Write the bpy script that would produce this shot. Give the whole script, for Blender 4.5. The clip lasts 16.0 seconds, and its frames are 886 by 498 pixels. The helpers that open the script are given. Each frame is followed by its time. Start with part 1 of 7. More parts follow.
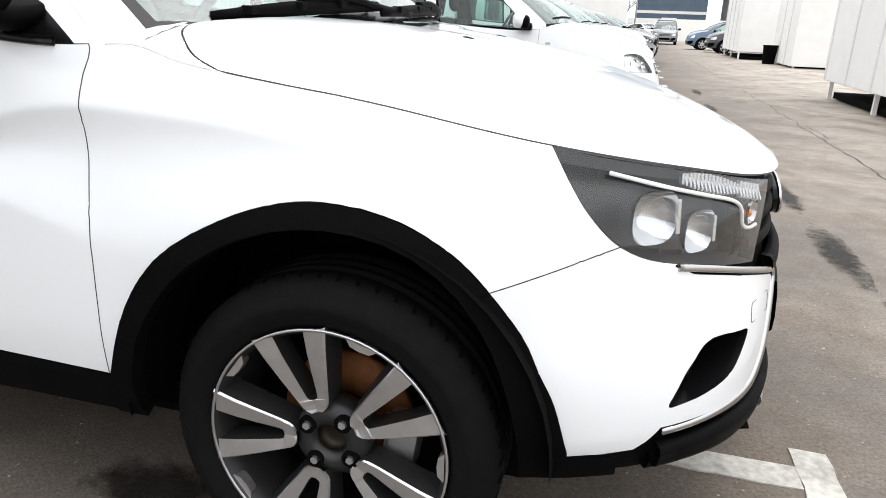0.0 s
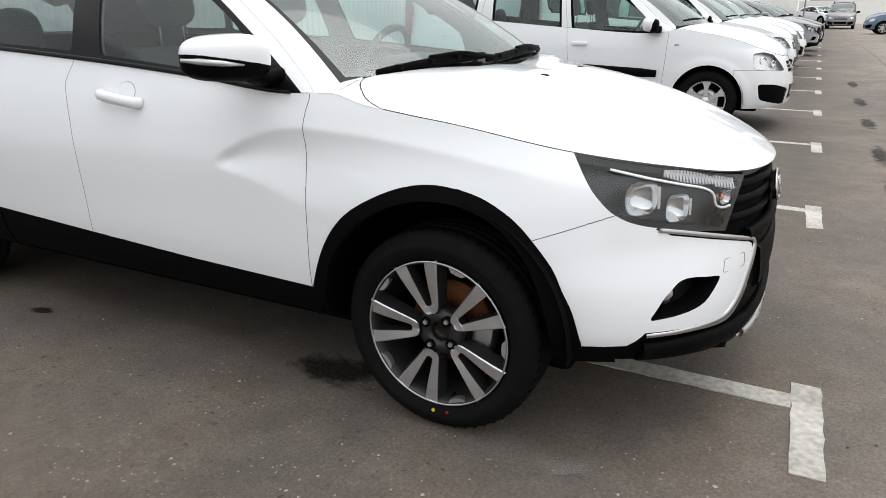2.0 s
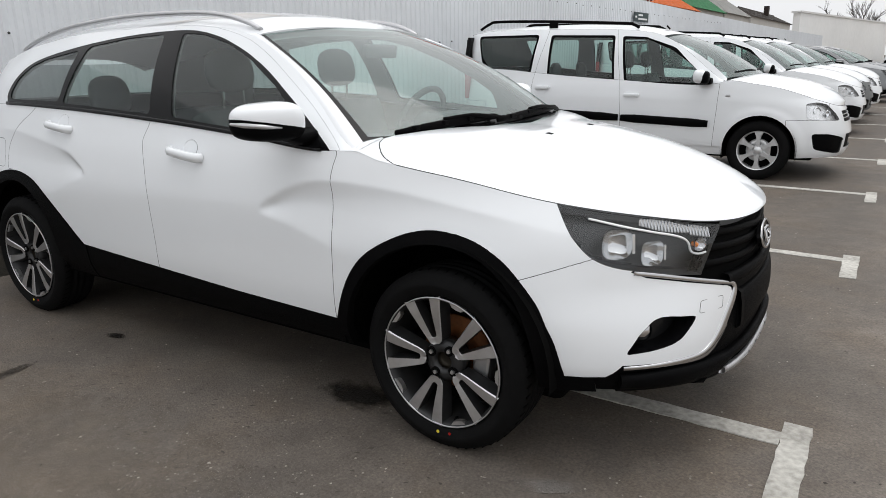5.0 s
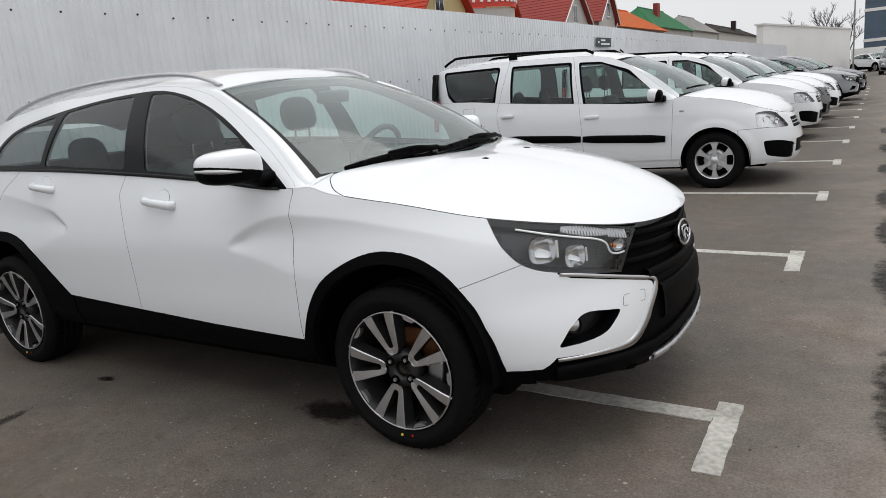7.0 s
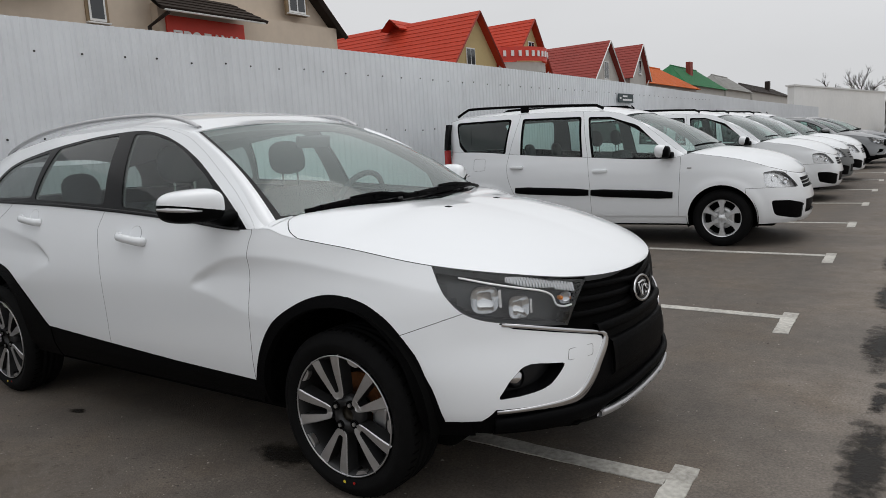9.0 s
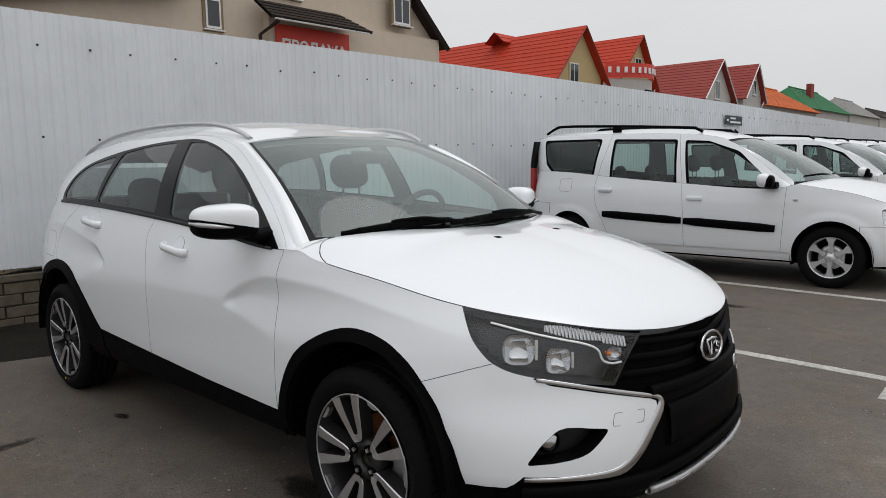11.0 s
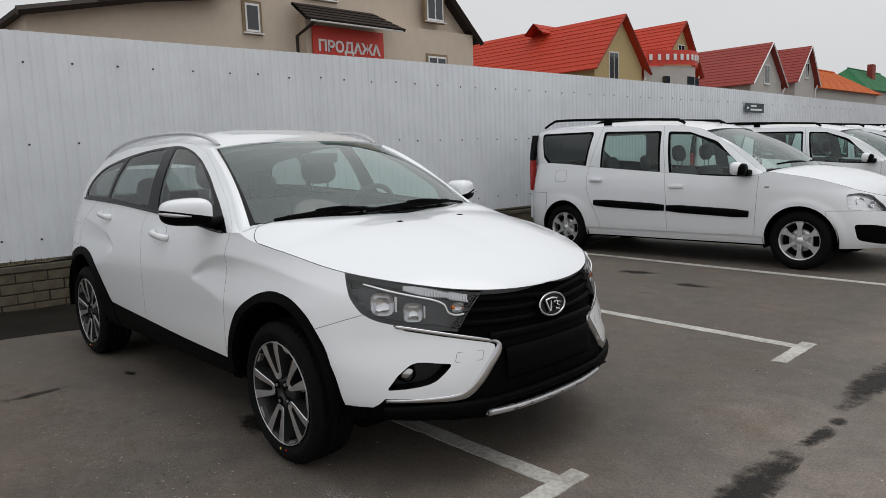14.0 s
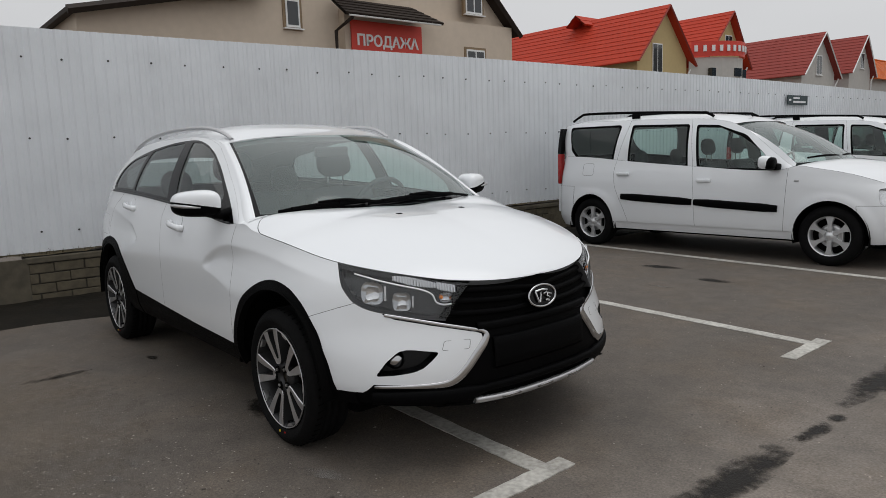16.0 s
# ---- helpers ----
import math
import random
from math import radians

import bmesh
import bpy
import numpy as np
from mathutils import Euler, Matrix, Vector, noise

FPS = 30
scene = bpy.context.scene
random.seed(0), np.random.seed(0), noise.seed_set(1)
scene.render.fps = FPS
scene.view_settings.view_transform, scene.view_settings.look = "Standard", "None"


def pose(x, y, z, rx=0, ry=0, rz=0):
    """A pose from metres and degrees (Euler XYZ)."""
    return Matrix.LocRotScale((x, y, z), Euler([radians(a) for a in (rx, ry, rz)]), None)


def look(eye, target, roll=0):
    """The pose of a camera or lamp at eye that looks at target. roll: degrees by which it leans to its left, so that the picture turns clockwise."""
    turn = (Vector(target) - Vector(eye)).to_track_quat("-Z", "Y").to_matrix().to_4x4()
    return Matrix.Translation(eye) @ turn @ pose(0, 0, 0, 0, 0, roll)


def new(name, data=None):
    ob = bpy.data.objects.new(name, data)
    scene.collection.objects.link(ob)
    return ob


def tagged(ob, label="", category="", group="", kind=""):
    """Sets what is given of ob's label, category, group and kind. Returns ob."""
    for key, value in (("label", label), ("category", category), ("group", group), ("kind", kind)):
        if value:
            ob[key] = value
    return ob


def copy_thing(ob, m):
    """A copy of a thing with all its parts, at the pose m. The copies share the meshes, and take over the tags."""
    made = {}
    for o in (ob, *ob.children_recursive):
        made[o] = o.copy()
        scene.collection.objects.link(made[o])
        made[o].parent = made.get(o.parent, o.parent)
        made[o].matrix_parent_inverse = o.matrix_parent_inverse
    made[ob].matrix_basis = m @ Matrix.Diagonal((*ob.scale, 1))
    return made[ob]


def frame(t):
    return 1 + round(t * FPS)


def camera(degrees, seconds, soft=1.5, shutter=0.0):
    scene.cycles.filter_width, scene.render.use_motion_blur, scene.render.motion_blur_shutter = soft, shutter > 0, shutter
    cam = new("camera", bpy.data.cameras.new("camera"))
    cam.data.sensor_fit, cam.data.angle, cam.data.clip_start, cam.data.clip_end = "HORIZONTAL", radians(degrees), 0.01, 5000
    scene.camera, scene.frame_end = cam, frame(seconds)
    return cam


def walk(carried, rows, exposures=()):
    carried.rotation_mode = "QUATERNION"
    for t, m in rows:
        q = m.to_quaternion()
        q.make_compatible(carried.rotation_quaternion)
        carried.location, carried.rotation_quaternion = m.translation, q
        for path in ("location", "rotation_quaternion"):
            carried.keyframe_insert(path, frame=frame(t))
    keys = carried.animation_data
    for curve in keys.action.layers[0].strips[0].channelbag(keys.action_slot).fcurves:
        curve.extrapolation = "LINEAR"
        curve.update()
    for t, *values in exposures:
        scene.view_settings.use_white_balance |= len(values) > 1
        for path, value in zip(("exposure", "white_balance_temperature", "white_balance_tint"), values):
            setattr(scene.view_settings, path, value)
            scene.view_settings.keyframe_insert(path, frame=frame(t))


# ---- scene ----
cam = camera(65.3, 16.0, 0.6)
PATH = [
    (0, (0.46, -1.831, 1.044), (-0.021, 0.007, 0.418), 2.1),
    (0.5, (0.593, -2.003, 1.149), (-0.063, -0.213, 0.546), -1.0),
    (1, (0.745, -2.13, 1.18), (-0.104, -0.431, 0.555), 0.7),
    (1.5, (0.801, -2.308, 1.19), (-0.039, -0.607, 0.559), 0.6),
    (2, (0.864, -2.473, 1.213), (-0.006, -0.794, 0.562), -0.2),
    (2.5, (1.003, -2.524, 1.234), (0.057, -0.874, 0.615), -0.8),
    (3, (1.137, -2.527, 1.205), (0.062, -0.956, 0.59), 1.2),
    (3.5, (1.161, -2.564, 1.219), (0.063, -1.008, 0.608), 0.6),
    (4, (1.177, -2.577, 1.239), (0.072, -1.015, 0.655), 0.0),
    (4.5, (1.182, -2.592, 1.257), (0.099, -0.995, 0.73), -0.6),
    (4.7, (1.177, -2.587, 1.272), (0.101, -0.987, 0.742), -0.7),
    (6.8, (1.399, -2.798, 1.287), (0.377, -1.136, 0.846), -4.9),
    (7, (1.458, -2.736, 1.276), (0.399, -1.094, 0.846), -5.4),
    (7.5, (1.641, -2.652, 1.258), (0.543, -1.032, 0.848), -3.6),
    (8, (1.674, -2.604, 1.277), (0.596, -0.959, 0.917), -5.9),
    (8.5, (1.698, -2.607, 1.267), (0.596, -0.969, 0.947), -5.0),
    (9, (1.697, -2.589, 1.252), (0.566, -0.965, 0.964), -3.5),
    (9.5, (1.549, -2.45, 1.26), (0.444, -0.813, 0.945), -1.7),
    (10, (1.537, -2.338, 1.263), (0.401, -0.723, 0.945), -1.9),
    (10.2, (1.533, -2.254, 1.269), (0.328, -0.688, 0.961), -1.2),
    (12.3, (2.093, -2.298, 1.295), (0.692, -0.886, 1.087), -1.3),
    (12.5, (2.124, -2.238, 1.257), (0.740, -0.808, 1.067), -2.1),
    (13, (2.375, -2.207, 1.269), (1.02, -0.751, 1.065), -2.6),
    (13.5, (2.512, -2.297, 1.312), (1.121, -0.882, 1.062), -2.0),
    (14, (2.612, -2.297, 1.305), (1.163, -0.943, 1.042), -2.0),
    (14.5, (2.727, -2.219, 1.295), (1.201, -0.964, 0.98), -0.9),
    (15, (2.795, -2.187, 1.293), (1.243, -0.965, 0.977), -1.9),
    (15.5, (2.815, -2.2, 1.299), (1.266, -0.971, 0.999), -2.1),
    (16, (2.812, -2.188, 1.299), (1.284, -0.928, 1.022), -2.0),
]
walk(cam, [(t, look(eye, target, roll)) for t, eye, target, roll in PATH], [(0, 1.0), (0.5, 0.86), (1.0, 0.68), (2.0, 0.49), (3.0, 0.4), (4.5, 0.27), (7.0, 0.07), (8.0, -0.1), (8.8, -0.22), (10.0, -0.18), (12.5, -0.18), (14.0, -0.22), (16.0, -0.32)])

from mathutils import kdtree

# ---- world, light ----
world = bpy.data.worlds.new("overcast_sky")
scene.world = world
world.use_nodes = True
wn, wl = world.node_tree.nodes, world.node_tree.links
wn.clear()
w_out = wn.new("ShaderNodeOutputWorld")
w_bg = wn.new("ShaderNodeBackground")
w_sky = wn.new("ShaderNodeTexSky")
w_sky.sky_type, w_sky.sun_disc = "NISHITA", False
w_sky.sun_elevation, w_sky.sun_rotation = radians(75), radians(40)
w_sky.air_density, w_sky.dust_density, w_sky.ozone_density = 1.0, 6.0, 1.0
w_hsv = wn.new("ShaderNodeHueSaturation")
w_hsv.inputs["Saturation"].default_value = 0.06
w_coord = wn.new("ShaderNodeTexCoord")
w_map = wn.new("ShaderNodeMapping")
w_map.inputs["Scale"].default_value = (1.0, 1.0, 3.0)
w_noise = wn.new("ShaderNodeTexNoise")
w_noise.inputs["Scale"].default_value, w_noise.inputs["Detail"].default_value = 1.6, 4.0
w_ramp = wn.new("ShaderNodeMapRange")
w_ramp.inputs["To Min"].default_value, w_ramp.inputs["To Max"].default_value = 0.86, 1.1
w_mix = wn.new("ShaderNodeMix")
w_mix.data_type, w_mix.blend_type = "RGBA", "MIX"
w_mix.inputs["Factor"].default_value = 0.8
w_mix.inputs[7].default_value = (8.6, 8.7, 8.9, 1)
w_mul = wn.new("ShaderNodeMix")
w_mul.data_type, w_mul.blend_type = "RGBA", "MULTIPLY"
w_mul.inputs["Factor"].default_value = 1.0
wl.new(w_coord.outputs["Generated"], w_map.inputs["Vector"])
wl.new(w_map.outputs["Vector"], w_noise.inputs["Vector"])
wl.new(w_noise.outputs["Fac"], w_ramp.inputs["Value"])
wl.new(w_sky.outputs["Color"], w_hsv.inputs["Color"])
wl.new(w_hsv.outputs["Color"], w_mix.inputs[6])
wl.new(w_mix.outputs[2], w_mul.inputs[6])
wl.new(w_ramp.outputs["Result"], w_mul.inputs[7])
w_sep, w_up = wn.new("ShaderNodeSeparateXYZ"), wn.new("ShaderNodeMapRange")
w_up.inputs["To Min"].default_value, w_up.inputs["To Max"].default_value = 0.97, 1.42
w_pow = wn.new("ShaderNodeMath")
w_pow.operation, w_pow.use_clamp = "POWER", True
w_pow.inputs[1].default_value = 2.0
w_mul2 = wn.new("ShaderNodeMix")
w_mul2.data_type, w_mul2.blend_type = "RGBA", "MULTIPLY"
w_mul2.inputs["Factor"].default_value = 1.0
wl.new(w_coord.outputs["Generated"], w_sep.inputs[0])
wl.new(w_sep.outputs["Z"], w_pow.inputs[0])
wl.new(w_pow.outputs[0], w_up.inputs["Value"])
wl.new(w_mul.outputs[2], w_mul2.inputs[6])
wl.new(w_up.outputs["Result"], w_mul2.inputs[7])
wl.new(w_mul2.outputs[2], w_bg.inputs["Color"])
w_bg.inputs["Strength"].default_value = 0.108
wl.new(w_bg.outputs["Background"], w_out.inputs["Surface"])

sun_data = bpy.data.lights.new("sun", "SUN")
sun_data.energy, sun_data.angle, sun_data.color = 0.5, radians(45), (1.0, 0.98, 0.95)
sun = new("sun", sun_data)
sun.matrix_world = look((2.0, 2.5, 12.0), (0, 0, 0))


# ---- materials ----
def material(name, color, rough=0.5, metal=0.0, spec=0.5, coat=0.0, vary=0.0, scale=20.0, bump=0.0, bump_scale=80.0, color2=None, alpha_noise=0.5, trans=0.0, ior=1.5, emit=0.0):
    """Principled material with colour variation at two scales and fine relief."""
    m = bpy.data.materials.new(name)
    m.use_nodes = True
    nt, lk = m.node_tree.nodes, m.node_tree.links
    b = nt["Principled BSDF"]
    b.inputs["Base Color"].default_value = (*color, 1)
    b.inputs["Roughness"].default_value, b.inputs["Metallic"].default_value = rough, metal
    b.inputs["Specular IOR Level"].default_value = spec
    b.inputs["Coat Weight"].default_value = coat
    b.inputs["Coat Roughness"].default_value = 0.04
    b.inputs["Transmission Weight"].default_value = trans
    b.inputs["IOR"].default_value = ior
    if emit:
        b.inputs["Emission Color"].default_value, b.inputs["Emission Strength"].default_value = (*color, 1), emit
    tc = nt.new("ShaderNodeTexCoord")
    if vary or color2:
        n1, n2 = nt.new("ShaderNodeTexNoise"), nt.new("ShaderNodeTexNoise")
        n1.inputs["Scale"].default_value, n1.inputs["Detail"].default_value = scale, 6
        n2.inputs["Scale"].default_value, n2.inputs["Detail"].default_value = scale * 0.09, 3
        for n in (n1, n2):
            lk.new(tc.outputs["Object"], n.inputs["Vector"])
        add = nt.new("ShaderNodeMath")
        add.operation = "ADD"
        lk.new(n1.outputs["Fac"], add.inputs[0])
        lk.new(n2.outputs["Fac"], add.inputs[1])
        ramp = nt.new("ShaderNodeMapRange")
        ramp.inputs["From Min"].default_value, ramp.inputs["From Max"].default_value = 0.7, 1.3
        lk.new(add.outputs[0], ramp.inputs["Value"])
        mix = nt.new("ShaderNodeMix")
        mix.data_type = "RGBA"
        dark = color2 or [c * (1 - vary) for c in color]
        light = color if color2 else [min(1, c * (1 + vary)) for c in color]
        mix.inputs[6].default_value, mix.inputs[7].default_value = (*dark, 1), (*light, 1)
        lk.new(ramp.outputs["Result"], mix.inputs["Factor"])
        lk.new(mix.outputs[2], b.inputs["Base Color"])
    if bump:
        nb, bp = nt.new("ShaderNodeTexNoise"), nt.new("ShaderNodeBump")
        nb.inputs["Scale"].default_value, nb.inputs["Detail"].default_value = bump_scale, 5
        lk.new(tc.outputs["Object"], nb.inputs["Vector"])
        lk.new(nb.outputs["Fac"], bp.inputs["Height"])
        bp.inputs["Strength"].default_value, bp.inputs["Distance"].default_value = bump, 0.004
        lk.new(bp.outputs["Normal"], b.inputs["Normal"])
    return m


def node(m, kind, **values):
    n = m.node_tree.nodes.new(kind)
    for key, value in values.items():
        n.inputs[key.replace("_", " ")].default_value = value
    return n


def scaled(m, value, factor):
    """A colour times a number, both from sockets."""
    mx = node(m, "ShaderNodeVectorMath")
    mx.operation = "SCALE"
    m.node_tree.links.new(value, mx.inputs[0])
    m.node_tree.links.new(factor, mx.inputs["Scale"])
    return mx.outputs[0]


def asphalt():
    m = material("asphalt", (0.075, 0.068, 0.062), rough=0.85, bump=0.75, bump_scale=130)
    lk = m.node_tree.links
    b = m.node_tree.nodes["Principled BSDF"]
    b.inputs["Specular IOR Level"].default_value = 0.35
    tc = node(m, "ShaderNodeTexCoord")
    big = node(m, "ShaderNodeTexNoise", Scale=0.8, Detail=6.0, Roughness=0.62)
    mid = node(m, "ShaderNodeTexNoise", Scale=6.0, Detail=7.0, Roughness=0.7)
    fine = node(m, "ShaderNodeTexNoise", Scale=95.0, Detail=4.0, Roughness=0.7)
    grit = node(m, "ShaderNodeTexVoronoi", Scale=120.0)
    fleck = node(m, "ShaderNodeTexVoronoi", Scale=11.0)
    for n in (big, mid, fine, grit, fleck):
        lk.new(tc.outputs["Object"], n.inputs["Vector"])
    r1 = node(m, "ShaderNodeMapRange", From_Min=0.36, From_Max=0.66, To_Min=0.82, To_Max=1.16)
    r2 = node(m, "ShaderNodeMapRange", From_Min=0.36, From_Max=0.66, To_Min=0.87, To_Max=1.13)
    r3 = node(m, "ShaderNodeMapRange", From_Min=0.0, From_Max=1.0, To_Min=0.84, To_Max=1.2)
    r4 = node(m, "ShaderNodeMapRange", From_Min=0.3, From_Max=0.7, To_Min=0.72, To_Max=1.28)
    r5 = node(m, "ShaderNodeMapRange", From_Min=0.03, From_Max=0.055, To_Min=2.4, To_Max=1.0)
    lk.new(big.outputs["Fac"], r1.inputs["Value"])
    lk.new(mid.outputs["Fac"], r2.inputs["Value"])
    lk.new(grit.outputs["Color"], r3.inputs["Value"])
    lk.new(fine.outputs["Fac"], r4.inputs["Value"])
    lk.new(fleck.outputs["Distance"], r5.inputs["Value"])
    # the driving lane is paler and dustier than the bays
    sep = node(m, "ShaderNodeSeparateXYZ")
    lk.new(tc.outputs["Object"], sep.inputs[0])
    wob = node(m, "ShaderNodeMath")
    wob.operation = "MULTIPLY_ADD"
    wob.inputs[1].default_value = 1.6
    lk.new(big.outputs["Fac"], wob.inputs[0])
    lk.new(sep.outputs["X"], wob.inputs[2])
    lane = node(m, "ShaderNodeMapRange", From_Min=1.6, From_Max=3.2, To_Min=0.0, To_Max=1.0)
    lk.new(wob.outputs[0], lane.inputs["Value"])
    base = node(m, "ShaderNodeMix")
    base.data_type = "RGBA"
    base.inputs[6].default_value = (0.11, 0.094, 0.08, 1)
    base.inputs[7].default_value = (0.24, 0.21, 0.182, 1)
    lk.new(lane.outputs["Result"], base.inputs["Factor"])
    far = node(m, "ShaderNodeMapRange", From_Min=3.2, From_Max=5.5, To_Min=0.0, To_Max=1.0)
    lk.new(wob.outputs[0], far.inputs["Value"])
    pale = node(m, "ShaderNodeMix")
    pale.data_type = "RGBA"
    pale.inputs[7].default_value = (0.385, 0.345, 0.3, 1)
    lk.new(far.outputs["Result"], pale.inputs["Factor"])
    lk.new(base.outputs[2], pale.inputs[6])
    # brown soil trodden into the surface
    soil = node(m, "ShaderNodeMix")
    soil.data_type = "RGBA"
    soil.inputs[7].default_value = (0.118, 0.092, 0.068, 1)
    dirt = node(m, "ShaderNodeTexNoise", Scale=1.7, Detail=6.0, Roughness=0.65)
    lk.new(tc.outputs["Object"], dirt.inputs["Vector"])
    rd = node(m, "ShaderNodeMapRange", From_Min=0.46, From_Max=0.66, To_Min=0.0, To_Max=0.6)
    lk.new(dirt.outputs["Fac"], rd.inputs["Value"])
    lk.new(rd.outputs["Result"], soil.inputs["Factor"])
    lk.new(pale.outputs[2], soil.inputs[6])
    last = soil.outputs[2]
    for r in (r1, r2, r3, r4, r5):
        last = scaled(m, last, r.outputs["Result"])
    lk.new(last, b.inputs["Base Color"])
    rr = node(m, "ShaderNodeMapRange", From_Min=0.3, From_Max=0.7, To_Min=0.62, To_Max=0.9)
    lk.new(big.outputs["Fac"], rr.inputs["Value"])
    lk.new(rr.outputs["Result"], b.inputs["Roughness"])
    return m


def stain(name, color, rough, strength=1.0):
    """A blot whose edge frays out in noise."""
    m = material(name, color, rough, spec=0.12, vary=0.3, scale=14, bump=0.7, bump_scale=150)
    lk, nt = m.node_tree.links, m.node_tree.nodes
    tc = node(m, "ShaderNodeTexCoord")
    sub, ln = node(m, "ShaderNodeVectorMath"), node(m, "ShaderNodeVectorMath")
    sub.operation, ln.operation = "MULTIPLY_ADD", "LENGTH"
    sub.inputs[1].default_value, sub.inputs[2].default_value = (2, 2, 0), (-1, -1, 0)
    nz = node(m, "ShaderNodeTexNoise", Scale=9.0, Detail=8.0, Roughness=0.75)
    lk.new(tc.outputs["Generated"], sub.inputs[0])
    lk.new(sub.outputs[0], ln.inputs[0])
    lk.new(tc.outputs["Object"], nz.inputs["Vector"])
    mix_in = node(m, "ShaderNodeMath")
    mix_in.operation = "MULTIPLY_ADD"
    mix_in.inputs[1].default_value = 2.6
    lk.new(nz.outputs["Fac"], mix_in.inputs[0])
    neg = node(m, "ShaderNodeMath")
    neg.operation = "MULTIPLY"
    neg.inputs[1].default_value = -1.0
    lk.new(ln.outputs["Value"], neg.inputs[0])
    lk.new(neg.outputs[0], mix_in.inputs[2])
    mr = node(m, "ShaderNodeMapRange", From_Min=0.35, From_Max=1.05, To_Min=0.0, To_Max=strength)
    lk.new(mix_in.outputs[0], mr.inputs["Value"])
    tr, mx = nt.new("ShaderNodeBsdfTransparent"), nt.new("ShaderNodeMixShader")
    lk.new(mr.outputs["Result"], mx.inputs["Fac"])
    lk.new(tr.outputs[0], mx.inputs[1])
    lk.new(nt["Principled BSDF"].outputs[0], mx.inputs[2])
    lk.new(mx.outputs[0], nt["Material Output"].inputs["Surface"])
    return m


M_ASPHALT = asphalt()
M_WHITE = material("white_car_paint", (0.8, 0.822, 0.845), rough=0.3, coat=0.9, vary=0.012, scale=3)
M_GREYPAINT = material("grey_car_paint", (0.17, 0.178, 0.185), rough=0.3, metal=0.3, coat=0.9, vary=0.03, scale=3)
M_DARKPAINT = material("dark_car_paint", (0.03, 0.032, 0.04), rough=0.3, coat=0.9, vary=0.05, scale=3)
M_BLUEPAINT = material("blue_car_paint", (0.10, 0.16, 0.24), rough=0.3, coat=0.9, vary=0.05, scale=3)
M_PLASTIC = material("black_grained_plastic", (0.003, 0.003, 0.0033), rough=0.5, spec=0.03, vary=0.12, scale=40, bump=0.25, bump_scale=700)
M_GLOSSBLACK = material("gloss_black_plastic", (0.004, 0.004, 0.0045), rough=0.25, spec=0.2, vary=0.1, scale=20)
M_INNER = material("black_inner_shell", (0.0025, 0.0025, 0.0025), rough=0.9, spec=0.05, vary=0.2, scale=20)
M_RUBBER = material("tyre_rubber", (0.006, 0.006, 0.0062), rough=0.72, spec=0.08, vary=0.2, scale=30, bump=0.3, bump_scale=300)
M_ALU = material("machined_aluminium", (0.6, 0.6, 0.61), rough=0.34, metal=0.9, vary=0.06, scale=60)
M_WHEELGREY = material("grey_wheel_paint", (0.032, 0.032, 0.033), rough=0.42, metal=0.5, vary=0.08, scale=40)
M_SILVER = material("silver_wheel_paint", (0.66, 0.67, 0.68), rough=0.35, metal=0.7, vary=0.05, scale=40)
M_CHROME = material("chrome", (0.5, 0.5, 0.51), rough=0.08, metal=1.0)
M_SATIN = material("satin_silver_trim", (0.52, 0.52, 0.53), rough=0.33, metal=0.75, vary=0.03, scale=30)
M_RUST = material("rusty_brake_disc", (0.2, 0.07, 0.02), rough=0.7, metal=0.3, vary=0.35, scale=40)
# white panels' turned-in edges, greyed to carry the shade of the seams
M_SEAM = material("grey_sealed_panel_edge", (0.07, 0.071, 0.073), rough=0.7, vary=0.1, scale=40)
M_PIT = material("dark_asphalt_pit", (0.06, 0.051, 0.043), rough=0.95, vary=0.3, scale=60)
M_STEEL = material("bare_steel", (0.58, 0.58, 0.58), rough=0.4, metal=0.9, vary=0.15, scale=50)
M_SEAT = material("dark_seat_cloth", (0.05, 0.052, 0.055), rough=0.9, vary=0.15, scale=120, bump=0.3, bump_scale=600)
M_DASH = material("dark_grey_dashboard", (0.05, 0.052, 0.054), rough=0.65, vary=0.06, scale=60)
M_LINING = material("pale_grey_headlining", (0.42, 0.42, 0.41), rough=0.95, vary=0.04, scale=60)
M_REDLENS = material("red_lamp_lens", (0.35, 0.012, 0.01), rough=0.12, coat=0.5, vary=0.15, scale=30)
M_ORANGE = material("amber_lamp", (0.55, 0.16, 0.02), rough=0.2)
M_MARK = material("worn_white_road_paint", (0.58, 0.565, 0.52), rough=0.8, color2=(0.26, 0.245, 0.22), scale=42, bump=0.6, bump_scale=150)
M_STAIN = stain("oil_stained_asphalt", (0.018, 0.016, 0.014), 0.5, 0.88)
M_TAR = material("black_tar", (0.02, 0.018, 0.016), rough=0.6, vary=0.3, scale=14)
M_GRIT = material("mixed_grit", (0.16, 0.15, 0.13), rough=0.9)
grit_geo, grit_mix = M_GRIT.node_tree.nodes.new("ShaderNodeNewGeometry"), M_GRIT.node_tree.nodes.new("ShaderNodeMix")
grit_mix.data_type = "RGBA"
grit_mix.inputs[6].default_value, grit_mix.inputs[7].default_value = (0.045, 0.038, 0.032, 1), (0.36, 0.33, 0.29, 1)
M_GRIT.node_tree.links.new(grit_geo.outputs["Random Per Island"], grit_mix.inputs["Factor"])
M_GRIT.node_tree.links.new(grit_mix.outputs[2], M_GRIT.node_tree.nodes["Principled BSDF"].inputs["Base Color"])
M_PATCH = stain("pale_scuffed_asphalt", (0.22, 0.205, 0.19), 0.9, 0.55)
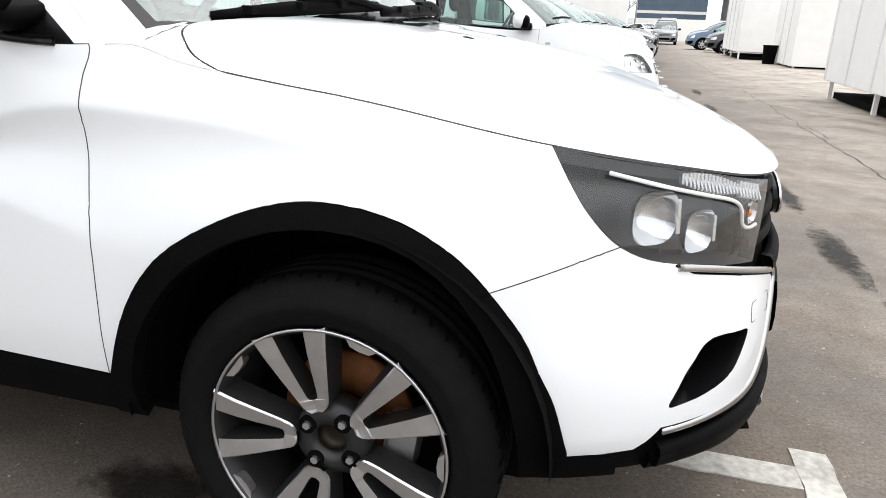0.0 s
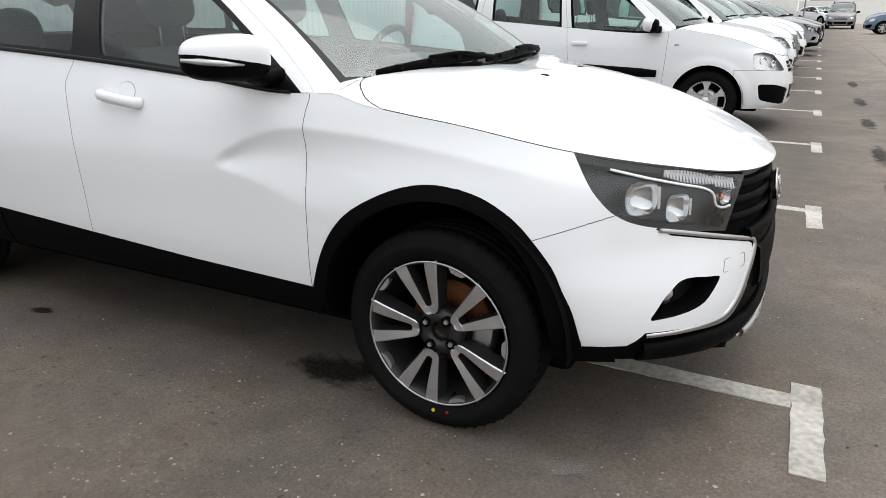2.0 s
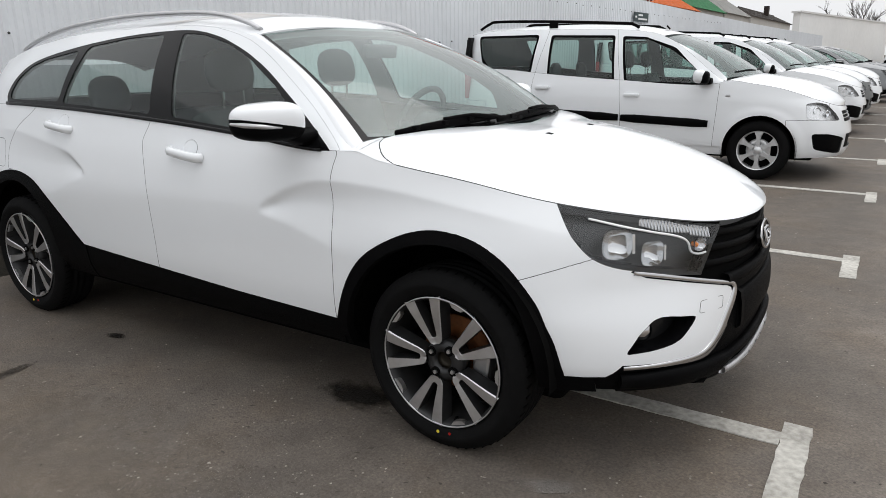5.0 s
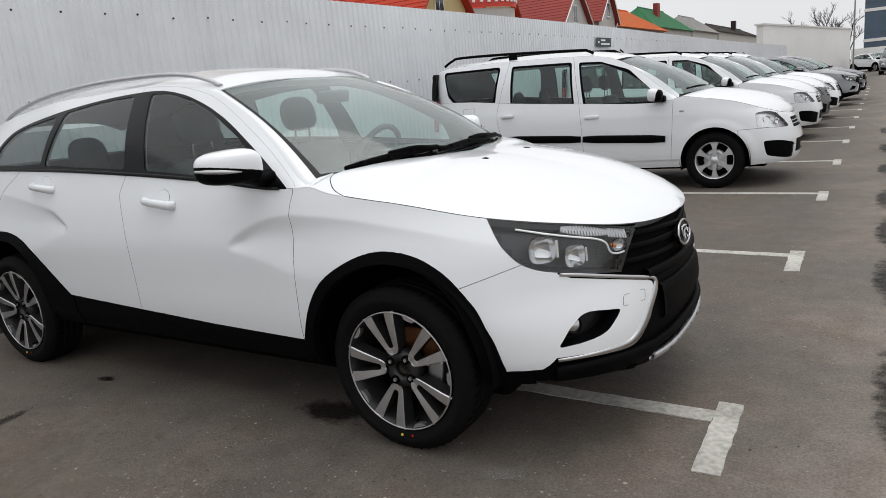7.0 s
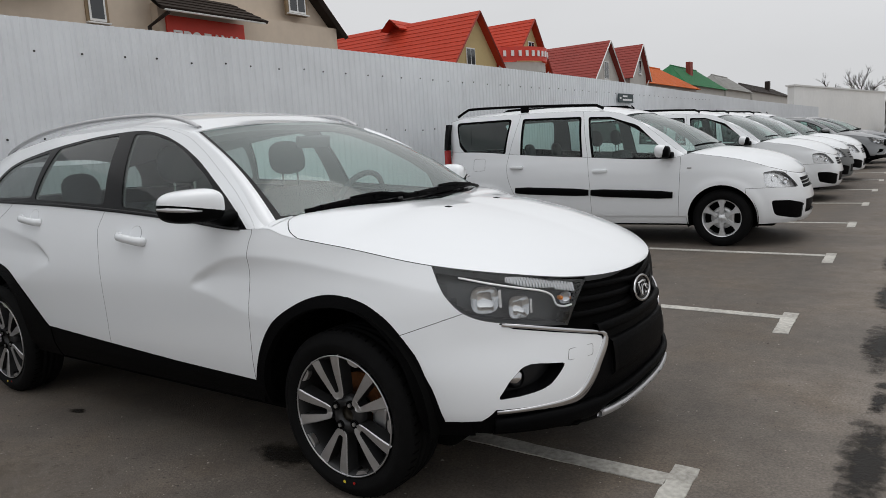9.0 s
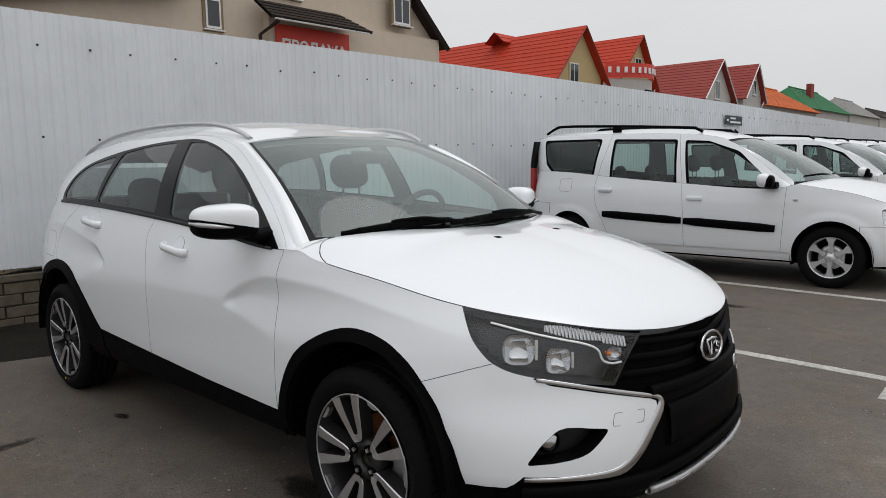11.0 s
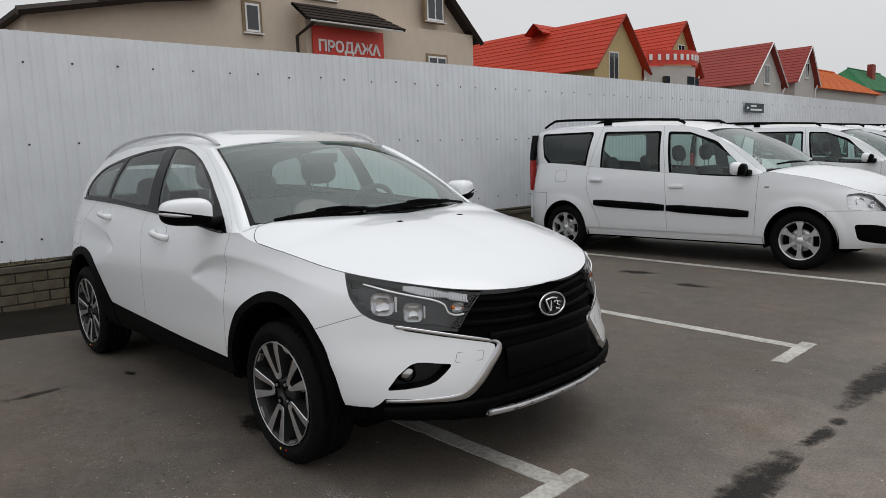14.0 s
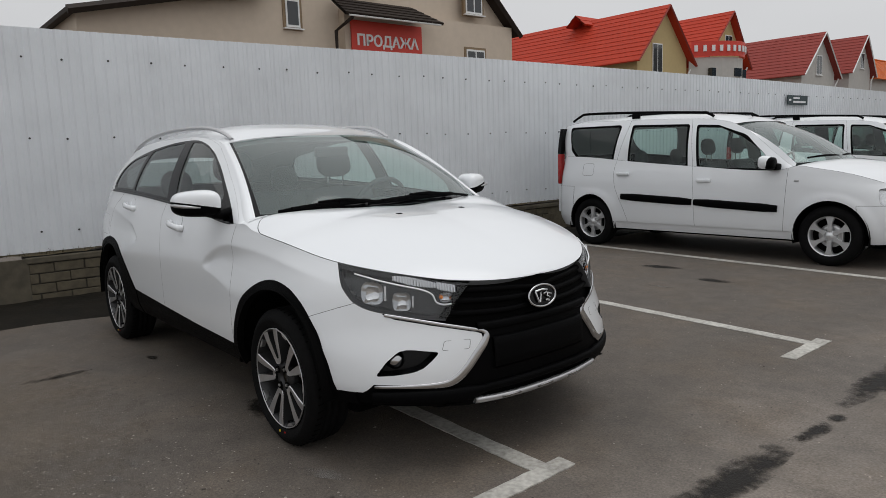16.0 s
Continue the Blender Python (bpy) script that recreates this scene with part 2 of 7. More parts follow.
M_FENCE = material("white_coated_steel_sheet", (0.71, 0.735, 0.765), rough=0.4, vary=0.07, scale=2.2)
M_SCREW = material("dark_screw_head", (0.05, 0.05, 0.05), rough=0.5, metal=0.6)
M_BRICK = material("dirty_yellow_brick", (0.145, 0.122, 0.08), rough=0.9, color2=(0.07, 0.058, 0.04), scale=14, bump=0.6, bump_scale=90)
M_MORTAR = material("grey_mortar", (0.07, 0.063, 0.052), rough=0.95, vary=0.2, scale=30, bump=0.6)
M_RENDERWALL = material("weathered_cement_render", (0.13, 0.112, 0.08), rough=0.95, color2=(0.05, 0.043, 0.032), scale=9, bump=0.6, bump_scale=60)
# soil brown taken down to near black: shade by the plinth is in it
M_SOIL = material("shade_dark_soil", (0.016, 0.013, 0.009), rough=0.9, spec=0.15, color2=(0.006, 0.0055, 0.004), scale=40, bump=1.0, bump_scale=70)
M_PALEBROWN = stain("pale_brown_dust", (0.19, 0.16, 0.13), 0.95, 0.5)
M_TRIM = material("grey_cabin_trim", (0.15, 0.155, 0.155), rough=0.8, vary=0.06, scale=40)
M_MOSS = material("mossy_soil", (0.10, 0.075, 0.038), rough=1.0, color2=(0.035, 0.03, 0.014), scale=40, bump=1.0, bump_scale=70)
M_BEIGE = material("beige_wall_render", (0.60, 0.505, 0.41), rough=0.9, vary=0.05, scale=4, bump=0.2, bump_scale=40)
M_YELLOW = material("yellow_wall_render", (0.52, 0.40, 0.20), rough=0.9, vary=0.05, scale=4)
M_PALEWALL = material("pale_grey_wall_render", (0.50, 0.48, 0.45), rough=0.9, vary=0.06, scale=4)
M_REDROOF = material("red_metal_tile", (0.46, 0.045, 0.02), rough=0.65, spec=0.2, vary=0.08, scale=6)
M_DULLRED = material("dull_red_metal_tile", (0.27, 0.05, 0.04), rough=0.65, spec=0.2, vary=0.08, scale=6)
M_ORANGEROOF = material("orange_metal_tile", (0.56, 0.12, 0.018), rough=0.65, spec=0.2, vary=0.08, scale=6)
M_GREENROOF = material("green_metal_tile", (0.025, 0.16, 0.06), rough=0.65, spec=0.2, vary=0.08, scale=6)
M_BROWNROOF = material("dark_brown_metal_tile", (0.032, 0.024, 0.02), rough=0.65, spec=0.2, vary=0.1, scale=6)
M_GREYROOF = material("grey_roof_sheet", (0.24, 0.235, 0.22), rough=0.6, vary=0.1, scale=6)
M_WINFRAME = material("white_window_frame", (0.78, 0.78, 0.77), rough=0.4, vary=0.02, scale=10)
M_WINFRAME_BROWN = material("brown_window_reveal", (0.23, 0.16, 0.09), rough=0.6, vary=0.08, scale=10)
M_WINGLASS = material("dark_window_glass", (0.02, 0.024, 0.028), rough=0.05, spec=0.8, vary=0.1, scale=2)
M_BLUEGLASS = material("blue_curtain_glass", (0.03, 0.075, 0.13), rough=0.08, spec=0.8, vary=0.2, scale=1)
M_SIGNRED = material("red_sign_board", (0.62, 0.045, 0.025), rough=0.5, vary=0.04, scale=10)
M_SIGNWHITE = material("white_sign_paint", (0.8, 0.8, 0.8), rough=0.5)
M_SIGNDARK = material("dark_green_sign_plate", (0.02, 0.04, 0.045), rough=0.45, vary=0.06, scale=10)
M_WHITEWALL = material("white_painted_wall", (0.83, 0.83, 0.82), rough=0.7, vary=0.04, scale=3)
M_TRUNK = material("bare_tree_bark", (0.07, 0.06, 0.05), rough=0.95, vary=0.2, scale=20)


def glass(name, tint, rough=0.0, face=0.05, haze=0.0):
    """Thin clear pane: mostly see-through, with a mirror sheen that grows at a slant."""
    m = bpy.data.materials.new(name)
    m.use_nodes = True
    nt, lk = m.node_tree.nodes, m.node_tree.links
    nt.clear()
    out = nt.new("ShaderNodeOutputMaterial")
    tr, gl, mx, lw = nt.new("ShaderNodeBsdfTransparent"), nt.new("ShaderNodeBsdfGlossy"), nt.new("ShaderNodeMixShader"), nt.new("ShaderNodeLayerWeight")
    tr.inputs["Color"].default_value = (*tint, 1)
    gl.inputs["Roughness"].default_value = rough
    pw, sheen = nt.new("ShaderNodeMath"), nt.new("ShaderNodeMapRange")
    pw.operation = "POWER"
    pw.inputs[1].default_value = 4.0
    sheen.inputs["To Min"].default_value = face
    lw.inputs["Blend"].default_value = 0.5
    lk.new(lw.outputs["Facing"], pw.inputs[0])
    lk.new(pw.outputs[0], sheen.inputs["Value"])
    lk.new(sheen.outputs["Result"], mx.inputs["Fac"])
    lk.new(tr.outputs["BSDF"], mx.inputs[1])
    lk.new(gl.outputs["BSDF"], mx.inputs[2])
    # diffuse film: the sky's veil on the pane, put in as colour
    film, both_ = nt.new("ShaderNodeBsdfDiffuse"), nt.new("ShaderNodeMixShader")
    film.inputs["Color"].default_value = (0.46, 0.6, 0.575, 1)
    tc, nz, mr = nt.new("ShaderNodeTexCoord"), nt.new("ShaderNodeTexNoise"), nt.new("ShaderNodeMapRange")
    nz.inputs["Scale"].default_value, nz.inputs["Detail"].default_value = 2.0, 3.0
    mr.inputs["From Min"].default_value, mr.inputs["From Max"].default_value = 0.3, 0.7
    mr.inputs["To Min"].default_value, mr.inputs["To Max"].default_value = haze * 0.8, haze * 1.2
    lk.new(tc.outputs["Object"], nz.inputs["Vector"])
    lk.new(nz.outputs["Fac"], mr.inputs["Value"])
    lk.new(mr.outputs["Result"], both_.inputs["Fac"])
    lk.new(mx.outputs["Shader"], both_.inputs[1])
    lk.new(film.outputs["BSDF"], both_.inputs[2])
    lk.new(both_.outputs["Shader"], out.inputs["Surface"])
    return m


M_GLASS = glass("tinted_car_glass", (0.7, 0.84, 0.8), 0.0, 0.06, 0.02)
M_SCREEN = glass("dusty_windscreen_glass", (0.7, 0.84, 0.805), 0.0, 0.1, 0.1)
M_DARKGLASS = glass("dark_rear_glass", (0.5, 0.54, 0.53), 0.0, 0.06, 0.03)
M_LENS = glass("clear_lamp_lens", (0.96, 0.97, 0.98), 0.0, 0.05, 0.0)


# ---- building helpers ----
def mesh_of(name, bm, mat, smooth=False):
    bmesh.ops.recalc_face_normals(bm, faces=bm.faces)
    me = bpy.data.meshes.new(name)
    bm.to_mesh(me)
    bm.free()
    me.materials.append(mat)
    if smooth:
        me.polygons.foreach_set("use_smooth", [True] * len(me.polygons))
    return me


def part(name, bm, mat, parent=None, label="", smooth=False):
    ob = new(name, mesh_of(name, bm, mat, smooth))
    if parent:
        ob.parent = parent
    if label:
        ob["label"] = label
    return ob


def thing(name, label, category, group="", kind="", m=None):
    ob = tagged(new(name), label, category, group, kind)
    ob.empty_display_size = 0.2
    if m:
        ob.matrix_basis = m
    return ob


def add_box(bm, lo, hi, m=None, bevel=0.0):
    g = bmesh.ops.create_cube(bm, size=1.0)["verts"]
    for v in g:
        v.co = Vector([lo[i] + (v.co[i] + 0.5) * (hi[i] - lo[i]) for i in range(3)])
    if bevel:
        es = {e for v in g for e in v.link_edges}
        got = bmesh.ops.bevel(bm, geom=list(es), offset=bevel, segments=2, affect="EDGES", profile=0.6)
        g = list({v for f in got["faces"] for v in f.verts} | {v for v in g if v.is_valid})
    if m:
        bmesh.ops.transform(bm, matrix=m, verts=g)
    return g


def box(lo, hi, m=None, bevel=0.0):
    bm = bmesh.new()
    add_box(bm, lo, hi, m, bevel)
    return bm


def add_cyl(bm, a, b, r1, r2=None, n=16, caps=True):
    a, b = Vector(a), Vector(b)
    d = b - a
    q = d.to_track_quat("Z", "Y").to_matrix().to_4x4()
    g = bmesh.ops.create_cone(bm, cap_ends=caps, segments=n, radius1=r1, radius2=r1 if r2 is None else r2, depth=d.length)["verts"]
    bmesh.ops.transform(bm, matrix=Matrix.Translation((a + b) / 2) @ q, verts=g)
    return g


def cyl(a, b, r1, r2=None, n=16):
    bm = bmesh.new()
    add_cyl(bm, a, b, r1, r2, n)
    return bm


def tube(points, r, n=8, closed=False, squash=1.0):
    """A round bar along a polyline; r may be one radius or one for each point."""
    bm = bmesh.new()
    pts = [Vector(p) for p in points]
    rings = []
    for i, p in enumerate(pts):
        a = pts[i - 1] if (i or closed) else p
        b = pts[(i + 1) % len(pts)] if (i + 1 < len(pts) or closed) else p
        d = (b - a).normalized()
        s = d.cross(Vector((0, 0, 1)))
        s = s.normalized() if s.length > 1e-4 else Vector((1, 0, 0))
        u = s.cross(d)
        ri = r[i] if isinstance(r, (list, tuple)) else r
        rings.append([bm.verts.new(p + ri * (math.cos(k * 2 * math.pi / n) * s + squash * math.sin(k * 2 * math.pi / n) * u)) for k in range(n)])
    m = len(rings)
    for i in range(m if closed else m - 1):
        a, b = rings[i], rings[(i + 1) % m]
        for k in range(n):
            bm.faces.new((a[k], a[(k + 1) % n], b[(k + 1) % n], b[k]))
    if not closed:
        bm.faces.new(rings[0]), bm.faces.new(rings[-1])
    return bm


def spin(profile, n=48, axis="Y"):
    """A solid of revolution about the y axis from (radius, y) pairs; the ends are left open."""
    bm = bmesh.new()
    rings = []
    for k in range(n):
        c, s = math.cos(2 * math.pi * k / n), math.sin(2 * math.pi * k / n)
        rings.append([bm.verts.new((r * c, y, r * s)) for r, y in profile])
    for k in range(n):
        a, b = rings[k], rings[(k + 1) % n]
        for i in range(len(profile) - 1):
            bm.faces.new((a[i], b[i], b[i + 1], a[i + 1]))
    bmesh.ops.remove_doubles(bm, verts=bm.verts, dist=1e-5)
    return bm


def prism(outline, depth, m=None):
    """A flat outline in the xz plane, given depth along y from 0."""
    bm = bmesh.new()
    a = [bm.verts.new((x, 0, z)) for x, z in outline]
    b = [bm.verts.new((x, depth, z)) for x, z in outline]
    bm.faces.new(a), bm.faces.new(b[::-1])
    for i in range(len(a)):
        j = (i + 1) % len(a)
        bm.faces.new((a[i], b[i], b[j], a[j]))
    if m:
        bmesh.ops.transform(bm, matrix=m, verts=bm.verts)
    return bm


def interp(x, knots):
    """A smooth curve through (x, value) knots in rising x."""
    xs = [k[0] for k in knots]
    if x <= xs[0]:
        return knots[0][1]
    if x >= xs[-1]:
        return knots[-1][1]
    i = max(j for j in range(len(xs)) if xs[j] <= x)
    i = min(i, len(xs) - 2)

    def slope(j):
        if j == 0:
            return (knots[1][1] - knots[0][1]) / (xs[1] - xs[0])
        if j == len(xs) - 1:
            return (knots[-1][1] - knots[-2][1]) / (xs[-1] - xs[-2])
        a = (knots[j][1] - knots[j - 1][1]) / (xs[j] - xs[j - 1])
        b = (knots[j + 1][1] - knots[j][1]) / (xs[j + 1] - xs[j])
        return 0.0 if a * b <= 0 else 2 * a * b / (a + b)

    h = xs[i + 1] - xs[i]
    t = (x - xs[i]) / h
    return ((2 * t**3 - 3 * t**2 + 1) * knots[i][1] + (t**3 - 2 * t**2 + t) * h * slope(i) + (-2 * t**3 + 3 * t**2) * knots[i + 1][1] + (t**3 - t**2) * h * slope(i + 1))


def smooth(a, b, x):
    t = min(1.0, max(0.0, (x - a) / (b - a)))
    return t * t * (3 - 2 * t)


# ---- ground ----
GROUND = 0.0
bm = bmesh.new()
bmesh.ops.create_grid(bm, x_segments=2, y_segments=2, size=600)
ground = tagged(part("ground", bm, M_ASPHALT), "worn grey asphalt of the car park with grit", "ground", kind="structure")


# ---- car bodies: surfaces ----
class Surface:
    """A quad grid of points with the rule that it turns into a bmesh."""

    def __init__(self, rows):
        self.rows = rows

    def mesh(self):
        bm = bmesh.new()
        grid = [[bm.verts.new(p) for p in row] for row in self.rows]
        for a, b in zip(grid, grid[1:]):
            for i in range(len(a) - 1):
                f = [a[i], a[i + 1], b[i + 1], b[i]]
                if (f[0].co - f[1].co).length + (f[2].co - f[3].co).length > 1e-5 and (f[0].co - f[3].co).length + (f[1].co - f[2].co).length > 1e-5:
                    bm.faces.new(f)
        bmesh.ops.remove_doubles(bm, verts=bm.verts, dist=2e-4)
        return bm


def lower_surface(s, step=0.013, levels=116):
    """Body below the waist, right half: columns from the nose's middle round the side to the tail's middle."""
    cols = []
    for k in range(40):
        cols.append(("n", math.pi / 2 * (1 - k / 40)))
    x = s["nose_x"]
    while x > s["tail_x"] + step / 2:
        cols.append(("s", x))
        x -= step
    for k in range(27):
        cols.append(("t", math.pi / 2 * k / 26))

    def place(col, z):
        kind, v = col
        if kind == "s":
            return v, s["half"](v, z)
        if kind == "n":
            far, n = s["nose"](z)
            x0, sign = s["nose_x"], 1
        else:
            far, n = s["tail"](z)
            x0, sign = s["tail_x"], -1
        px = x0 + (far - x0) * abs(math.sin(v)) ** (2 / n)
        return px, s["half"](px, z) * max(0.0, math.cos(v)) ** (2 / n)

    rows = []
    for col in cols:
        xh, _ = place(col, 0.7)
        top, bot = s["top"](xh), s["bottom"](xh)
        line = []
        for i in range(levels + 1):
            z = bot + (top - bot) * i / levels
            px, py = place(col, z)
            line.append((px, -py + s["press"](px, z), z))
        rows.append(line)
    return rows


def plan_half(s, x, z):
    """Half width of the body at a place along it and a height, nose and tail included."""
    h = s["half"](x, z)
    if x > s["nose_x"]:
        far, n = s["nose"](z)
        t = (x - s["nose_x"]) / (far - s["nose_x"])
    elif x < s["tail_x"]:
        far, n = s["tail"](z)
        t = (x - s["tail_x"]) / (far - s["tail_x"])
    else:
        return h
    return h * max(0.0, 1 - min(1.0, t) ** n) ** (1 / n)


def nose_at(s, a, z):
    """How far forward the nose lies at a distance a from the middle and a height."""
    far, n = s["nose"](z)
    x0 = s["nose_x"]
    x = far
    for _ in range(4):
        t = min(1.0, a / s["half"](x, z))
        x = x0 + (far - x0) * max(0.0, 1 - t**n) ** (1 / n)
    return x


def strip_surface(edge_a, edge_b, n, bulge=None):
    """Ruled surface between two point rows of equal length; bulge(u, v) gives an offset vector."""
    rows = []
    for i, (a, b) in enumerate(zip(edge_a, edge_b)):
        a, b = Vector(a), Vector(b)
        line = []
        for k in range(n + 1):
            v = k / n
            p = a.lerp(b, v)
            if bulge:
                p = p + Vector(bulge(i / (len(edge_a) - 1), v))
            line.append(p)
        rows.append(line)
    return rows


def inside(poly, x, y):
    hit = False
    j = len(poly) - 1
    for i in range(len(poly)):
        (x1, y1), (x2, y2) = poly[i], poly[j]
        if (y1 > y) != (y2 > y) and x < (x2 - x1) * (y - y1) / (y2 - y1) + x1:
            hit = not hit
        j = i
    return hit


PLANES = {"side": (0, 2, 1), "front": (1, 2, 0), "top": (0, 1, 2)}


def cut(bm, line, plane, closed=True):
    """Scores a polyline, seen along one axis, into a mesh, so that faces lie wholly to one side of it."""
    a, b, c = PLANES[plane]
    xs, ys = [p[0] for p in line], [p[1] for p in line]
    lo, hi = (min(xs) - 0.02, min(ys) - 0.02), (max(xs) + 0.02, max(ys) + 0.02)

    def touches(f, l, h):
        u = [v.co[a] for v in f.verts]
        if min(u) > h[0] or max(u) < l[0]:
            return False
        w = [v.co[b] for v in f.verts]
        return not (min(w) > h[1] or max(w) < l[1])

    near = {f for f in bm.faces if touches(f, lo, hi)}
    pairs = list(zip(line, line[1:] + line[:1])) if closed else list(zip(line, line[1:]))
    for (x1, y1), (x2, y2) in pairs:
        if abs(x1 - x2) + abs(y1 - y2) < 1e-6:
            continue
        l, h = (min(x1, x2) - 1e-4, min(y1, y2) - 1e-4), (max(x1, x2) + 1e-4, max(y1, y2) + 1e-4)
        some = [f for f in near if f.is_valid and touches(f, l, h)]
        if not some:
            continue
        co, no = Vector((0, 0, 0)), Vector((0, 0, 0))
        co[a], co[b] = x1, y1
        no[a], no[b] = y2 - y1, -(x2 - x1)
        geom = set(some) | {e for f in some for e in f.edges} | {v for f in some for v in f.verts}
        got = bmesh.ops.bisect_plane(bm, geom=list(geom), plane_co=co, plane_no=no.normalized(), dist=1e-5)
        near |= {g for g in got["geom"] if isinstance(g, bmesh.types.BMFace)}
        near = {f for f in near if f.is_valid}


def catmull(points, n=6, closed=False):
    """A rounded line through the points."""
    out, m = [], len(points)
    for i in range(m if closed else m - 1):
        p = [points[(i + d) % m] if closed else points[min(max(i + d, 0), m - 1)] for d in (-1, 0, 1, 2)]
        for k in range(n):
            t = k / n
            out.append(tuple(0.5 * (2 * p[1][c] + (p[2][c] - p[0][c]) * t + (2 * p[0][c] - 5 * p[1][c] + 4 * p[2][c] - p[3][c]) * t * t + (3 * p[1][c] - p[0][c] - 3 * p[2][c] + p[3][c]) * t**3) for c in range(len(points[0]))))
    if not closed:
        out.append(tuple(points[-1]))
    return out


def rounded(points, r=0.03, n=4):
    """A closed outline with its corners rounded off."""
    out, m = [], len(points)
    for i in range(m):
        p, a, b = Vector(points[i]), Vector(points[i - 1]), Vector(points[(i + 1) % m])
        ra = min(r, (a - p).length * 0.45, (b - p).length * 0.45)
        s, e = p + (a - p).normalized() * ra, p + (b - p).normalized() * ra
        for k in range(n + 1):
            t = k / n
            q = s * (1 - t) ** 2 + p * 2 * t * (1 - t) + e * t * t
            out.append((q.x, q.y))
    return out


def panels(bm, sort):
    """Splits a scored mesh into {name: bmesh} by a rule on each face's middle and normal."""
    names = {}
    for f in bm.faces:
        names.setdefault(sort(f.calc_center_median(), f.normal), []).append(f)
    out = {}
    for name, faces in names.items():
        if not name:
            continue
        made, seen = bmesh.new(), {}
        for f in faces:
            vs = []
            for v in f.verts:
                if v not in seen:
                    seen[v] = made.verts.new(v.co)
                vs.append(seen[v])
            try:
                made.faces.new(vs)
            except ValueError:
                pass
        out[name] = made
    return out


def outward(bm, middle):
    """Turns the faces of an open sheet away from a middle point."""
    bmesh.ops.recalc_face_normals(bm, faces=bm.faces)
    total = sum((f.calc_center_median() - middle).dot(f.normal) * f.calc_area() for f in bm.faces)
    if total < 0:
        bmesh.ops.reverse_faces(bm, faces=bm.faces)


class Skin:
    """Smooth normals of an uncut surface, for offsets and shading of the panels cut from it."""

    def __init__(self, bm, middle=Vector((-1.3, 0, 0.7))):
        outward(bm, middle)
        bm.normal_update()
        self.tree = kdtree.KDTree(len(bm.verts))
        self.normals = []
        for i, v in enumerate(bm.verts):
            self.tree.insert(v.co, i)
            self.normals.append(v.normal.copy())
        self.tree.balance()

    def normal(self, co):
        left = co.y > 0
        n = Vector()
        for _, i, d in self.tree.find_n(Vector((co.x, -abs(co.y), co.z)), 4):
            n += self.normals[i] / (d * d + 2e-5)
        if abs(co.y) < 0.03:
            n.y *= abs(co.y) / 0.03
        if left:
            n.y = -n.y
        return n.normalized()


def sheet(bm, thick=0.012, gap=0.0, proud=0.0, middle=Vector((-1.3, 0, 0.7)), keep_mid=True, skin=None):
    """Turns the rim of an open sheet inwards as a flange; gap pulls the rim back, proud lifts the sheet off."""
    outward(bm, middle)
    bm.normal_update()
    at = (lambda v: skin.normal(v.co)) if skin else (lambda v: v.normal)
    if gap:
        moves = {}
        for e in bm.edges:
            if len(e.link_faces) == 1:
                p, q = e.verts
                if keep_mid and abs(p.co.y) < 1e-4 and abs(q.co.y) < 1e-4:
                    continue
                f = e.link_faces[0]
                along_ = q.co - p.co
                d = at(p).cross(along_)
                # the face lies to the left of its own loop direction
                for lp in f.loops:
                    if lp.edge == e:
                        d = at(p).cross(lp.link_loop_next.vert.co - lp.vert.co)
                        break
                for v in (p, q):
                    moves[v] = moves.get(v, Vector()) + d
        for v, d in moves.items():
            if d.length > 1e-7:
                flat = abs(v.co.y) < 1e-4 and keep_mid
                v.co += d.normalized() * gap
                if flat:
                    v.co.y = 0.0
    normals = {v: at(v).copy() for v in bm.verts}
    if proud:
        for v in bm.verts:
            v.co += normals[v] * proud
    rim = [e for e in bm.edges if len(e.link_faces) == 1 and not (keep_mid and all(abs(v.co.y) < 1e-4 for v in e.verts))]
    inner = {}
    for e in rim:
        p, q = next((lp.vert, lp.link_loop_next.vert) for lp in e.link_faces[0].loops if lp.edge == e)
        for v in (p, q):
            if v not in inner:
                inner[v] = bm.verts.new(v.co - normals[v] * thick)
        bm.faces.new((q, p, inner[p], inner[q])).material_index = 1
    return bm


def mirrored(bm, join=False):
    """The left-hand twin of a right-hand part, or the two joined."""
    twin = bm.copy()
    for v in twin.verts:
        v.co.y = -v.co.y
    bmesh.ops.reverse_faces(twin, faces=twin.faces)
    if not join:
        return twin
    seen = {v: bm.verts.new(v.co) for v in twin.verts}
    for f in twin.faces:
        bm.faces.new([seen[v] for v in f.verts]).material_index = f.material_index
    twin.free()
    bmesh.ops.remove_doubles(bm, verts=bm.verts, dist=3e-4)
    return bm


def part_keep(name, bm, mat, parent, label="", smooth=True, angle=40, skin=None):
    """Links a mesh without turning its normals about, smooth but for sharp edges."""
    if not skin:
        for e in bm.edges:
            e.smooth = not (len(e.link_faces) == 2 and e.calc_face_angle(0.0) > radians(angle))
    me = bpy.data.meshes.new(name)
    bm.to_mesh(me)
    bm.free()
    me.materials.append(mat)
    if any(p.material_index for p in me.polygons):
        me.materials.append(M_SEAM if mat is M_WHITE else M_INNER)
    me.polygons.foreach_set("use_smooth", [smooth] * len(me.polygons))
    if skin:
        me.normals_split_custom_set_from_vertices([skin.normal(v.co) for v in me.vertices])
    ob = new(name, me)
    ob.parent = parent
    if label:
        ob["label"] = label
    return ob


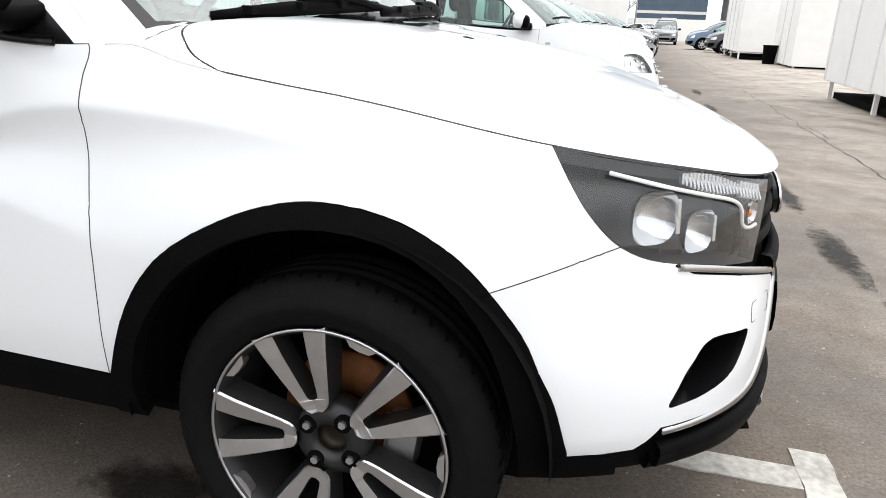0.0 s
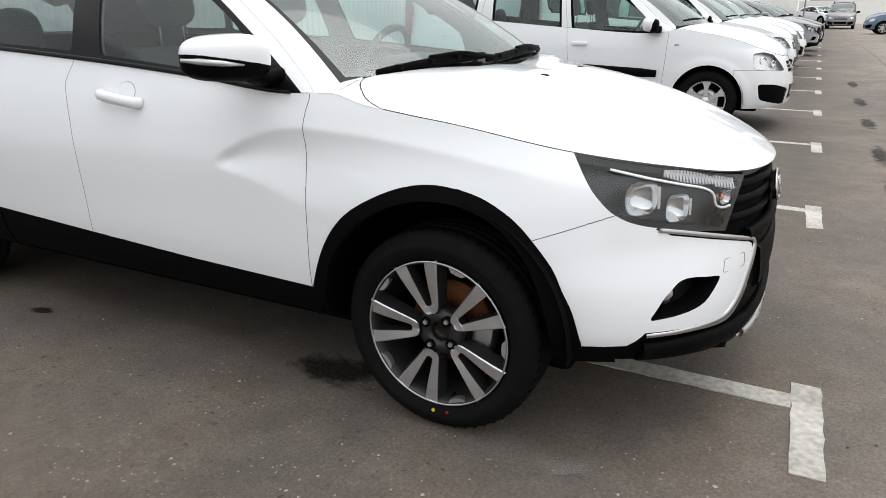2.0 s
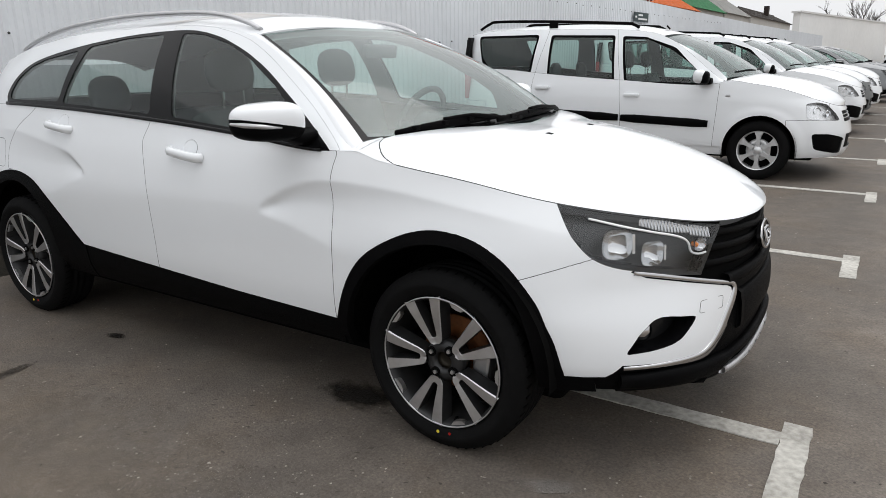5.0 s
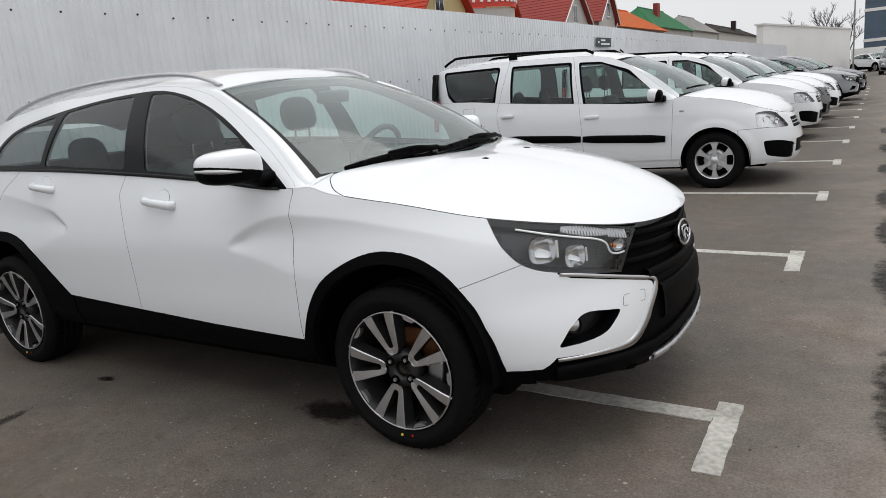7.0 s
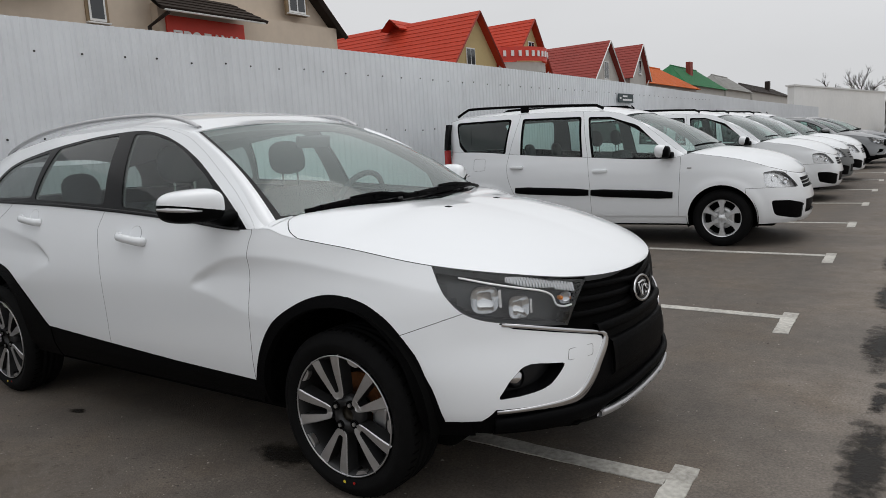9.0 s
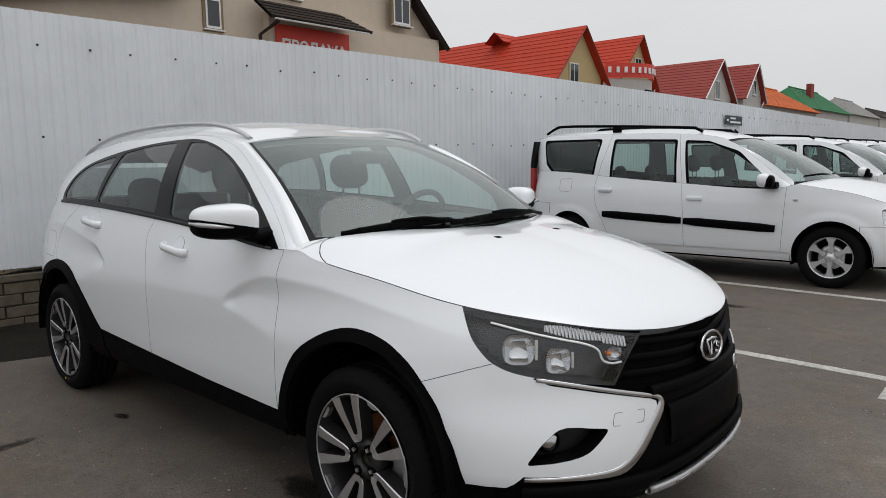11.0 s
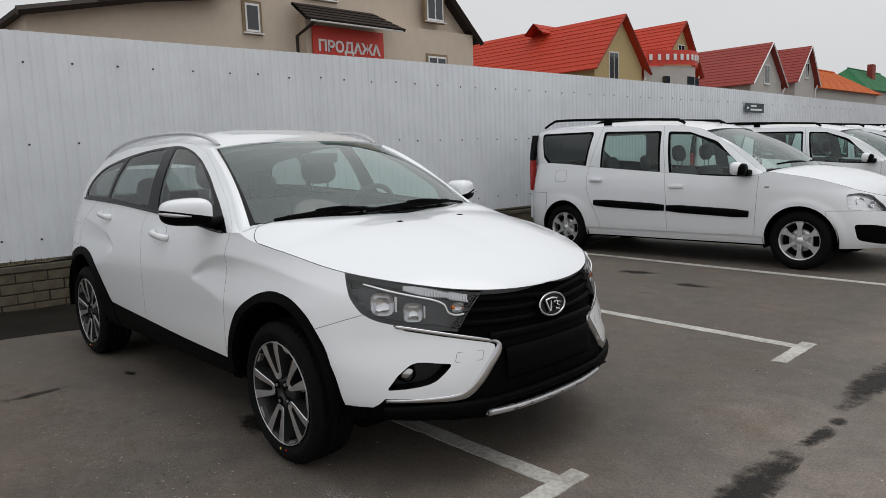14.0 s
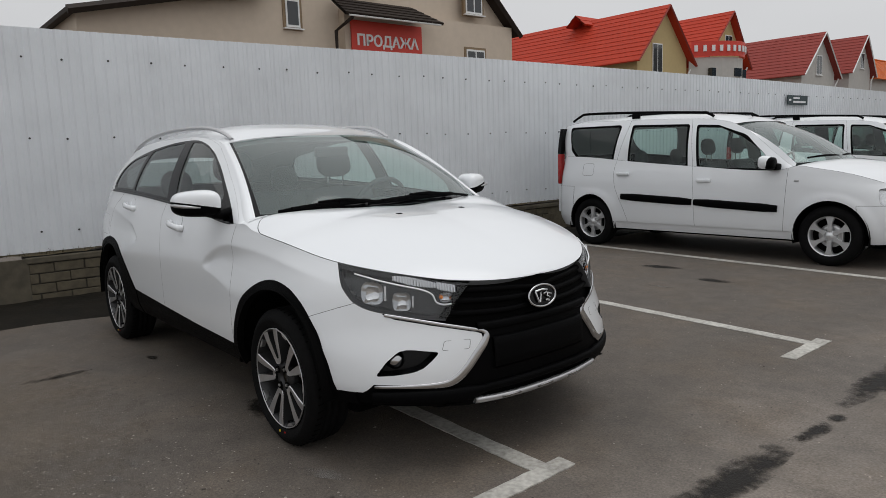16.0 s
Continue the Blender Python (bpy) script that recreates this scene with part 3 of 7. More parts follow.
# ---- the near estate car: shape in numbers ----
V_WIDE = [(0.18, 0.77), (0.26, 0.815), (0.33, 0.856), (0.39, 0.876), (0.5, 0.885), (0.64, 0.882), (0.76, 0.874), (0.86, 0.856), (0.93, 0.838), (1.0, 0.815), (1.12, 0.775)]
V_NOSE = [(0.18, 0.757), (0.26, 0.801), (0.34, 0.816), (0.45, 0.826), (0.58, 0.823), (0.66, 0.818), (0.76, 0.804), (0.9, 0.716)]
V_NOSE_N = [(0.2, 2.83), (0.36, 2.62), (0.5, 2.36), (0.62, 2.13), (0.8, 2.02)]
V_TAIL = [(0.18, -3.48), (0.3, -3.53), (0.5, -3.55), (0.75, -3.54), (1.0, -3.48), (1.12, -3.43)]
V_TOP = [(-3.6, 1.1), (-2.8, 1.1), (-2.2, 1.088), (-1.41, 1.052), (-0.9, 1.018), (-0.5, 0.985), (-0.36, 0.99), (-0.26, 0.965), (-0.1, 0.94), (0.1, 0.914), (0.35, 0.868), (0.6, 0.817), (0.745, 0.777), (0.8, 0.765), (0.84, 0.762)]


def v_half(x, z):
    w = interp(z, V_WIDE)
    w -= 0.055 * smooth(0.7, 0.92, z) * smooth(-0.5, 0.2, x)
    w -= 0.018 * smooth(-1.9, -3.0, x)
    return w


CREASE = [(-0.79, 0.755), (-0.735, 0.795), (-0.65, 0.841), (-0.54, 0.875), (-0.44, 0.885), (-0.27, 0.878), (-0.07, 0.857), (0.11, 0.832), (0.28, 0.80), (0.42, 0.77)]


def hollow(t):
    """Depth of a pressed hollow from its sharp upper edge, 0, to its lower edge, 1."""
    return 1 - (1 - t / 0.4) ** 2 if t < 0.4 else 1 - smooth(0.0, 1.0, (t - 0.4) / 0.6) * 0.5 - 0.5 * (t - 0.4) / 0.6


def v_press(x, z):
    """Pressed-in forms of the side: the scoop on the front door running out along the wing, and its twin on the rear door."""
    d = 0.0
    if -0.79 < x < 0.45:
        up = interp(x, CREASE)
        low = interp(x, [(-0.79, 0.745), (-0.63, 0.716), (-0.47, 0.667), (-0.42, 0.65), (-0.1, 0.62), (0.45, 0.6)])
        t = (up - z) / max(0.02, up - low)
        if 0 < t < 1:
            a = 0.02 * smooth(-0.79, -0.72, x) * (1 - 0.2 * smooth(-0.5, -0.3, x)) * (1 - smooth(0.12, 0.42, x) * 0.7)
            d += a * hollow(t)
    if -2.95 < x < -1.94:
        up = interp(x, [(-2.95, 0.985), (-2.65, 0.974), (-2.28, 0.925), (-2.11, 0.897), (-1.98, 0.83), (-1.94, 0.80)])
        low = interp(x, [(-2.95, 0.64), (-2.27, 0.69), (-2.1, 0.743), (-1.94, 0.795)])
        t = (up - z) / max(0.02, up - low)
        if 0 < t < 1:
            d += 0.017 * smooth(-1.94, -2.0, x) * smooth(-2.95, -2.6, x) * hollow(t)
    return d


VESTA = {
    "half": v_half,
    "press": v_press,
    "nose": lambda z: (interp(z, V_NOSE), interp(z, V_NOSE_N)),
    "tail": lambda z: (interp(z, V_TAIL), 2.6),
    "nose_x": 0.0,
    "tail_x": -2.62,
    "top": lambda x: interp(x, V_TOP),
    "bottom": lambda x: 0.205 if x < 0.5 else 0.205 + 0.03 * smooth(0.5, 0.85, x),
}
# roof edge along the side, from the foot of the windscreen pillar to the tailgate
V_EDGE_Z = [(-3.36, 1.27), (-3.1, 1.32), (-2.7, 1.378), (-2.1, 1.425), (-1.5, 1.43), (-1.2, 1.408), (-1.0, 1.365), (-0.8, 1.275), (-0.6, 1.145), (-0.42, 1.015), (-0.36, 0.985)]
V_EDGE_Y = [(-3.36, 0.47), (-3.15, 0.53), (-2.95, 0.56), (-2.7, 0.585), (-2.1, 0.605), (-1.5, 0.605), (-1.1, 0.605), (-0.9, 0.64), (-0.6, 0.72), (-0.42, 0.785), (-0.36, 0.80)]
V_ROOF_MID = [(-3.4, 1.345), (-3.1, 1.4), (-2.6, 1.475), (-2.0, 1.508), (-1.5, 1.507), (-1.2, 1.475), (-1.02, 1.43), (-0.93, 1.411)]


def lift(z):
    """The glasshouse stands a little taller than its outline in side view."""
    return z + 0.014 * smooth(1.0, 1.4, z)


V_EDGE_Z = [(x, lift(z)) for x, z in V_EDGE_Z]
V_ROOF_MID = [(x, lift(z)) for x, z in V_ROOF_MID]
V_HOOD_MID = [(-0.3, 1.045), (-0.12, 1.03), (0.075, 1.008), (0.3, 0.965), (0.5, 0.91), (0.65, 0.853), (0.75, 0.805), (0.8, 0.772), (0.83, 0.757)]


def v_side_glass(n=16):
    xs = [-0.362 - 2.93 * k / 110 for k in range(111)]
    lower = [(x, -plan_half(VESTA, x, interp(x, V_TOP)), interp(x, V_TOP)) for x in xs]
    upper = [(x, -interp(x, V_EDGE_Y), interp(x, V_EDGE_Z)) for x in xs]
    return strip_surface(lower, upper, n, lambda u, v: (0, -0.025 * math.sin(math.pi * v) * min(1, u * 4), 0))


def v_roof(n=24):
    xs = [-0.94 - 2.44 * k / 80 for k in range(81)]
    rows = []
    for x in xs:
        # the front edge of the roof bows forward in the middle
        line = []
        for k in range(n + 1):
            q = k / n
            xx = x - 0.09 * q**2 * max(0.0, 1 - (x + 0.94) / -0.6)
            ye, ze, zm = interp(xx, V_EDGE_Y) - 0.0, interp(xx, V_EDGE_Z), interp(xx, V_ROOF_MID)
            line.append((xx, -ye * q, zm + (ze - zm) * q**3.2))
        rows.append(line)
    return rows


def v_screen_edges(n=20):
    """Foot and head of the windscreen, from its middle to its right edge."""
    foot = [(-0.10 - 0.275 * (k / n) ** 2.4, -0.742 * k / n, 1.04 - 0.03 * (k / n) ** 3) for k in range(n + 1)]
    head = [(-0.94 - 0.085 * (k / n) ** 2, -0.572 * k / n, lift(1.413) - 0.034 * (k / n) ** 2.4) for k in range(n + 1)]
    return foot, head


def v_screen(n=22):
    foot, head = v_screen_edges()
    return strip_surface(foot, head, n, lambda u, v: (0.03 * math.sin(math.pi * v), 0, 0.035 * (1 - 0.55 * u**4) * math.sin(math.pi * v)))


def v_pillar(n=22, m=6):
    """The painted face between the windscreen and the door glass."""
    foot, head = v_screen_edges()
    a, b = Vector(foot[-1]), Vector(head[-1])
    inner = [a.lerp(b, k / n) + Vector((0.03, 0, 0.0158)) * math.sin(math.pi * k / n) for k in range(n + 1)]
    outer = [(x, -interp(x, V_EDGE_Y), interp(x, V_EDGE_Z)) for x in (-0.37 - (1.03 - 0.37) * k / n for k in range(n + 1))]
    return strip_surface(inner, outer, m, lambda u, v: (0, -0.006 * math.sin(math.pi * v), 0.008 * math.sin(math.pi * v)))


def v_hood(n=26):
    """The bonnet: right half, from the middle to its edge, laid on the body's top line."""
    low = lower_surface(VESTA)
    edge = [Vector(line[-1]) for line in low]
    edge = [p for p in edge if p.x > -0.41][::-1]
    rows = []
    for p in edge:
        line = []
        for k in range(n + 1):
            q = 1 - (1 - k / n) ** 1.0
            back = smooth(0.0, -0.36, p.x)
            x = p.x + 0.235 * back * (1 - q**2)
            zm = interp(x, V_HOOD_MID)
            z = p.z + (zm - p.z) * (1 - q ** (2.3 + 3.0 * back))
            line.append((x, p.y * q, z + 0.008 * math.sin(math.pi * min(1, q * 1.0)) * smooth(0.8, 0.3, p.x)))
        rows.append(line)
    return rows


# ---- wheels ----
M_REFLECTOR = material("bright_lamp_reflector", (0.78, 0.79, 0.8), rough=0.07, metal=1.0)
M_RIB = material("clear_ribbed_lamp_strip", (0.6, 0.61, 0.62), rough=0.2, metal=0.8)
M_BOWL = material("bright_lamp_bowl", (0.66, 0.665, 0.67), rough=0.11, metal=1.0)
M_BEZEL = material("grey_lamp_bezel", (0.04, 0.041, 0.043), rough=0.3, spec=0.5, vary=0.06, scale=30)
M_BORE = material("greased_hub_bore", (0.02, 0.016, 0.01), 0.45, 0.6, vary=0.3, scale=60)
M_GUIDE = material("milky_light_guide", (0.85, 0.86, 0.86), 0.3)
M_DOT = material("yellow_dot", (0.75, 0.6, 0.05), 0.6)

def tyre_mesh(radius, width, rim, n=72):
    h = width / 2
    prof = [(rim - 0.004, h - 0.02), (rim + 0.012, h - 0.004), (rim + 0.035, h + 0.003), ((rim + radius) / 2, h + 0.006), (radius - 0.03, h - 0.004), (radius - 0.012, h - 0.014), (radius - 0.003, h - 0.028)]
    tread = []
    for c in (-0.45, 0.0, 0.45):
        g = c * (h - 0.03)
        tread += [(radius, g + 0.008), (radius - 0.008, g + 0.005), (radius - 0.008, g - 0.005), (radius, g - 0.008)]
    left = [(r, -y) for r, y in prof]
    return spin(left + sorted(tread, key=lambda p: p[1]) + prof[::-1], n)


def tread_blocks(radius, width, n=56):
    """Cross grooves on the tyre's shoulder."""
    bm = bmesh.new()
    for k in range(n):
        add_box(bm, (-0.003, -width / 2 + 0.024, radius - 0.014), (0.003, -width / 2 + 0.05, radius - 0.0012), Matrix.Rotation(2 * math.pi * k / n, 4, "Y") @ Matrix.Rotation(0.25, 4, "Z"))
    return bm


def ring(r1, r2, y1, y2, n=64):
    return spin([(r1, y1), (r2, y1), (r2, y2), (r1, y2), (r1, y1)], n)


def double_spoke_wheel(name, m):
    """Road wheel whose outer side faces -y: ten-blade diamond-cut rim."""
    w = thing(name, "grey ten-blade alloy wheel with machined faces and black tyre", "", m=m)
    part("tyre", tyre_mesh(0.316, 0.205, 0.228), M_RUBBER, w, "black tyre with a small yellow balance dot", True)
    part("tread", tread_blocks(0.316, 0.205), M_INNER, w)["kind"] = "stuff"
    part("rim_barrel", spin([(0.226, -0.098), (0.217, -0.09), (0.212, -0.05), (0.195, 0.0), (0.2, 0.09), (0.222, 0.1)], 64), M_WHEELGREY, w, "dark grey rim barrel", True)
    part("rim_lip", ring(0.224, 0.2285, -0.0995, -0.094), M_ALU, w, "machined aluminium rim edge", True)
    part("back_plate", spin([(0.001, 0.05), (0.205, 0.05)], 40), M_INNER, w)
    part("brake_disc", ring(0.05, 0.132, 0.012, 0.034), M_RUST, w, "rust-brown brake disc", True)
    cal = bmesh.new()
    add_box(cal, (0.085, -0.03, -0.055), (0.15, 0.03, 0.055), pose(0, 0, 0, 0, 8, 0), 0.012)
    add_cyl(cal, (0.1, -0.045, 0.03), (0.1, -0.02, 0.03), 0.016)
    part("brake_caliper", cal, M_ALU, w, "bare metal brake caliper")
    hub = spin([(0.0305, -0.052), (0.033, -0.077), (0.05, -0.079), (0.07, -0.072), (0.075, -0.05), (0.07, -0.02), (0.03, -0.02)], 40)
    part("hub", hub, M_WHEELGREY, w, "dark grey wheel hub", True)
    part("hub_bore", spin([(0.001, -0.045), (0.02, -0.045), (0.0305, -0.05), (0.031, -0.062)], 32), M_BORE, w, "open hub bore with bare metal", True)
    for k in range(4):
        a = math.pi / 4 + k * math.pi / 2 + 0.2
        c = (0.05 * math.cos(a), -0.083, 0.05 * math.sin(a))
        part("bolt_pocket", ring(0.0105, 0.0165, -0.0845, -0.07, 20), M_INNER, w).location = (c[0], 0, c[2])
        part("wheel_bolt", cyl((c[0], -0.074, c[2]), (c[0], -0.088, c[2]), 0.0085, 0.0075, 6), M_ALU, w, "bright steel wheel bolt")
    for k in range(5):
        turn = Matrix.Rotation(-radians(36 + 72 * k), 4, "Y")
        body = bmesh.new()
        face = bmesh.new()
        radii = (0.2205, 0.18, 0.14, 0.11, 0.096, 0.0905, 0.088, 0.0865, 0.076, 0.068, 0.062)
        outer = (0.075, 0.0615, 0.0485, 0.0385, 0.034, 0.0322, 0.0313, 0.0308, 0.027, 0.022, 0.012)
        inner = (0.031, 0.0245, 0.018, 0.0135, 0.0112, 0.0095, 0.007, 0.0, 0.0, 0.0, 0.0)
        for side in (1, -1):
            rows = []
            for r, so, si in zip(radii, outer, inner):
                y = -0.082 - 0.011 * smooth(0.06, 0.2, r)
                rows.append([body.verts.new(turn @ Vector((r, y + d, s * side * w_))) for s, d, w_ in ((si, 0.0, 1), (so, 0.0, 1), (so, 0.045, 1.18), (si, 0.045, 1.0))])
                rows[-1] += [face.verts.new(turn @ Vector((r, y - 0.0012 - d, s * side))) for s, d in ((si, 0.0), (so * 0.9 + si * 0.1, 0.0035), (so, 0.0))]
            for p, q in zip(rows, rows[1:]):
                for k in range(4):
                    j = (k + 1) % 4
                    try:
                        body.faces.new((p[k], p[j], q[j], q[k]))
                    except ValueError:
                        pass
                face.faces.new((p[4], p[5], q[5], q[4]))
                face.faces.new((p[5], p[6], q[6], q[5]))
        bmesh.ops.remove_doubles(body, verts=body.verts, dist=1e-4)
        bmesh.ops.remove_doubles(face, verts=face.verts, dist=1e-4)
        part("spoke", body, M_WHEELGREY, w)
        part("spoke_face", face, M_ALU, w, "machined aluminium spoke face")
        tab = [(0.2195, -0.03), (0.2195, 0.03), (0.208, 0.018), (0.206, 0.0), (0.208, -0.018)]
        bm = prism(tab, 0.02, turn @ Matrix.Rotation(-radians(36), 4, "Y") @ Matrix.Translation((0, -0.0935, 0)))
        part("rim_tab", bm, M_ALU, w)
    part("match_dot", cyl((0.043, -0.1105, -0.242), (0.043, -0.108, -0.242), 0.005, n=10), M_REDLENS, w, "red paint dot on the tyre")
    part("balance_dot", cyl((-0.004, -0.1105, -0.246), (-0.004, -0.108, -0.246), 0.0055, n=10), M_DOT, w, "yellow paint dot on the tyre")
    part("valve", cyl((0.055, -0.095, -0.19), (0.05, -0.07, -0.195), 0.004, n=8), M_GLOSSBLACK, w)
    return w


def six_spoke_wheel(name, m):
    """Small silver wheel whose outer side faces -y."""
    w = thing(name, "silver six-spoke alloy wheel with black tyre", "", m=m)
    part("tyre", tyre_mesh(0.312, 0.19, 0.205, 48), M_RUBBER, w, "black tyre", True)
    part("rim_barrel", spin([(0.206, -0.09), (0.197, -0.085), (0.19, -0.04), (0.185, 0.07)], 48), M_SILVER, w, "silver rim", True)
    part("back_plate", spin([(0.001, 0.0), (0.19, 0.0)], 32), M_INNER, w)
    part("brake_disc", ring(0.05, 0.12, -0.03, -0.01), M_STEEL, w, "steel brake disc", True)
    part("brake_caliper", box((0.06, -0.06, -0.05), (0.125, -0.02, 0.06), None, 0.012), M_STEEL, w, "bare metal brake caliper")
    part("hub", spin([(0.001, -0.088), (0.028, -0.087), (0.034, -0.08), (0.06, -0.074), (0.062, -0.03)], 32), M_SILVER, w, "silver hub with centre cap", True)
    for k in range(6):
        turn = Matrix.Rotation(radians(90 + 60 * k), 4, "Y")
        blade = [(0.05, 0.024), (0.1, 0.017), (0.15, 0.024), (0.196, 0.047), (0.196, -0.047), (0.15, -0.024), (0.1, -0.017), (0.05, -0.024)]
        part("spoke", prism(blade, 0.035, turn @ Matrix.Translation((0, -0.083, 0))), M_SILVER, w)
        if k % 3 != 2:
            a = radians(30 + 60 * k)
            part("wheel_bolt", cyl((0.045 * math.cos(a), -0.07, 0.045 * math.sin(a)), (0.045 * math.cos(a), -0.08, 0.045 * math.sin(a)), 0.008, n=6), M_STEEL, w)
    return w


# ---- the near estate car ----
ARCH_F = [(-0.428, 0.15), (-0.418, 0.40), (-0.362, 0.548), (-0.287, 0.648), (-0.175, 0.718), (-0.07, 0.755), (0.028, 0.762), (0.128, 0.743), (0.213, 0.70), (0.275, 0.643), (0.333, 0.57), (0.365, 0.508), (0.393, 0.452), (0.417, 0.371), (0.42, 0.352)]
ARCH_R = [(-3.07, 0.40), (-3.05, 0.5), (-3.0, 0.61), (-2.92, 0.69), (-2.82, 0.738), (-2.687, 0.77), (-2.53, 0.762), (-2.38, 0.712), (-2.183, 0.587), (-2.01, 0.464)]
SIDE_LINE = [(-3.62, 0.42), (-3.2, 0.40)] + catmull(ARCH_R, 4) + [(-1.44, 0.436), (-0.93, 0.412), (-0.424, 0.398)] + catmull(ARCH_F[1:], 4) + [(0.9, 0.352)]
OPEN_F = [(0.01 + r * math.cos(a), 0.335 + r * math.sin(a)) for a, r in ((math.pi * k / 24, 0.332 + 0.053 * smooth(0.25, 1.35, math.pi * k / 24)) for k in range(25))] + [(-0.375, 0.1), (0.342, 0.1)]
OPEN_R = [(-2.63 + 0.375 * math.cos(a), 0.335 + 0.385 * math.sin(a)) for a in (math.pi * k / 24 for k in range(25))] + [(-3.005, 0.1), (-2.255, 0.1)]
LAMP = [(0.344, 0.95), (0.344, 0.863)] + catmull([(0.344, 0.862), (0.38, 0.806), (0.42, 0.753), (0.462, 0.712), (0.515, 0.682), (0.6, 0.658), (0.716, 0.627)], 4) + [(0.737, 0.755), (0.742, 0.95)]
LAMP_TOP = [(0.344, 0.8635), (0.38, 0.854), (0.42, 0.8445), (0.5, 0.8285), (0.6, 0.8065), (0.69, 0.7805), (0.742, 0.765), (0.75, 0.763)]
NOSE_BLACK = [(0.0, 0.1), (-0.9, 0.1), (-0.9, 0.352), (-0.748, 0.352), (-0.735, 0.368), (-0.722, 0.388), (-0.644, 0.385), (-0.515, 0.38), (-0.459, 0.395), (-0.415, 0.434), (-0.366, 0.486), (-0.322, 0.542), (-0.325, 0.56), (-0.345, 0.57), (-0.473, 0.603), (-0.627, 0.643), (-0.66, 0.664), (-0.64, 0.672), (-0.464, 0.66), (-0.383, 0.756), (-0.39, 0.8), (0.0, 0.8)]
CHIN = [(0.0, 0.268), (0.37, 0.268), (0.53, 0.288), (0.9, 0.31)]
RECESS = rounded([(-0.716, 0.422), (-0.68, 0.477), (-0.638, 0.517), (-0.612, 0.524), (-0.555, 0.515), (-0.503, 0.507), (-0.527, 0.482), (-0.567, 0.449), (-0.601, 0.436), (-0.654, 0.427)], 0.012, 2)
SEAM_FRONT = catmull([(-0.50, 1.08), (-0.457, 1.014), (-0.431, 0.98), (-0.439, 0.934), (-0.443, 0.885), (-0.437, 0.82), (-0.432, 0.757), (-0.424, 0.626), (-0.424, 0.38)], 3)
SEAM_MID = catmull([(-1.49, 1.08), (-1.498, 1.042), (-1.526, 0.978), (-1.517, 0.933), (-1.486, 0.832), (-1.456, 0.683), (-1.437, 0.528), (-1.437, 0.40)], 3)
SEAM_REAR = catmull([(-2.43, 1.12), (-2.449, 1.095), (-2.519, 1.047), (-2.593, 1.004), (-2.69, 0.9), (-2.7, 0.8), (-2.66, 0.74)], 3)
SEAM_BUMPER = catmull([(0.25, 0.632), (0.278, 0.641), (0.369, 0.673), (0.48, 0.712)], 3)
FUEL = rounded([(-2.9, 0.935), (-2.74, 0.925), (-2.73, 0.782), (-2.89, 0.79)], 0.025, 3)
DLO_TOP = catmull([(-0.462, 0.985), (-0.65, 1.112), (-0.85, 1.234), (-0.97, 1.292), (-1.11, 1.345), (-1.2, 1.374), (-1.34, 1.402), (-1.5, 1.41), (-1.75, 1.403), (-2.0, 1.384), (-2.23, 1.358), (-2.5, 1.32), (-2.65, 1.282), (-2.74, 1.22), (-2.785, 1.15), (-2.77, 1.108)], 3)
DLO = DLO_TOP + [(-2.7, 1.05), (-0.462, 0.95)]
FRAME_TOP = catmull([(-0.40, 0.95), (-0.42, 0.99), (-0.62, 1.135), (-0.83, 1.264), (-0.97, 1.335), (-1.12, 1.385), (-1.3, 1.421), (-1.5, 1.43)], 3)
GLASS_F = rounded([(-1.44, 1.397), (-1.312, 1.391), (-1.146, 1.351), (-0.97, 1.28), (-0.8, 1.188), (-0.70, 1.118), (-0.69, 1.022), (-1.36, 1.072)], 0.02, 3)
GLASS_R = rounded([(-1.562, 1.398), (-1.84, 1.388), (-2.12, 1.358), (-2.215, 1.112), (-1.51, 1.08)], 0.025, 3)
GLASS_Q = rounded([(-2.19, 1.345), (-2.25, 1.118), (-2.45, 1.118), (-2.735, 1.122), (-2.755, 1.15), (-2.715, 1.22), (-2.62, 1.278), (-2.5, 1.308)], 0.03, 3)

DLO_TOP, DLO, FRAME_TOP, GLASS_F, GLASS_R, GLASS_Q = ([(x, lift(z)) for x, z in line] for line in (DLO_TOP, DLO, FRAME_TOP, GLASS_F, GLASS_R, GLASS_Q))


def along(line, z):
    """x on a seam line at a height."""
    for (x1, z1), (x2, z2) in zip(line, line[1:]):
        if min(z1, z2) <= z <= max(z1, z2) and abs(z1 - z2) > 1e-9:
            return x1 + (x2 - x1) * (z - z1) / (z2 - z1)
    return line[0][0] if abs(z - line[0][1]) < abs(z - line[-1][1]) else line[-1][0]


def side_z(x):
    best = 0.3
    for (x1, z1), (x2, z2) in zip(SIDE_LINE, SIDE_LINE[1:]):
        if min(x1, x2) <= x <= max(x1, x2) and abs(x1 - x2) > 1e-9:
            best = max(best, z1 + (z2 - z1) * (x - x1) / (x2 - x1))
    return best


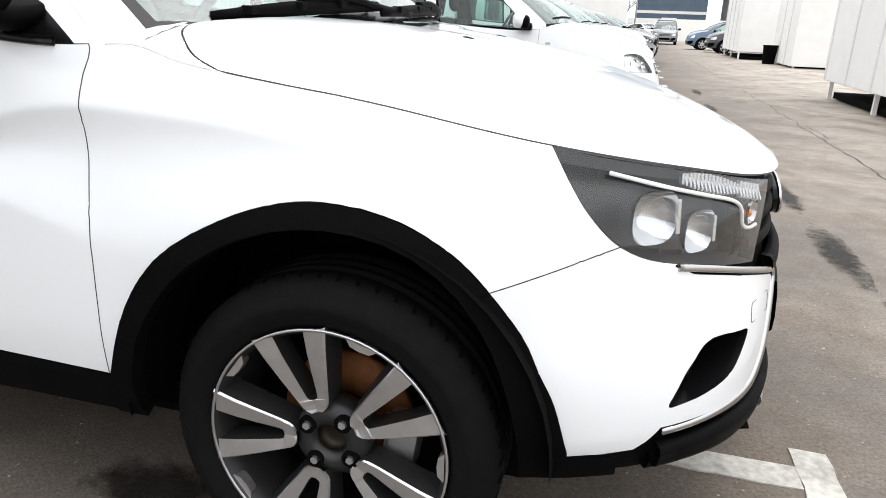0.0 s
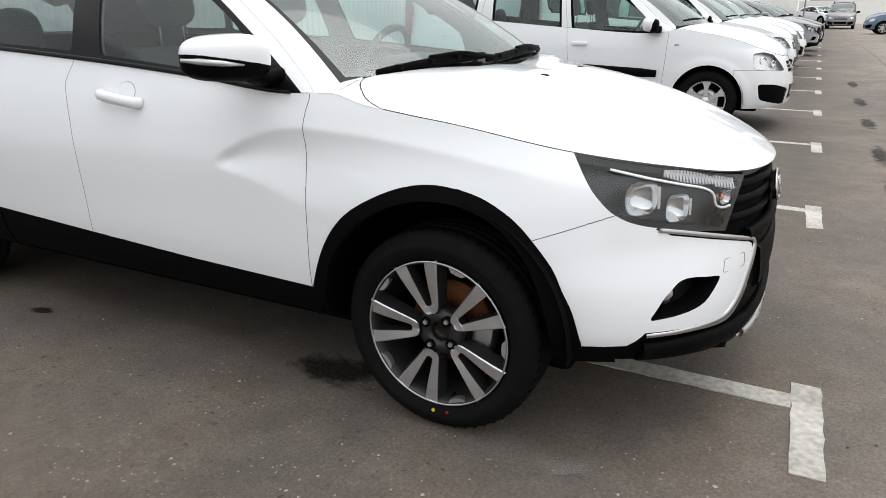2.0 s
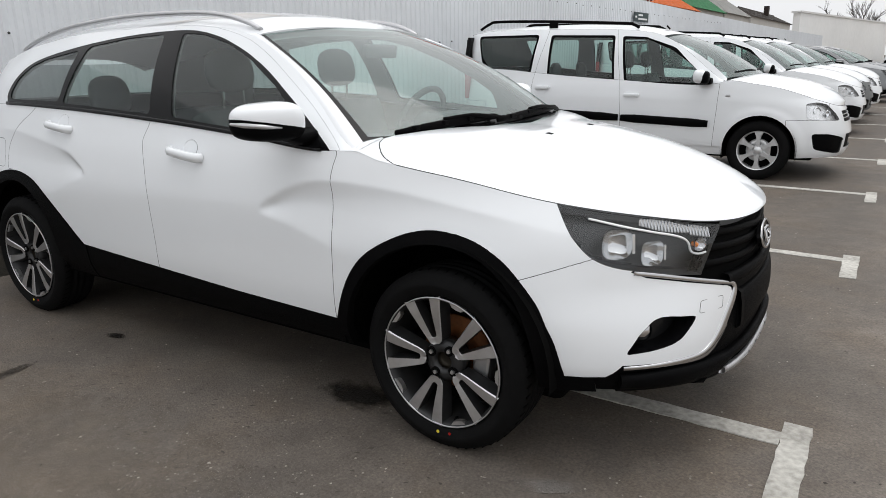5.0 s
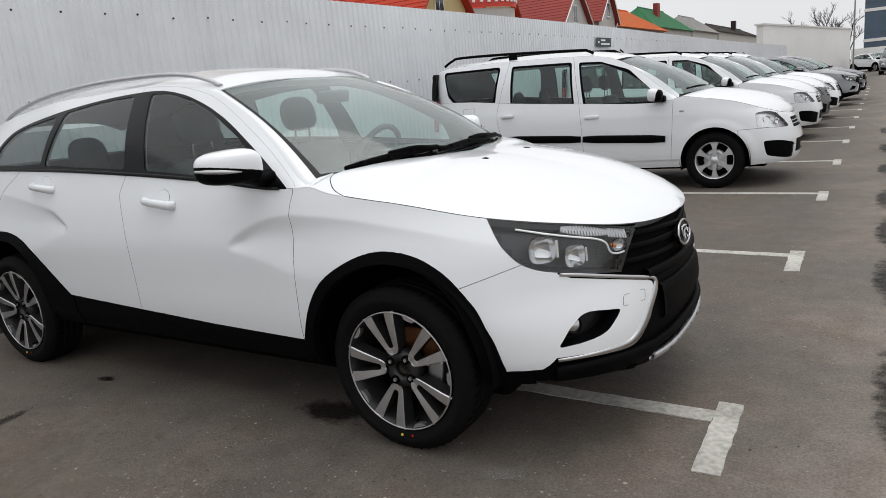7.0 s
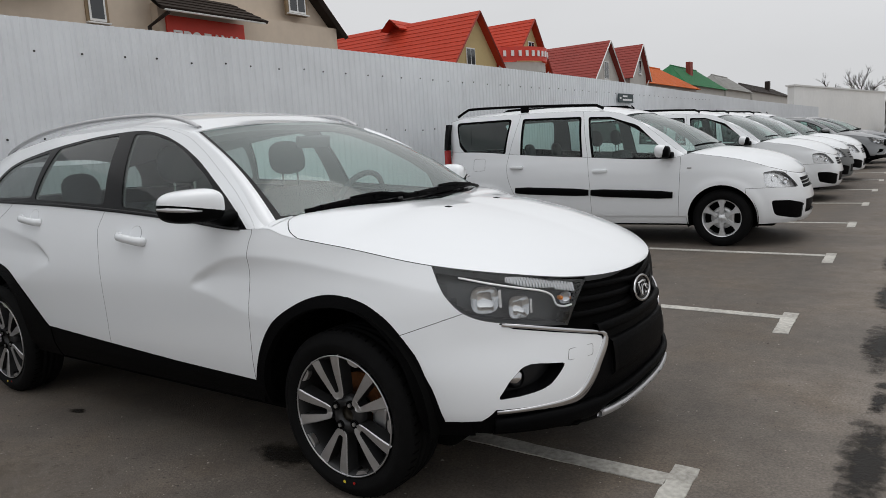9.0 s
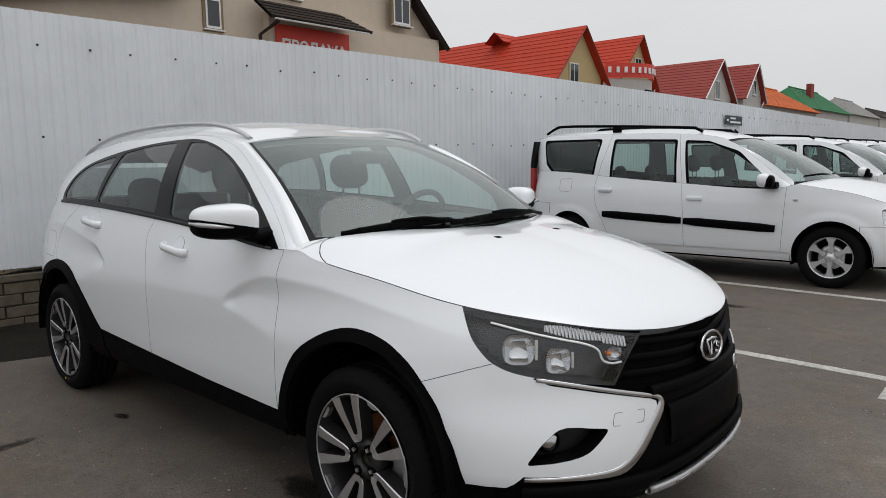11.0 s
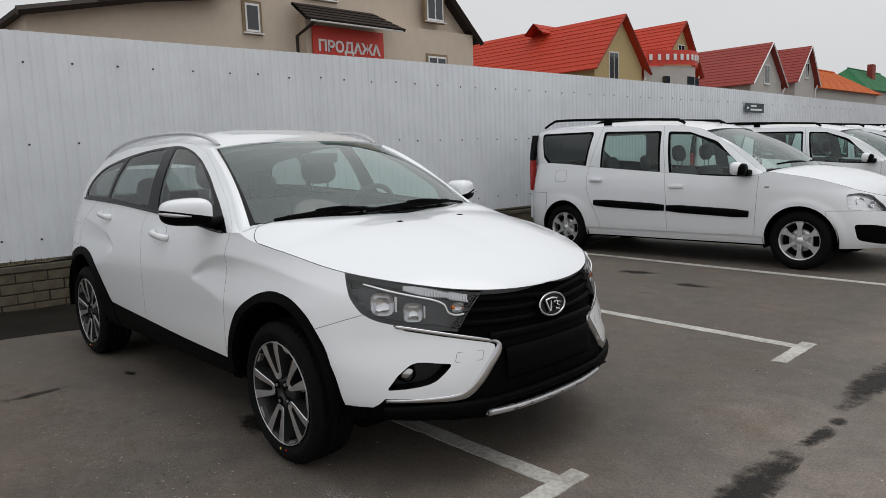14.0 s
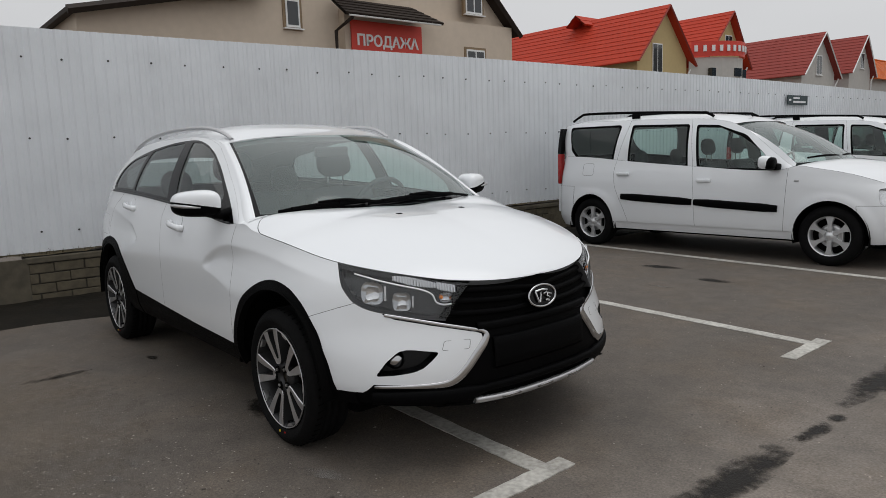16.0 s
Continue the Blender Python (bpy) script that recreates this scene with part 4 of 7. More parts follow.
def v_sort(c, n):
    x, z, a = c.x, c.z, -c.y
    if inside(OPEN_F, x, z) or inside(OPEN_R, x, z) or (z < 0.3 and -2.3 < x < -0.3) or (x > 0.3 and z < interp(a, CHIN)):
        return ""
    if x > 0.3 and inside(LAMP, x, z):
        return "lamp" if z < interp(x, LAMP_TOP) else "lamp_seal"
    if x > 0.5 and inside(NOSE_BLACK, -a, z):
        return "grille" if z > 0.575 else "nose_lower"
    if x > 0.5 and inside(RECESS, -a, z):
        return "recess"
    if z < side_z(x):
        if x > -0.44:
            return "arch_front" if math.atan2(z - 0.33, x - 0.01) > radians(49.9) or x < 0.0 else "arch_front_fore"
        if x < -1.99:
            return "arch_rear" if x > -3.07 else "tail_lower"
        return "sill"
    if x > 0.25 and (x > 0.48 or z < interp(x, [(p[0], p[1]) for p in SEAM_BUMPER])):
        return "bumper"
    if x > along(SEAM_FRONT, z):
        return "wing"
    if x > along(SEAM_MID, z):
        return "door_front"
    if x > along(SEAM_REAR, z) and not (z < 0.8 and x < -2.66):
        return "door_rear"
    if inside(FUEL, x, z):
        return "fuel_flap"
    return "rear_quarter"


def v_sort_glass(c, n):
    x, z = c.x, c.z
    if inside(DLO, x, z):
        if inside(GLASS_F, x, z):
            return "glass_front"
        if inside(GLASS_R, x, z):
            return "glass_rear"
        if inside(GLASS_Q, x, z):
            return "glass_quarter"
        return "pillar_trim"
    if -1.5 < x and z < interp(x, sorted(FRAME_TOP)):
        return "door_frame"
    return "roof_side"


def body_shell(bm, skip, deep=0.02, skin=None):
    """Dark lining close under the panels, so that seams read as dark gaps."""
    got = panels(bm, lambda c, n: "" if skip(c, n) else "in")["in"]
    outward(got, Vector((-1.3, 0, 0.7)))
    got.normal_update()
    for v in got.verts:
        v.co -= (skin.normal(v.co) if skin else v.normal) * deep
    return got


def seat(name, x, y, high, wide, parent, z0=0.42):
    s = part(name, box((x - 0.02, y - wide / 2, z0), (x + 0.5, y + wide / 2, z0 + 0.16), None, 0.04), M_SEAT, parent, "dark cloth seat", True)
    part("seat_back", box((-0.07, -wide / 2, 0), (0.07, wide / 2, high), pose(x - 0.02, y, z0 + 0.1, 0, -16, 0), 0.05), M_SEAT, s, "", True)
    return s


def headrest(x, y, z, parent, wide=0.26):
    bm = bmesh.new()
    bmesh.ops.create_uvsphere(bm, u_segments=20, v_segments=12, radius=1.0)
    for v in bm.verts:
        k = (abs(v.co.x) ** 2.4 + abs(v.co.y) ** 2.8 + abs(v.co.z) ** 2.8) ** (1 / 2.7)
        v.co = v.co / k
        v.co = Vector((v.co.x * 0.055, v.co.y * wide / 2 * (1 - 0.06 * v.co.z), 0.085 + v.co.z * 0.1))
    bmesh.ops.transform(bm, matrix=pose(x, y, z, 0, -10, 0), verts=bm.verts)
    h = part("headrest", bm, M_SEAT, parent, "", True)
    for d in (-0.06, 0.06):
        part("headrest_post", cyl((x, y + d, z - 0.09), (x, y + d, z + 0.02), 0.006, n=8), M_CHROME, h)
    return h


def interior(car, dash_x, seat_x, roof_z, rear_x, wide=0.7):
    part("dashboard", box((dash_x - 0.35, -wide, 0.72), (dash_x + 0.28, wide, 0.985), None, 0.08), M_DASH, car, "dark grey dashboard", True)
    part("cluster_hood", box((dash_x - 0.4, 0.2, 0.94), (dash_x - 0.1, 0.55, 1.03), None, 0.04), M_DASH, car, "", True)
    wheel = [(0.0, 0.19 * math.cos(2 * math.pi * k / 28), 0.19 * math.sin(2 * math.pi * k / 28)) for k in range(28)]
    st = tube(wheel, 0.016, 8, True)
    add_cyl(st, (-0.0, 0, 0), (0.05, 0, 0), 0.07, n=20)
    add_box(st, (-0.005, -0.18, -0.02), (0.02, 0.18, 0.02))
    bmesh.ops.transform(st, matrix=pose(dash_x - 0.47, 0.37, 0.97, 0, 24, 0), verts=st.verts)
    part("steering_wheel", st, M_DASH, car, "black steering wheel", True)
    for y in (-0.37, 0.37):
        s = seat("front_seat", seat_x, y, 0.58, 0.5, car)
        headrest(seat_x - 0.21, y, 1.17, s)
    s = seat("rear_seat", rear_x, 0, 0.5, 1.25, car, 0.45)
    for y in (-0.4, 0.4):
        headrest(rear_x - 0.2, y * 1.08, 1.05, s, 0.22)
    part("floor_pan", box((rear_x - 0.75, -wide + 0.02, 0.22), (dash_x + 0.2, wide - 0.02, 0.4)), M_INNER, car)
    part("load_cover", box((rear_x - 0.75, -wide + 0.05, 0.98), (rear_x - 0.2, wide - 0.05, 1.0)), M_SEAT, car)


def sweep_band(points, normal_out, half_w, thick, half_list=None):
    """A raised strip along points, with outward directions given for each of them."""
    bm = bmesh.new()
    rings = []
    pts = [Vector(p) for p in points]
    for i, p in enumerate(pts):
        d = (pts[min(i + 1, len(pts) - 1)] - pts[max(i - 1, 0)]).normalized()
        o = Vector(normal_out[i]).normalized()
        s = d.cross(o).normalized()
        w = half_list[i] if half_list else half_w
        prof = [(-1.0, -0.3), (-0.8, 0.75), (-0.35, 1.0), (0.35, 1.0), (0.8, 0.75), (1.0, -0.3)]
        rings.append([bm.verts.new(p + s * (w * a) + o * (thick * b)) for a, b in prof])
    for a, b in zip(rings, rings[1:]):
        for k in range(len(a) - 1):
            bm.faces.new((a[k], a[k + 1], b[k + 1], b[k]))
        bm.faces.new((a[-1], a[0], b[0], b[-1]))
    bm.faces.new(rings[0]), bm.faces.new(rings[-1])
    return bm


def nose_normal(s, a, z):
    e = 0.004
    x, xa, xz = nose_at(s, abs(a), z), nose_at(s, abs(a) + e, z), nose_at(s, abs(a), z + e)
    ga, gz = (xa - x) / e, (xz - x) / e
    return Vector((1.0, -ga * (1 if a >= 0 else -1), -gz)).normalized()


def nose_band(s, path, half_w, thick, lift=0.0, half_list=None):
    """A strip laid on the nose through (y, z) points."""
    pts, out = [], []
    for y, z in path:
        o = nose_normal(s, y, z)
        pts.append(Vector((nose_at(s, abs(y), z), y, z)) + o * lift)
        out.append(o)
    return sweep_band(pts, out, half_w, thick, half_list)


def both(name, make, mat, parent, label="", smooth_=True):
    """A right-hand part and its left-hand twin, each its own object."""
    b = make()
    twin = mirrored(b)
    part_keep(name, b, mat, parent, label, smooth_)
    part_keep(name, twin, mat, parent, label, smooth_)


def estate_car():
    car = thing("estate_car", "white crossover estate car with black cladding parked over a bay line", "car")
    bm = Surface(lower_surface(VESTA)).mesh()
    skin = Skin(bm)
    for line, plane, closed in ((OPEN_F, "side", True), (OPEN_R, "side", True), (SIDE_LINE, "side", False), (SEAM_FRONT, "side", False), (SEAM_MID, "side", False), (SEAM_REAR, "side", False), (FUEL, "side", True)):
        cut(bm, line, plane, closed)
    cut(bm, [(-2.32, 0.3), (-0.28, 0.3)], "side", False)
    cut(bm, [(-y, z) for y, z in CHIN[::-1]], "front", False)
    cut(bm, LAMP, "side")
    cut(bm, LAMP_TOP, "side", False)
    cut(bm, SEAM_BUMPER, "side", False)
    cut(bm, [(0.01 + 0.3 * math.cos(radians(49.9)), 0.33 + 0.3 * math.sin(radians(49.9))), (0.01 + 0.46 * math.cos(radians(49.9)), 0.33 + 0.46 * math.sin(radians(49.9)))], "side", False)
    cut(bm, NOSE_BLACK, "front")
    cut(bm, RECESS, "front")
    cut(bm, [(-0.5, 0.575), (0.0, 0.575)], "front", False)
    bmesh.ops.remove_doubles(bm, verts=bm.verts, dist=0.0012)
    shell = body_shell(bm, lambda c, n: v_sort(c, n) in ("", "lamp", "recess"), 0.028, skin)
    mirrored(shell, True)
    part_keep("inner_shell", shell, M_INNER, car)
    p = panels(bm, v_sort)
    bm.free()
    names = {
        "wing": ("front_wing", M_WHITE, 0.0), "door_front": ("front_door", M_WHITE, 0.0), "door_rear": ("rear_door", M_WHITE, 0.0), "rear_quarter": ("rear_wing", M_WHITE, 0.0),
        "fuel_flap": ("fuel_flap", M_WHITE, 0.0), "arch_front": ("wheel_arch_trim", M_PLASTIC, 0.006), "arch_front_fore": ("wheel_arch_trim", M_PLASTIC, 0.006), "arch_rear": ("wheel_arch_trim", M_PLASTIC, 0.006),
        "sill": ("sill_trim", M_PLASTIC, 0.002),
    }
    labels = {"wheel_arch_trim": "black grained plastic wheel arch trim", "sill_trim": "black plastic sill trim"}
    doors = {}
    for key, (name, mat, proud) in names.items():
        b = p[key]
        sheet(b, 0.03 if "arch" in key else 0.024, (0.0009 if key == "fuel_flap" else 0.0012) if mat is M_WHITE else 0.0008, proud, keep_mid=False, skin=skin)
        if key == "wing":
            # the wing runs up to the pillar in one piece: no dark seam along its rear top edge
            for v in b.verts:
                if v.co.x < -0.19 and abs(v.co.z - interp(v.co.x, V_TOP)) < 0.003:
                    v.co.z += 0.0014
            for f in b.faces:
                c = f.calc_center_median()
                if c.x < -0.19 and c.z > interp(c.x, V_TOP) - 0.03 and c.x > along(SEAM_FRONT, c.z) + 0.01:
                    f.material_index = 0
        twin = mirrored(b)
        doors[key] = [part_keep(name, b, mat, car, labels.get(name, ""), skin=skin), part_keep(name, twin, mat, car, labels.get(name, ""), skin=skin)]
    for key, name, mat, label in (("bumper", "bumper_corner", M_WHITE, "white painted bumper corner"), ("tail_lower", "rear_bumper_trim", M_PLASTIC, "black plastic rear bumper trim")):
        b = sheet(p[key], 0.014, 0.0008, 0.0, keep_mid=key != "bumper", skin=skin)
        if key == "bumper":
            twin = mirrored(b)
            part_keep(name, b, mat, car, label, skin=skin), part_keep(name, twin, mat, car, label, skin=skin)
        else:
            part_keep(name, mirrored(b, True), mat, car, label, skin=skin)
    lower = mirrored(sheet(p["nose_lower"], 0.014, 0.001, -0.006, skin=skin), True)
    part_keep("lower_bumper", lower, M_PLASTIC, car, "black plastic lower bumper", skin=skin)
    grille_back = p["grille"]
    outward(grille_back, Vector((-1.3, 0, 0.7)))
    grille_back.normal_update()
    for v in grille_back.verts:
        v.co.x -= 0.045
    part_keep("grille_backing", mirrored(grille_back, True), M_INNER, car)
    rec = p["recess"]
    outward(rec, Vector((-1.3, 0, 0.7)))
    floor = [f for f in rec.faces]
    rim = [e for e in rec.edges if len(e.link_faces) == 1]
    inner = {v: rec.verts.new(v.co + Vector((-0.06, 0.03, 0))) for v in list(rec.verts)}
    made = [[inner[v] for v in f.verts] for f in floor]
    sides = [(e.verts[0], e.verts[1], inner[e.verts[1]], inner[e.verts[0]]) for e in rim]
    bmesh.ops.delete(rec, geom=floor, context="FACES_ONLY")
    for vs in made + sides:
        rec.faces.new(vs)
    twin = mirrored(rec)
    part_keep("fog_lamp_recess", rec, M_GLOSSBLACK, car, "black fog lamp recess", False), part_keep("fog_lamp_recess", twin, M_GLOSSBLACK, car, "black fog lamp recess", False)

    def fog():
        b = spin([(0.001, 0.0), (0.02, 0.004), (0.032, 0.014), (0.038, 0.03), (0.04, 0.05)], 28)
        bmesh.ops.transform(b, matrix=pose(0.618, -0.63, 0.474, 0, 0, 75), verts=b.verts)
        return b

    both("fog_lamp", fog, M_CHROME, car, "round chrome fog lamp")

    # black strip laid in for the shadow gap between bonnet and lamp
    seal = p["lamp_seal"]
    outward(seal, Vector((-1.3, 0, 0.7)))
    for v in seal.verts:
        v.co -= skin.normal(v.co) * 0.006
    twin = mirrored(seal)
    part_keep("lamp_seal", seal, M_INNER, car, "black gap seal above the headlight", skin=skin), part_keep("lamp_seal", twin, M_INNER, car, "black gap seal above the headlight", skin=skin)

    # lamps: clear cover over a dark housing with reflectors
    cover = p["lamp"]
    outward(cover, Vector((-1.3, 0, 0.7)))
    cover.normal_update()
    house = cover.copy()
    rim = [e for e in house.edges if len(e.link_faces) == 1]
    inner = {v: house.verts.new(v.co + Vector((-0.05, 0.055, 0.0)) * (1.0 if len([e for e in v.link_edges if len(e.link_faces) == 1]) == 0 else 0.8)) for v in list(house.verts)}
    floor = list(house.faces)
    made = [[inner[v] for v in f.verts] for f in floor]
    sides = [(e.verts[0], e.verts[1], inner[e.verts[1]], inner[e.verts[0]]) for e in rim]
    bmesh.ops.delete(house, geom=floor, context="FACES_ONLY")
    for vs in made + sides:
        house.faces.new(vs)
    lamps = []
    twin_cover, twin_house = mirrored(cover), mirrored(house)
    for c, h in ((cover, house), (twin_cover, twin_house)):
        hl = part_keep("headlight", h, M_BEZEL, car, "headlight with black housing and two reflectors", False)
        part_keep("lamp_cover", c, M_LENS, hl, "clear lamp cover", skin=skin).visible_shadow = False
        lamps.append(hl)
    for side, hl in ((1, lamps[0]), (-1, lamps[1])):
        def bowl(x, y, z, r, turn, wide=1.0, deep=0.03, square=2.6, n=16):
            """A faceted reflector bowl, open towards the front of the car."""
            b = spin([(0.001, deep), (r * 0.28, deep * 0.97), (r * 0.52, deep * 0.78), (r * 0.75, deep * 0.5), (r * 0.92, deep * 0.16), (r, -0.004)], n)
            for v in b.verts:
                q = math.hypot(v.co.x, v.co.z)
                k = q / max(1e-6, (abs(v.co.x) ** square + abs(v.co.z) ** square) ** (1 / square))
                v.co.x *= (1 + (k - 1) * min(1, q / (0.6 * r))) * wide
                v.co.z *= 1 + (k - 1) * min(1, q / (0.6 * r))
            bmesh.ops.transform(b, matrix=pose(x, side * y, z, 0, 0, turn if side > 0 else 180 - turn), verts=b.verts)
            return b

        part("reflector", bowl(0.516, -0.67, 0.747, 0.047, 40, 1.0, 0.034, 3.0, 32), M_BOWL, hl, "round chrome main reflector", True)
        part("reflector", bowl(0.596, -0.585, 0.71, 0.039, 48, 0.95, 0.032, 3.6, 32), M_BOWL, hl, "squarish chrome dipped reflector", True)
        for bx, by, bz, w_, h_, tz, tilt in ((0.556, -0.637, 0.744, 0.005, 0.03, 44, -6), (0.626, -0.552, 0.708, 0.004, 0.024, 40, -6)):
            blade = bmesh.new()
            add_box(blade, (-w_, -0.002, -h_), (w_, 0.002, h_), pose(bx, side * by, bz, tilt, 0, side * tz), 0.0018)
            part("reflector_blade", blade, M_RIB, hl, "bright reflector blade")
        guide = catmull([(0.438, -0.702, 0.821), (0.53, -0.642, 0.794), (0.6, -0.585, 0.774), (0.652, -0.53, 0.757), (0.675, -0.492, 0.735), (0.684, -0.478, 0.702), (0.7, -0.452, 0.69), (0.716, -0.425, 0.692)], 4)
        part("light_guide", tube([(x, side * y, z) for x, y, z in guide], 0.0036, 8), M_GUIDE, hl, "pale daylight strip", True)
        ribs = bmesh.new()
        for k in range(44):
            t = k / 43
            high = 0.009 + 0.008 * math.sin(math.pi * min(1, t * 1.4)) if t < 0.72 else 0.0155
            at = pose(0.556 + 0.156 * t, side * (-0.595 + 0.19 * t), 0.801 - 0.051 * t, 0, 0, side * (50 + (9 if k % 2 else -9)))
            add_box(ribs, (-0.0026, -0.004, -high), (0.0026, 0.004, high), at @ pose(0, 0, 0, -24 if k % 2 else -6, 0, 0))
        part("side_reflector", ribs, M_RIB, hl, "ribbed indicator reflector")
        part("indicator_bulb", spin([(0.001, -0.011), (0.007, -0.008), (0.009, 0.0), (0.007, 0.01)], 16), M_ORANGE, hl, "amber indicator bulb", True).matrix_basis = pose(0.69, side * -0.458, 0.72, 0, 0, 60 * side)
        part("indicator_reflector", bowl(0.7, -0.445, 0.72, 0.021, 65, 1.25, 0.015, 4.0, 12), M_CHROME, hl, "", True)

    # nose trims
    def chrome():
        path = catmull([(-0.655, 0.66), (-0.597, 0.646), (-0.47, 0.612), (-0.36, 0.583), (-0.318, 0.571), (-0.305, 0.553), (-0.316, 0.526), (-0.36, 0.478), (-0.405, 0.428), (-0.45, 0.39), (-0.5, 0.374), (-0.617, 0.377), (-0.72, 0.379)], 4)
        w = [0.0075 if i < len(path) * 0.3 else 0.008 + 0.012 * smooth(0.3, 0.5, i / len(path)) * (1 - smooth(0.75, 0.95, i / len(path))) for i in range(len(path))]
        return nose_band(VESTA, path, 0.011, 0.0055, -0.001, w)

    both("chrome_trim", chrome, M_CHROME, car, "bent chrome strip round the bumper corner")
    for k, (zc, half) in enumerate(((0.735, 0.395), (0.69, 0.425), (0.642, 0.45))):
        path = [(y, zc + 0.018 * (abs(y) / half) ** 2 - 0.006 + 0.014 * math.exp(-((abs(y) / 0.09) ** 2)) * (k - 1)) for y in (half * (i / 16 - 1) for i in range(33))]
        part_keep("grille_bar", nose_band(VESTA, path, 0.014, 0.016, -0.03), M_PLASTIC, car, "black winged grille bar")
    path = [(0.34 * (i / 14 - 1), 0.588) for i in range(29)]
    part_keep("bumper_beam", nose_band(VESTA, path, 0.02, 0.018, -0.012), M_PLASTIC, car, "black plastic bumper beam")
    part_keep("plate_panel", nose_band(VESTA, [(0.28 * (i / 10 - 1), 0.475) for i in range(21)], 0.07, 0.014, -0.004), M_PLASTIC, car, "blank black number plate panel")
    lip = [(0.72 * (i / 24 - 1), 0.336 - 0.012 * smooth(0.3, 0.4, abs(0.72 * (i / 24 - 1))) + 0.012 * smooth(0.45, 0.72, abs(0.72 * (i / 24 - 1)))) for i in range(49)]
    lip_half = [0.018 + 0.016 * smooth(0.33, 0.4, abs(y)) * (1 - 0.5 * smooth(0.55, 0.72, abs(y))) for y, _ in lip]
    part_keep("front_lip", nose_band(VESTA, lip, 0.026, 0.02, 0.0, lip_half), M_PLASTIC, car, "black plastic front lip")
    part_keep("bumper_chin", nose_band(VESTA, [(y, interp(abs(y), CHIN) + 0.014) for y, z in lip], 0.015, 0.012, -0.004), M_PLASTIC, car)
    skid = [(0.375 * (i / 20 - 1), 0.282 + 0.012 * (i / 20 - 1) ** 2) for i in range(41)]
    part_keep("skid_strip", nose_band(VESTA, skid, 0.014, 0.014, 0.012), M_SATIN, car, "satin silver skid strip")
    for i in (-1, 0, 1):
        part_keep("skid_slot", nose_band(VESTA, [(0.2 * i + d, 0.285 + 0.01 * (0.5 * i) ** 2) for d in (-0.05, -0.02, 0.02, 0.05)], 0.005, 0.004, 0.025), M_CHROME, car)
    cover_line = rounded([(-0.375, 0.545), (-0.385, 0.508), (-0.492, 0.512), (-0.478, 0.548)], 0.008, 3)
    both("tow_eye_cover", lambda: tube([Vector((nose_at(VESTA, abs(y), z), y, z)) + nose_normal(VESTA, y, z) * 0.0 for y, z in cover_line], 0.0009, 5, True), M_BEZEL, car, "thin joint round the tow eye cover")
    bx = nose_at(VESTA, 0, 0.672) - 0.004
    lean = pose(bx, 0, 0.672, 0, -10, 0)
    oval = lambda r, n=40: [(r * 0.088 * math.cos(2 * math.pi * k / n), r * 0.049 * math.sin(2 * math.pi * k / n)) for k in range(n)]
    bg = part("badge", prism(oval(0.98), 0.012, lean @ pose(0.006, 0, 0, 0, 0, 90)), M_GLOSSBLACK, car, "oval chrome badge on black", False)
    part("badge_rim", tube([lean @ Vector((0.008, y, z)) for y, z in oval(0.95)], 0.0055, 8, True), M_CHROME, bg, "", True)
    sail = tube([lean @ Vector((0.013, y, z)) for y, z in ((-0.046, 0.022), (-0.03, -0.026), (-0.022, -0.026), (-0.012, 0.004), (-0.008, 0.026), (-0.046, 0.022))], 0.0048, 6, True)
    for hull in (((-0.008, 0.026), (0.03, 0.02), (0.022, 0.01), (0.004, 0.006)), ((0.052, 0.0), (0.03, 0.006), (0.02, -0.004), (0.04, -0.014), (0.034, -0.024), (0.012, -0.022))):
        curl = tube([lean @ Vector((0.013, y, z)) for y, z in hull], 0.0048, 6)
        keep = {v: sail.verts.new(v.co) for v in curl.verts}
        for f_ in curl.faces:
            sail.faces.new([keep[v] for v in f_.verts])
        curl.free()
    part("badge_emblem", sail, M_CHROME, bg, "", True)

    # bonnet
    hood = Surface(v_hood()).mesh()
    hskin = Skin(hood)
    corner = catmull([(-0.128, 0.03), (-0.13, -0.05), (-0.14, -0.2), (-0.178, -0.4), (-0.258, -0.6), (-0.296, -0.66), (-0.316, -0.695), (-0.313, -0.722), (-0.302, -0.748), (-0.284, -0.768), (-0.264, -0.784), (-0.242, -0.795), (-0.2, -0.808), (-0.15, -0.83)], 4)
    lid = corner + [(0.95, -0.95), (0.95, 0.03)]
    cut(hood, corner, "top", False)
    cut(hood, [(-0.5, -0.7), (-0.3, -0.7)], "top", False)
    bmesh.ops.remove_doubles(hood, verts=hood.verts, dist=0.0012)
    hp = panels(hood, lambda c, n: "hood" if inside(lid, c.x, c.y) else ("wing_top" if c.y < -0.7 else "scuttle_top"))
    hood.free()
    part_keep("bonnet", mirrored(sheet(hp["hood"], 0.03, 0.003, skin=hskin), True), M_WHITE, car, "white bonnet", skin=hskin)
    wt = sheet(hp["wing_top"], 0.012, 0.001, keep_mid=False, skin=hskin)
    # its outer edge meets the wing without a seam
    outer = {v for v in wt.verts if abs(v.co.z - interp(v.co.x, V_TOP)) < 0.004 and not inside(lid, v.co.x - 0.006, v.co.y + 0.004)}
    for v in outer:
        v.co.y -= 0.0026
    for f in wt.faces:
        if any(v in outer for v in f.verts):
            f.material_index = 0
    wt2 = mirrored(wt)
    part_keep("wing_top", wt, M_WHITE, car, skin=hskin), part_keep("wing_top", wt2, M_WHITE, car, skin=hskin)
    if "scuttle_top" in hp:
        sp = sheet(hp["scuttle_top"], 0.01, 0.001, -0.008, keep_mid=False, skin=hskin)
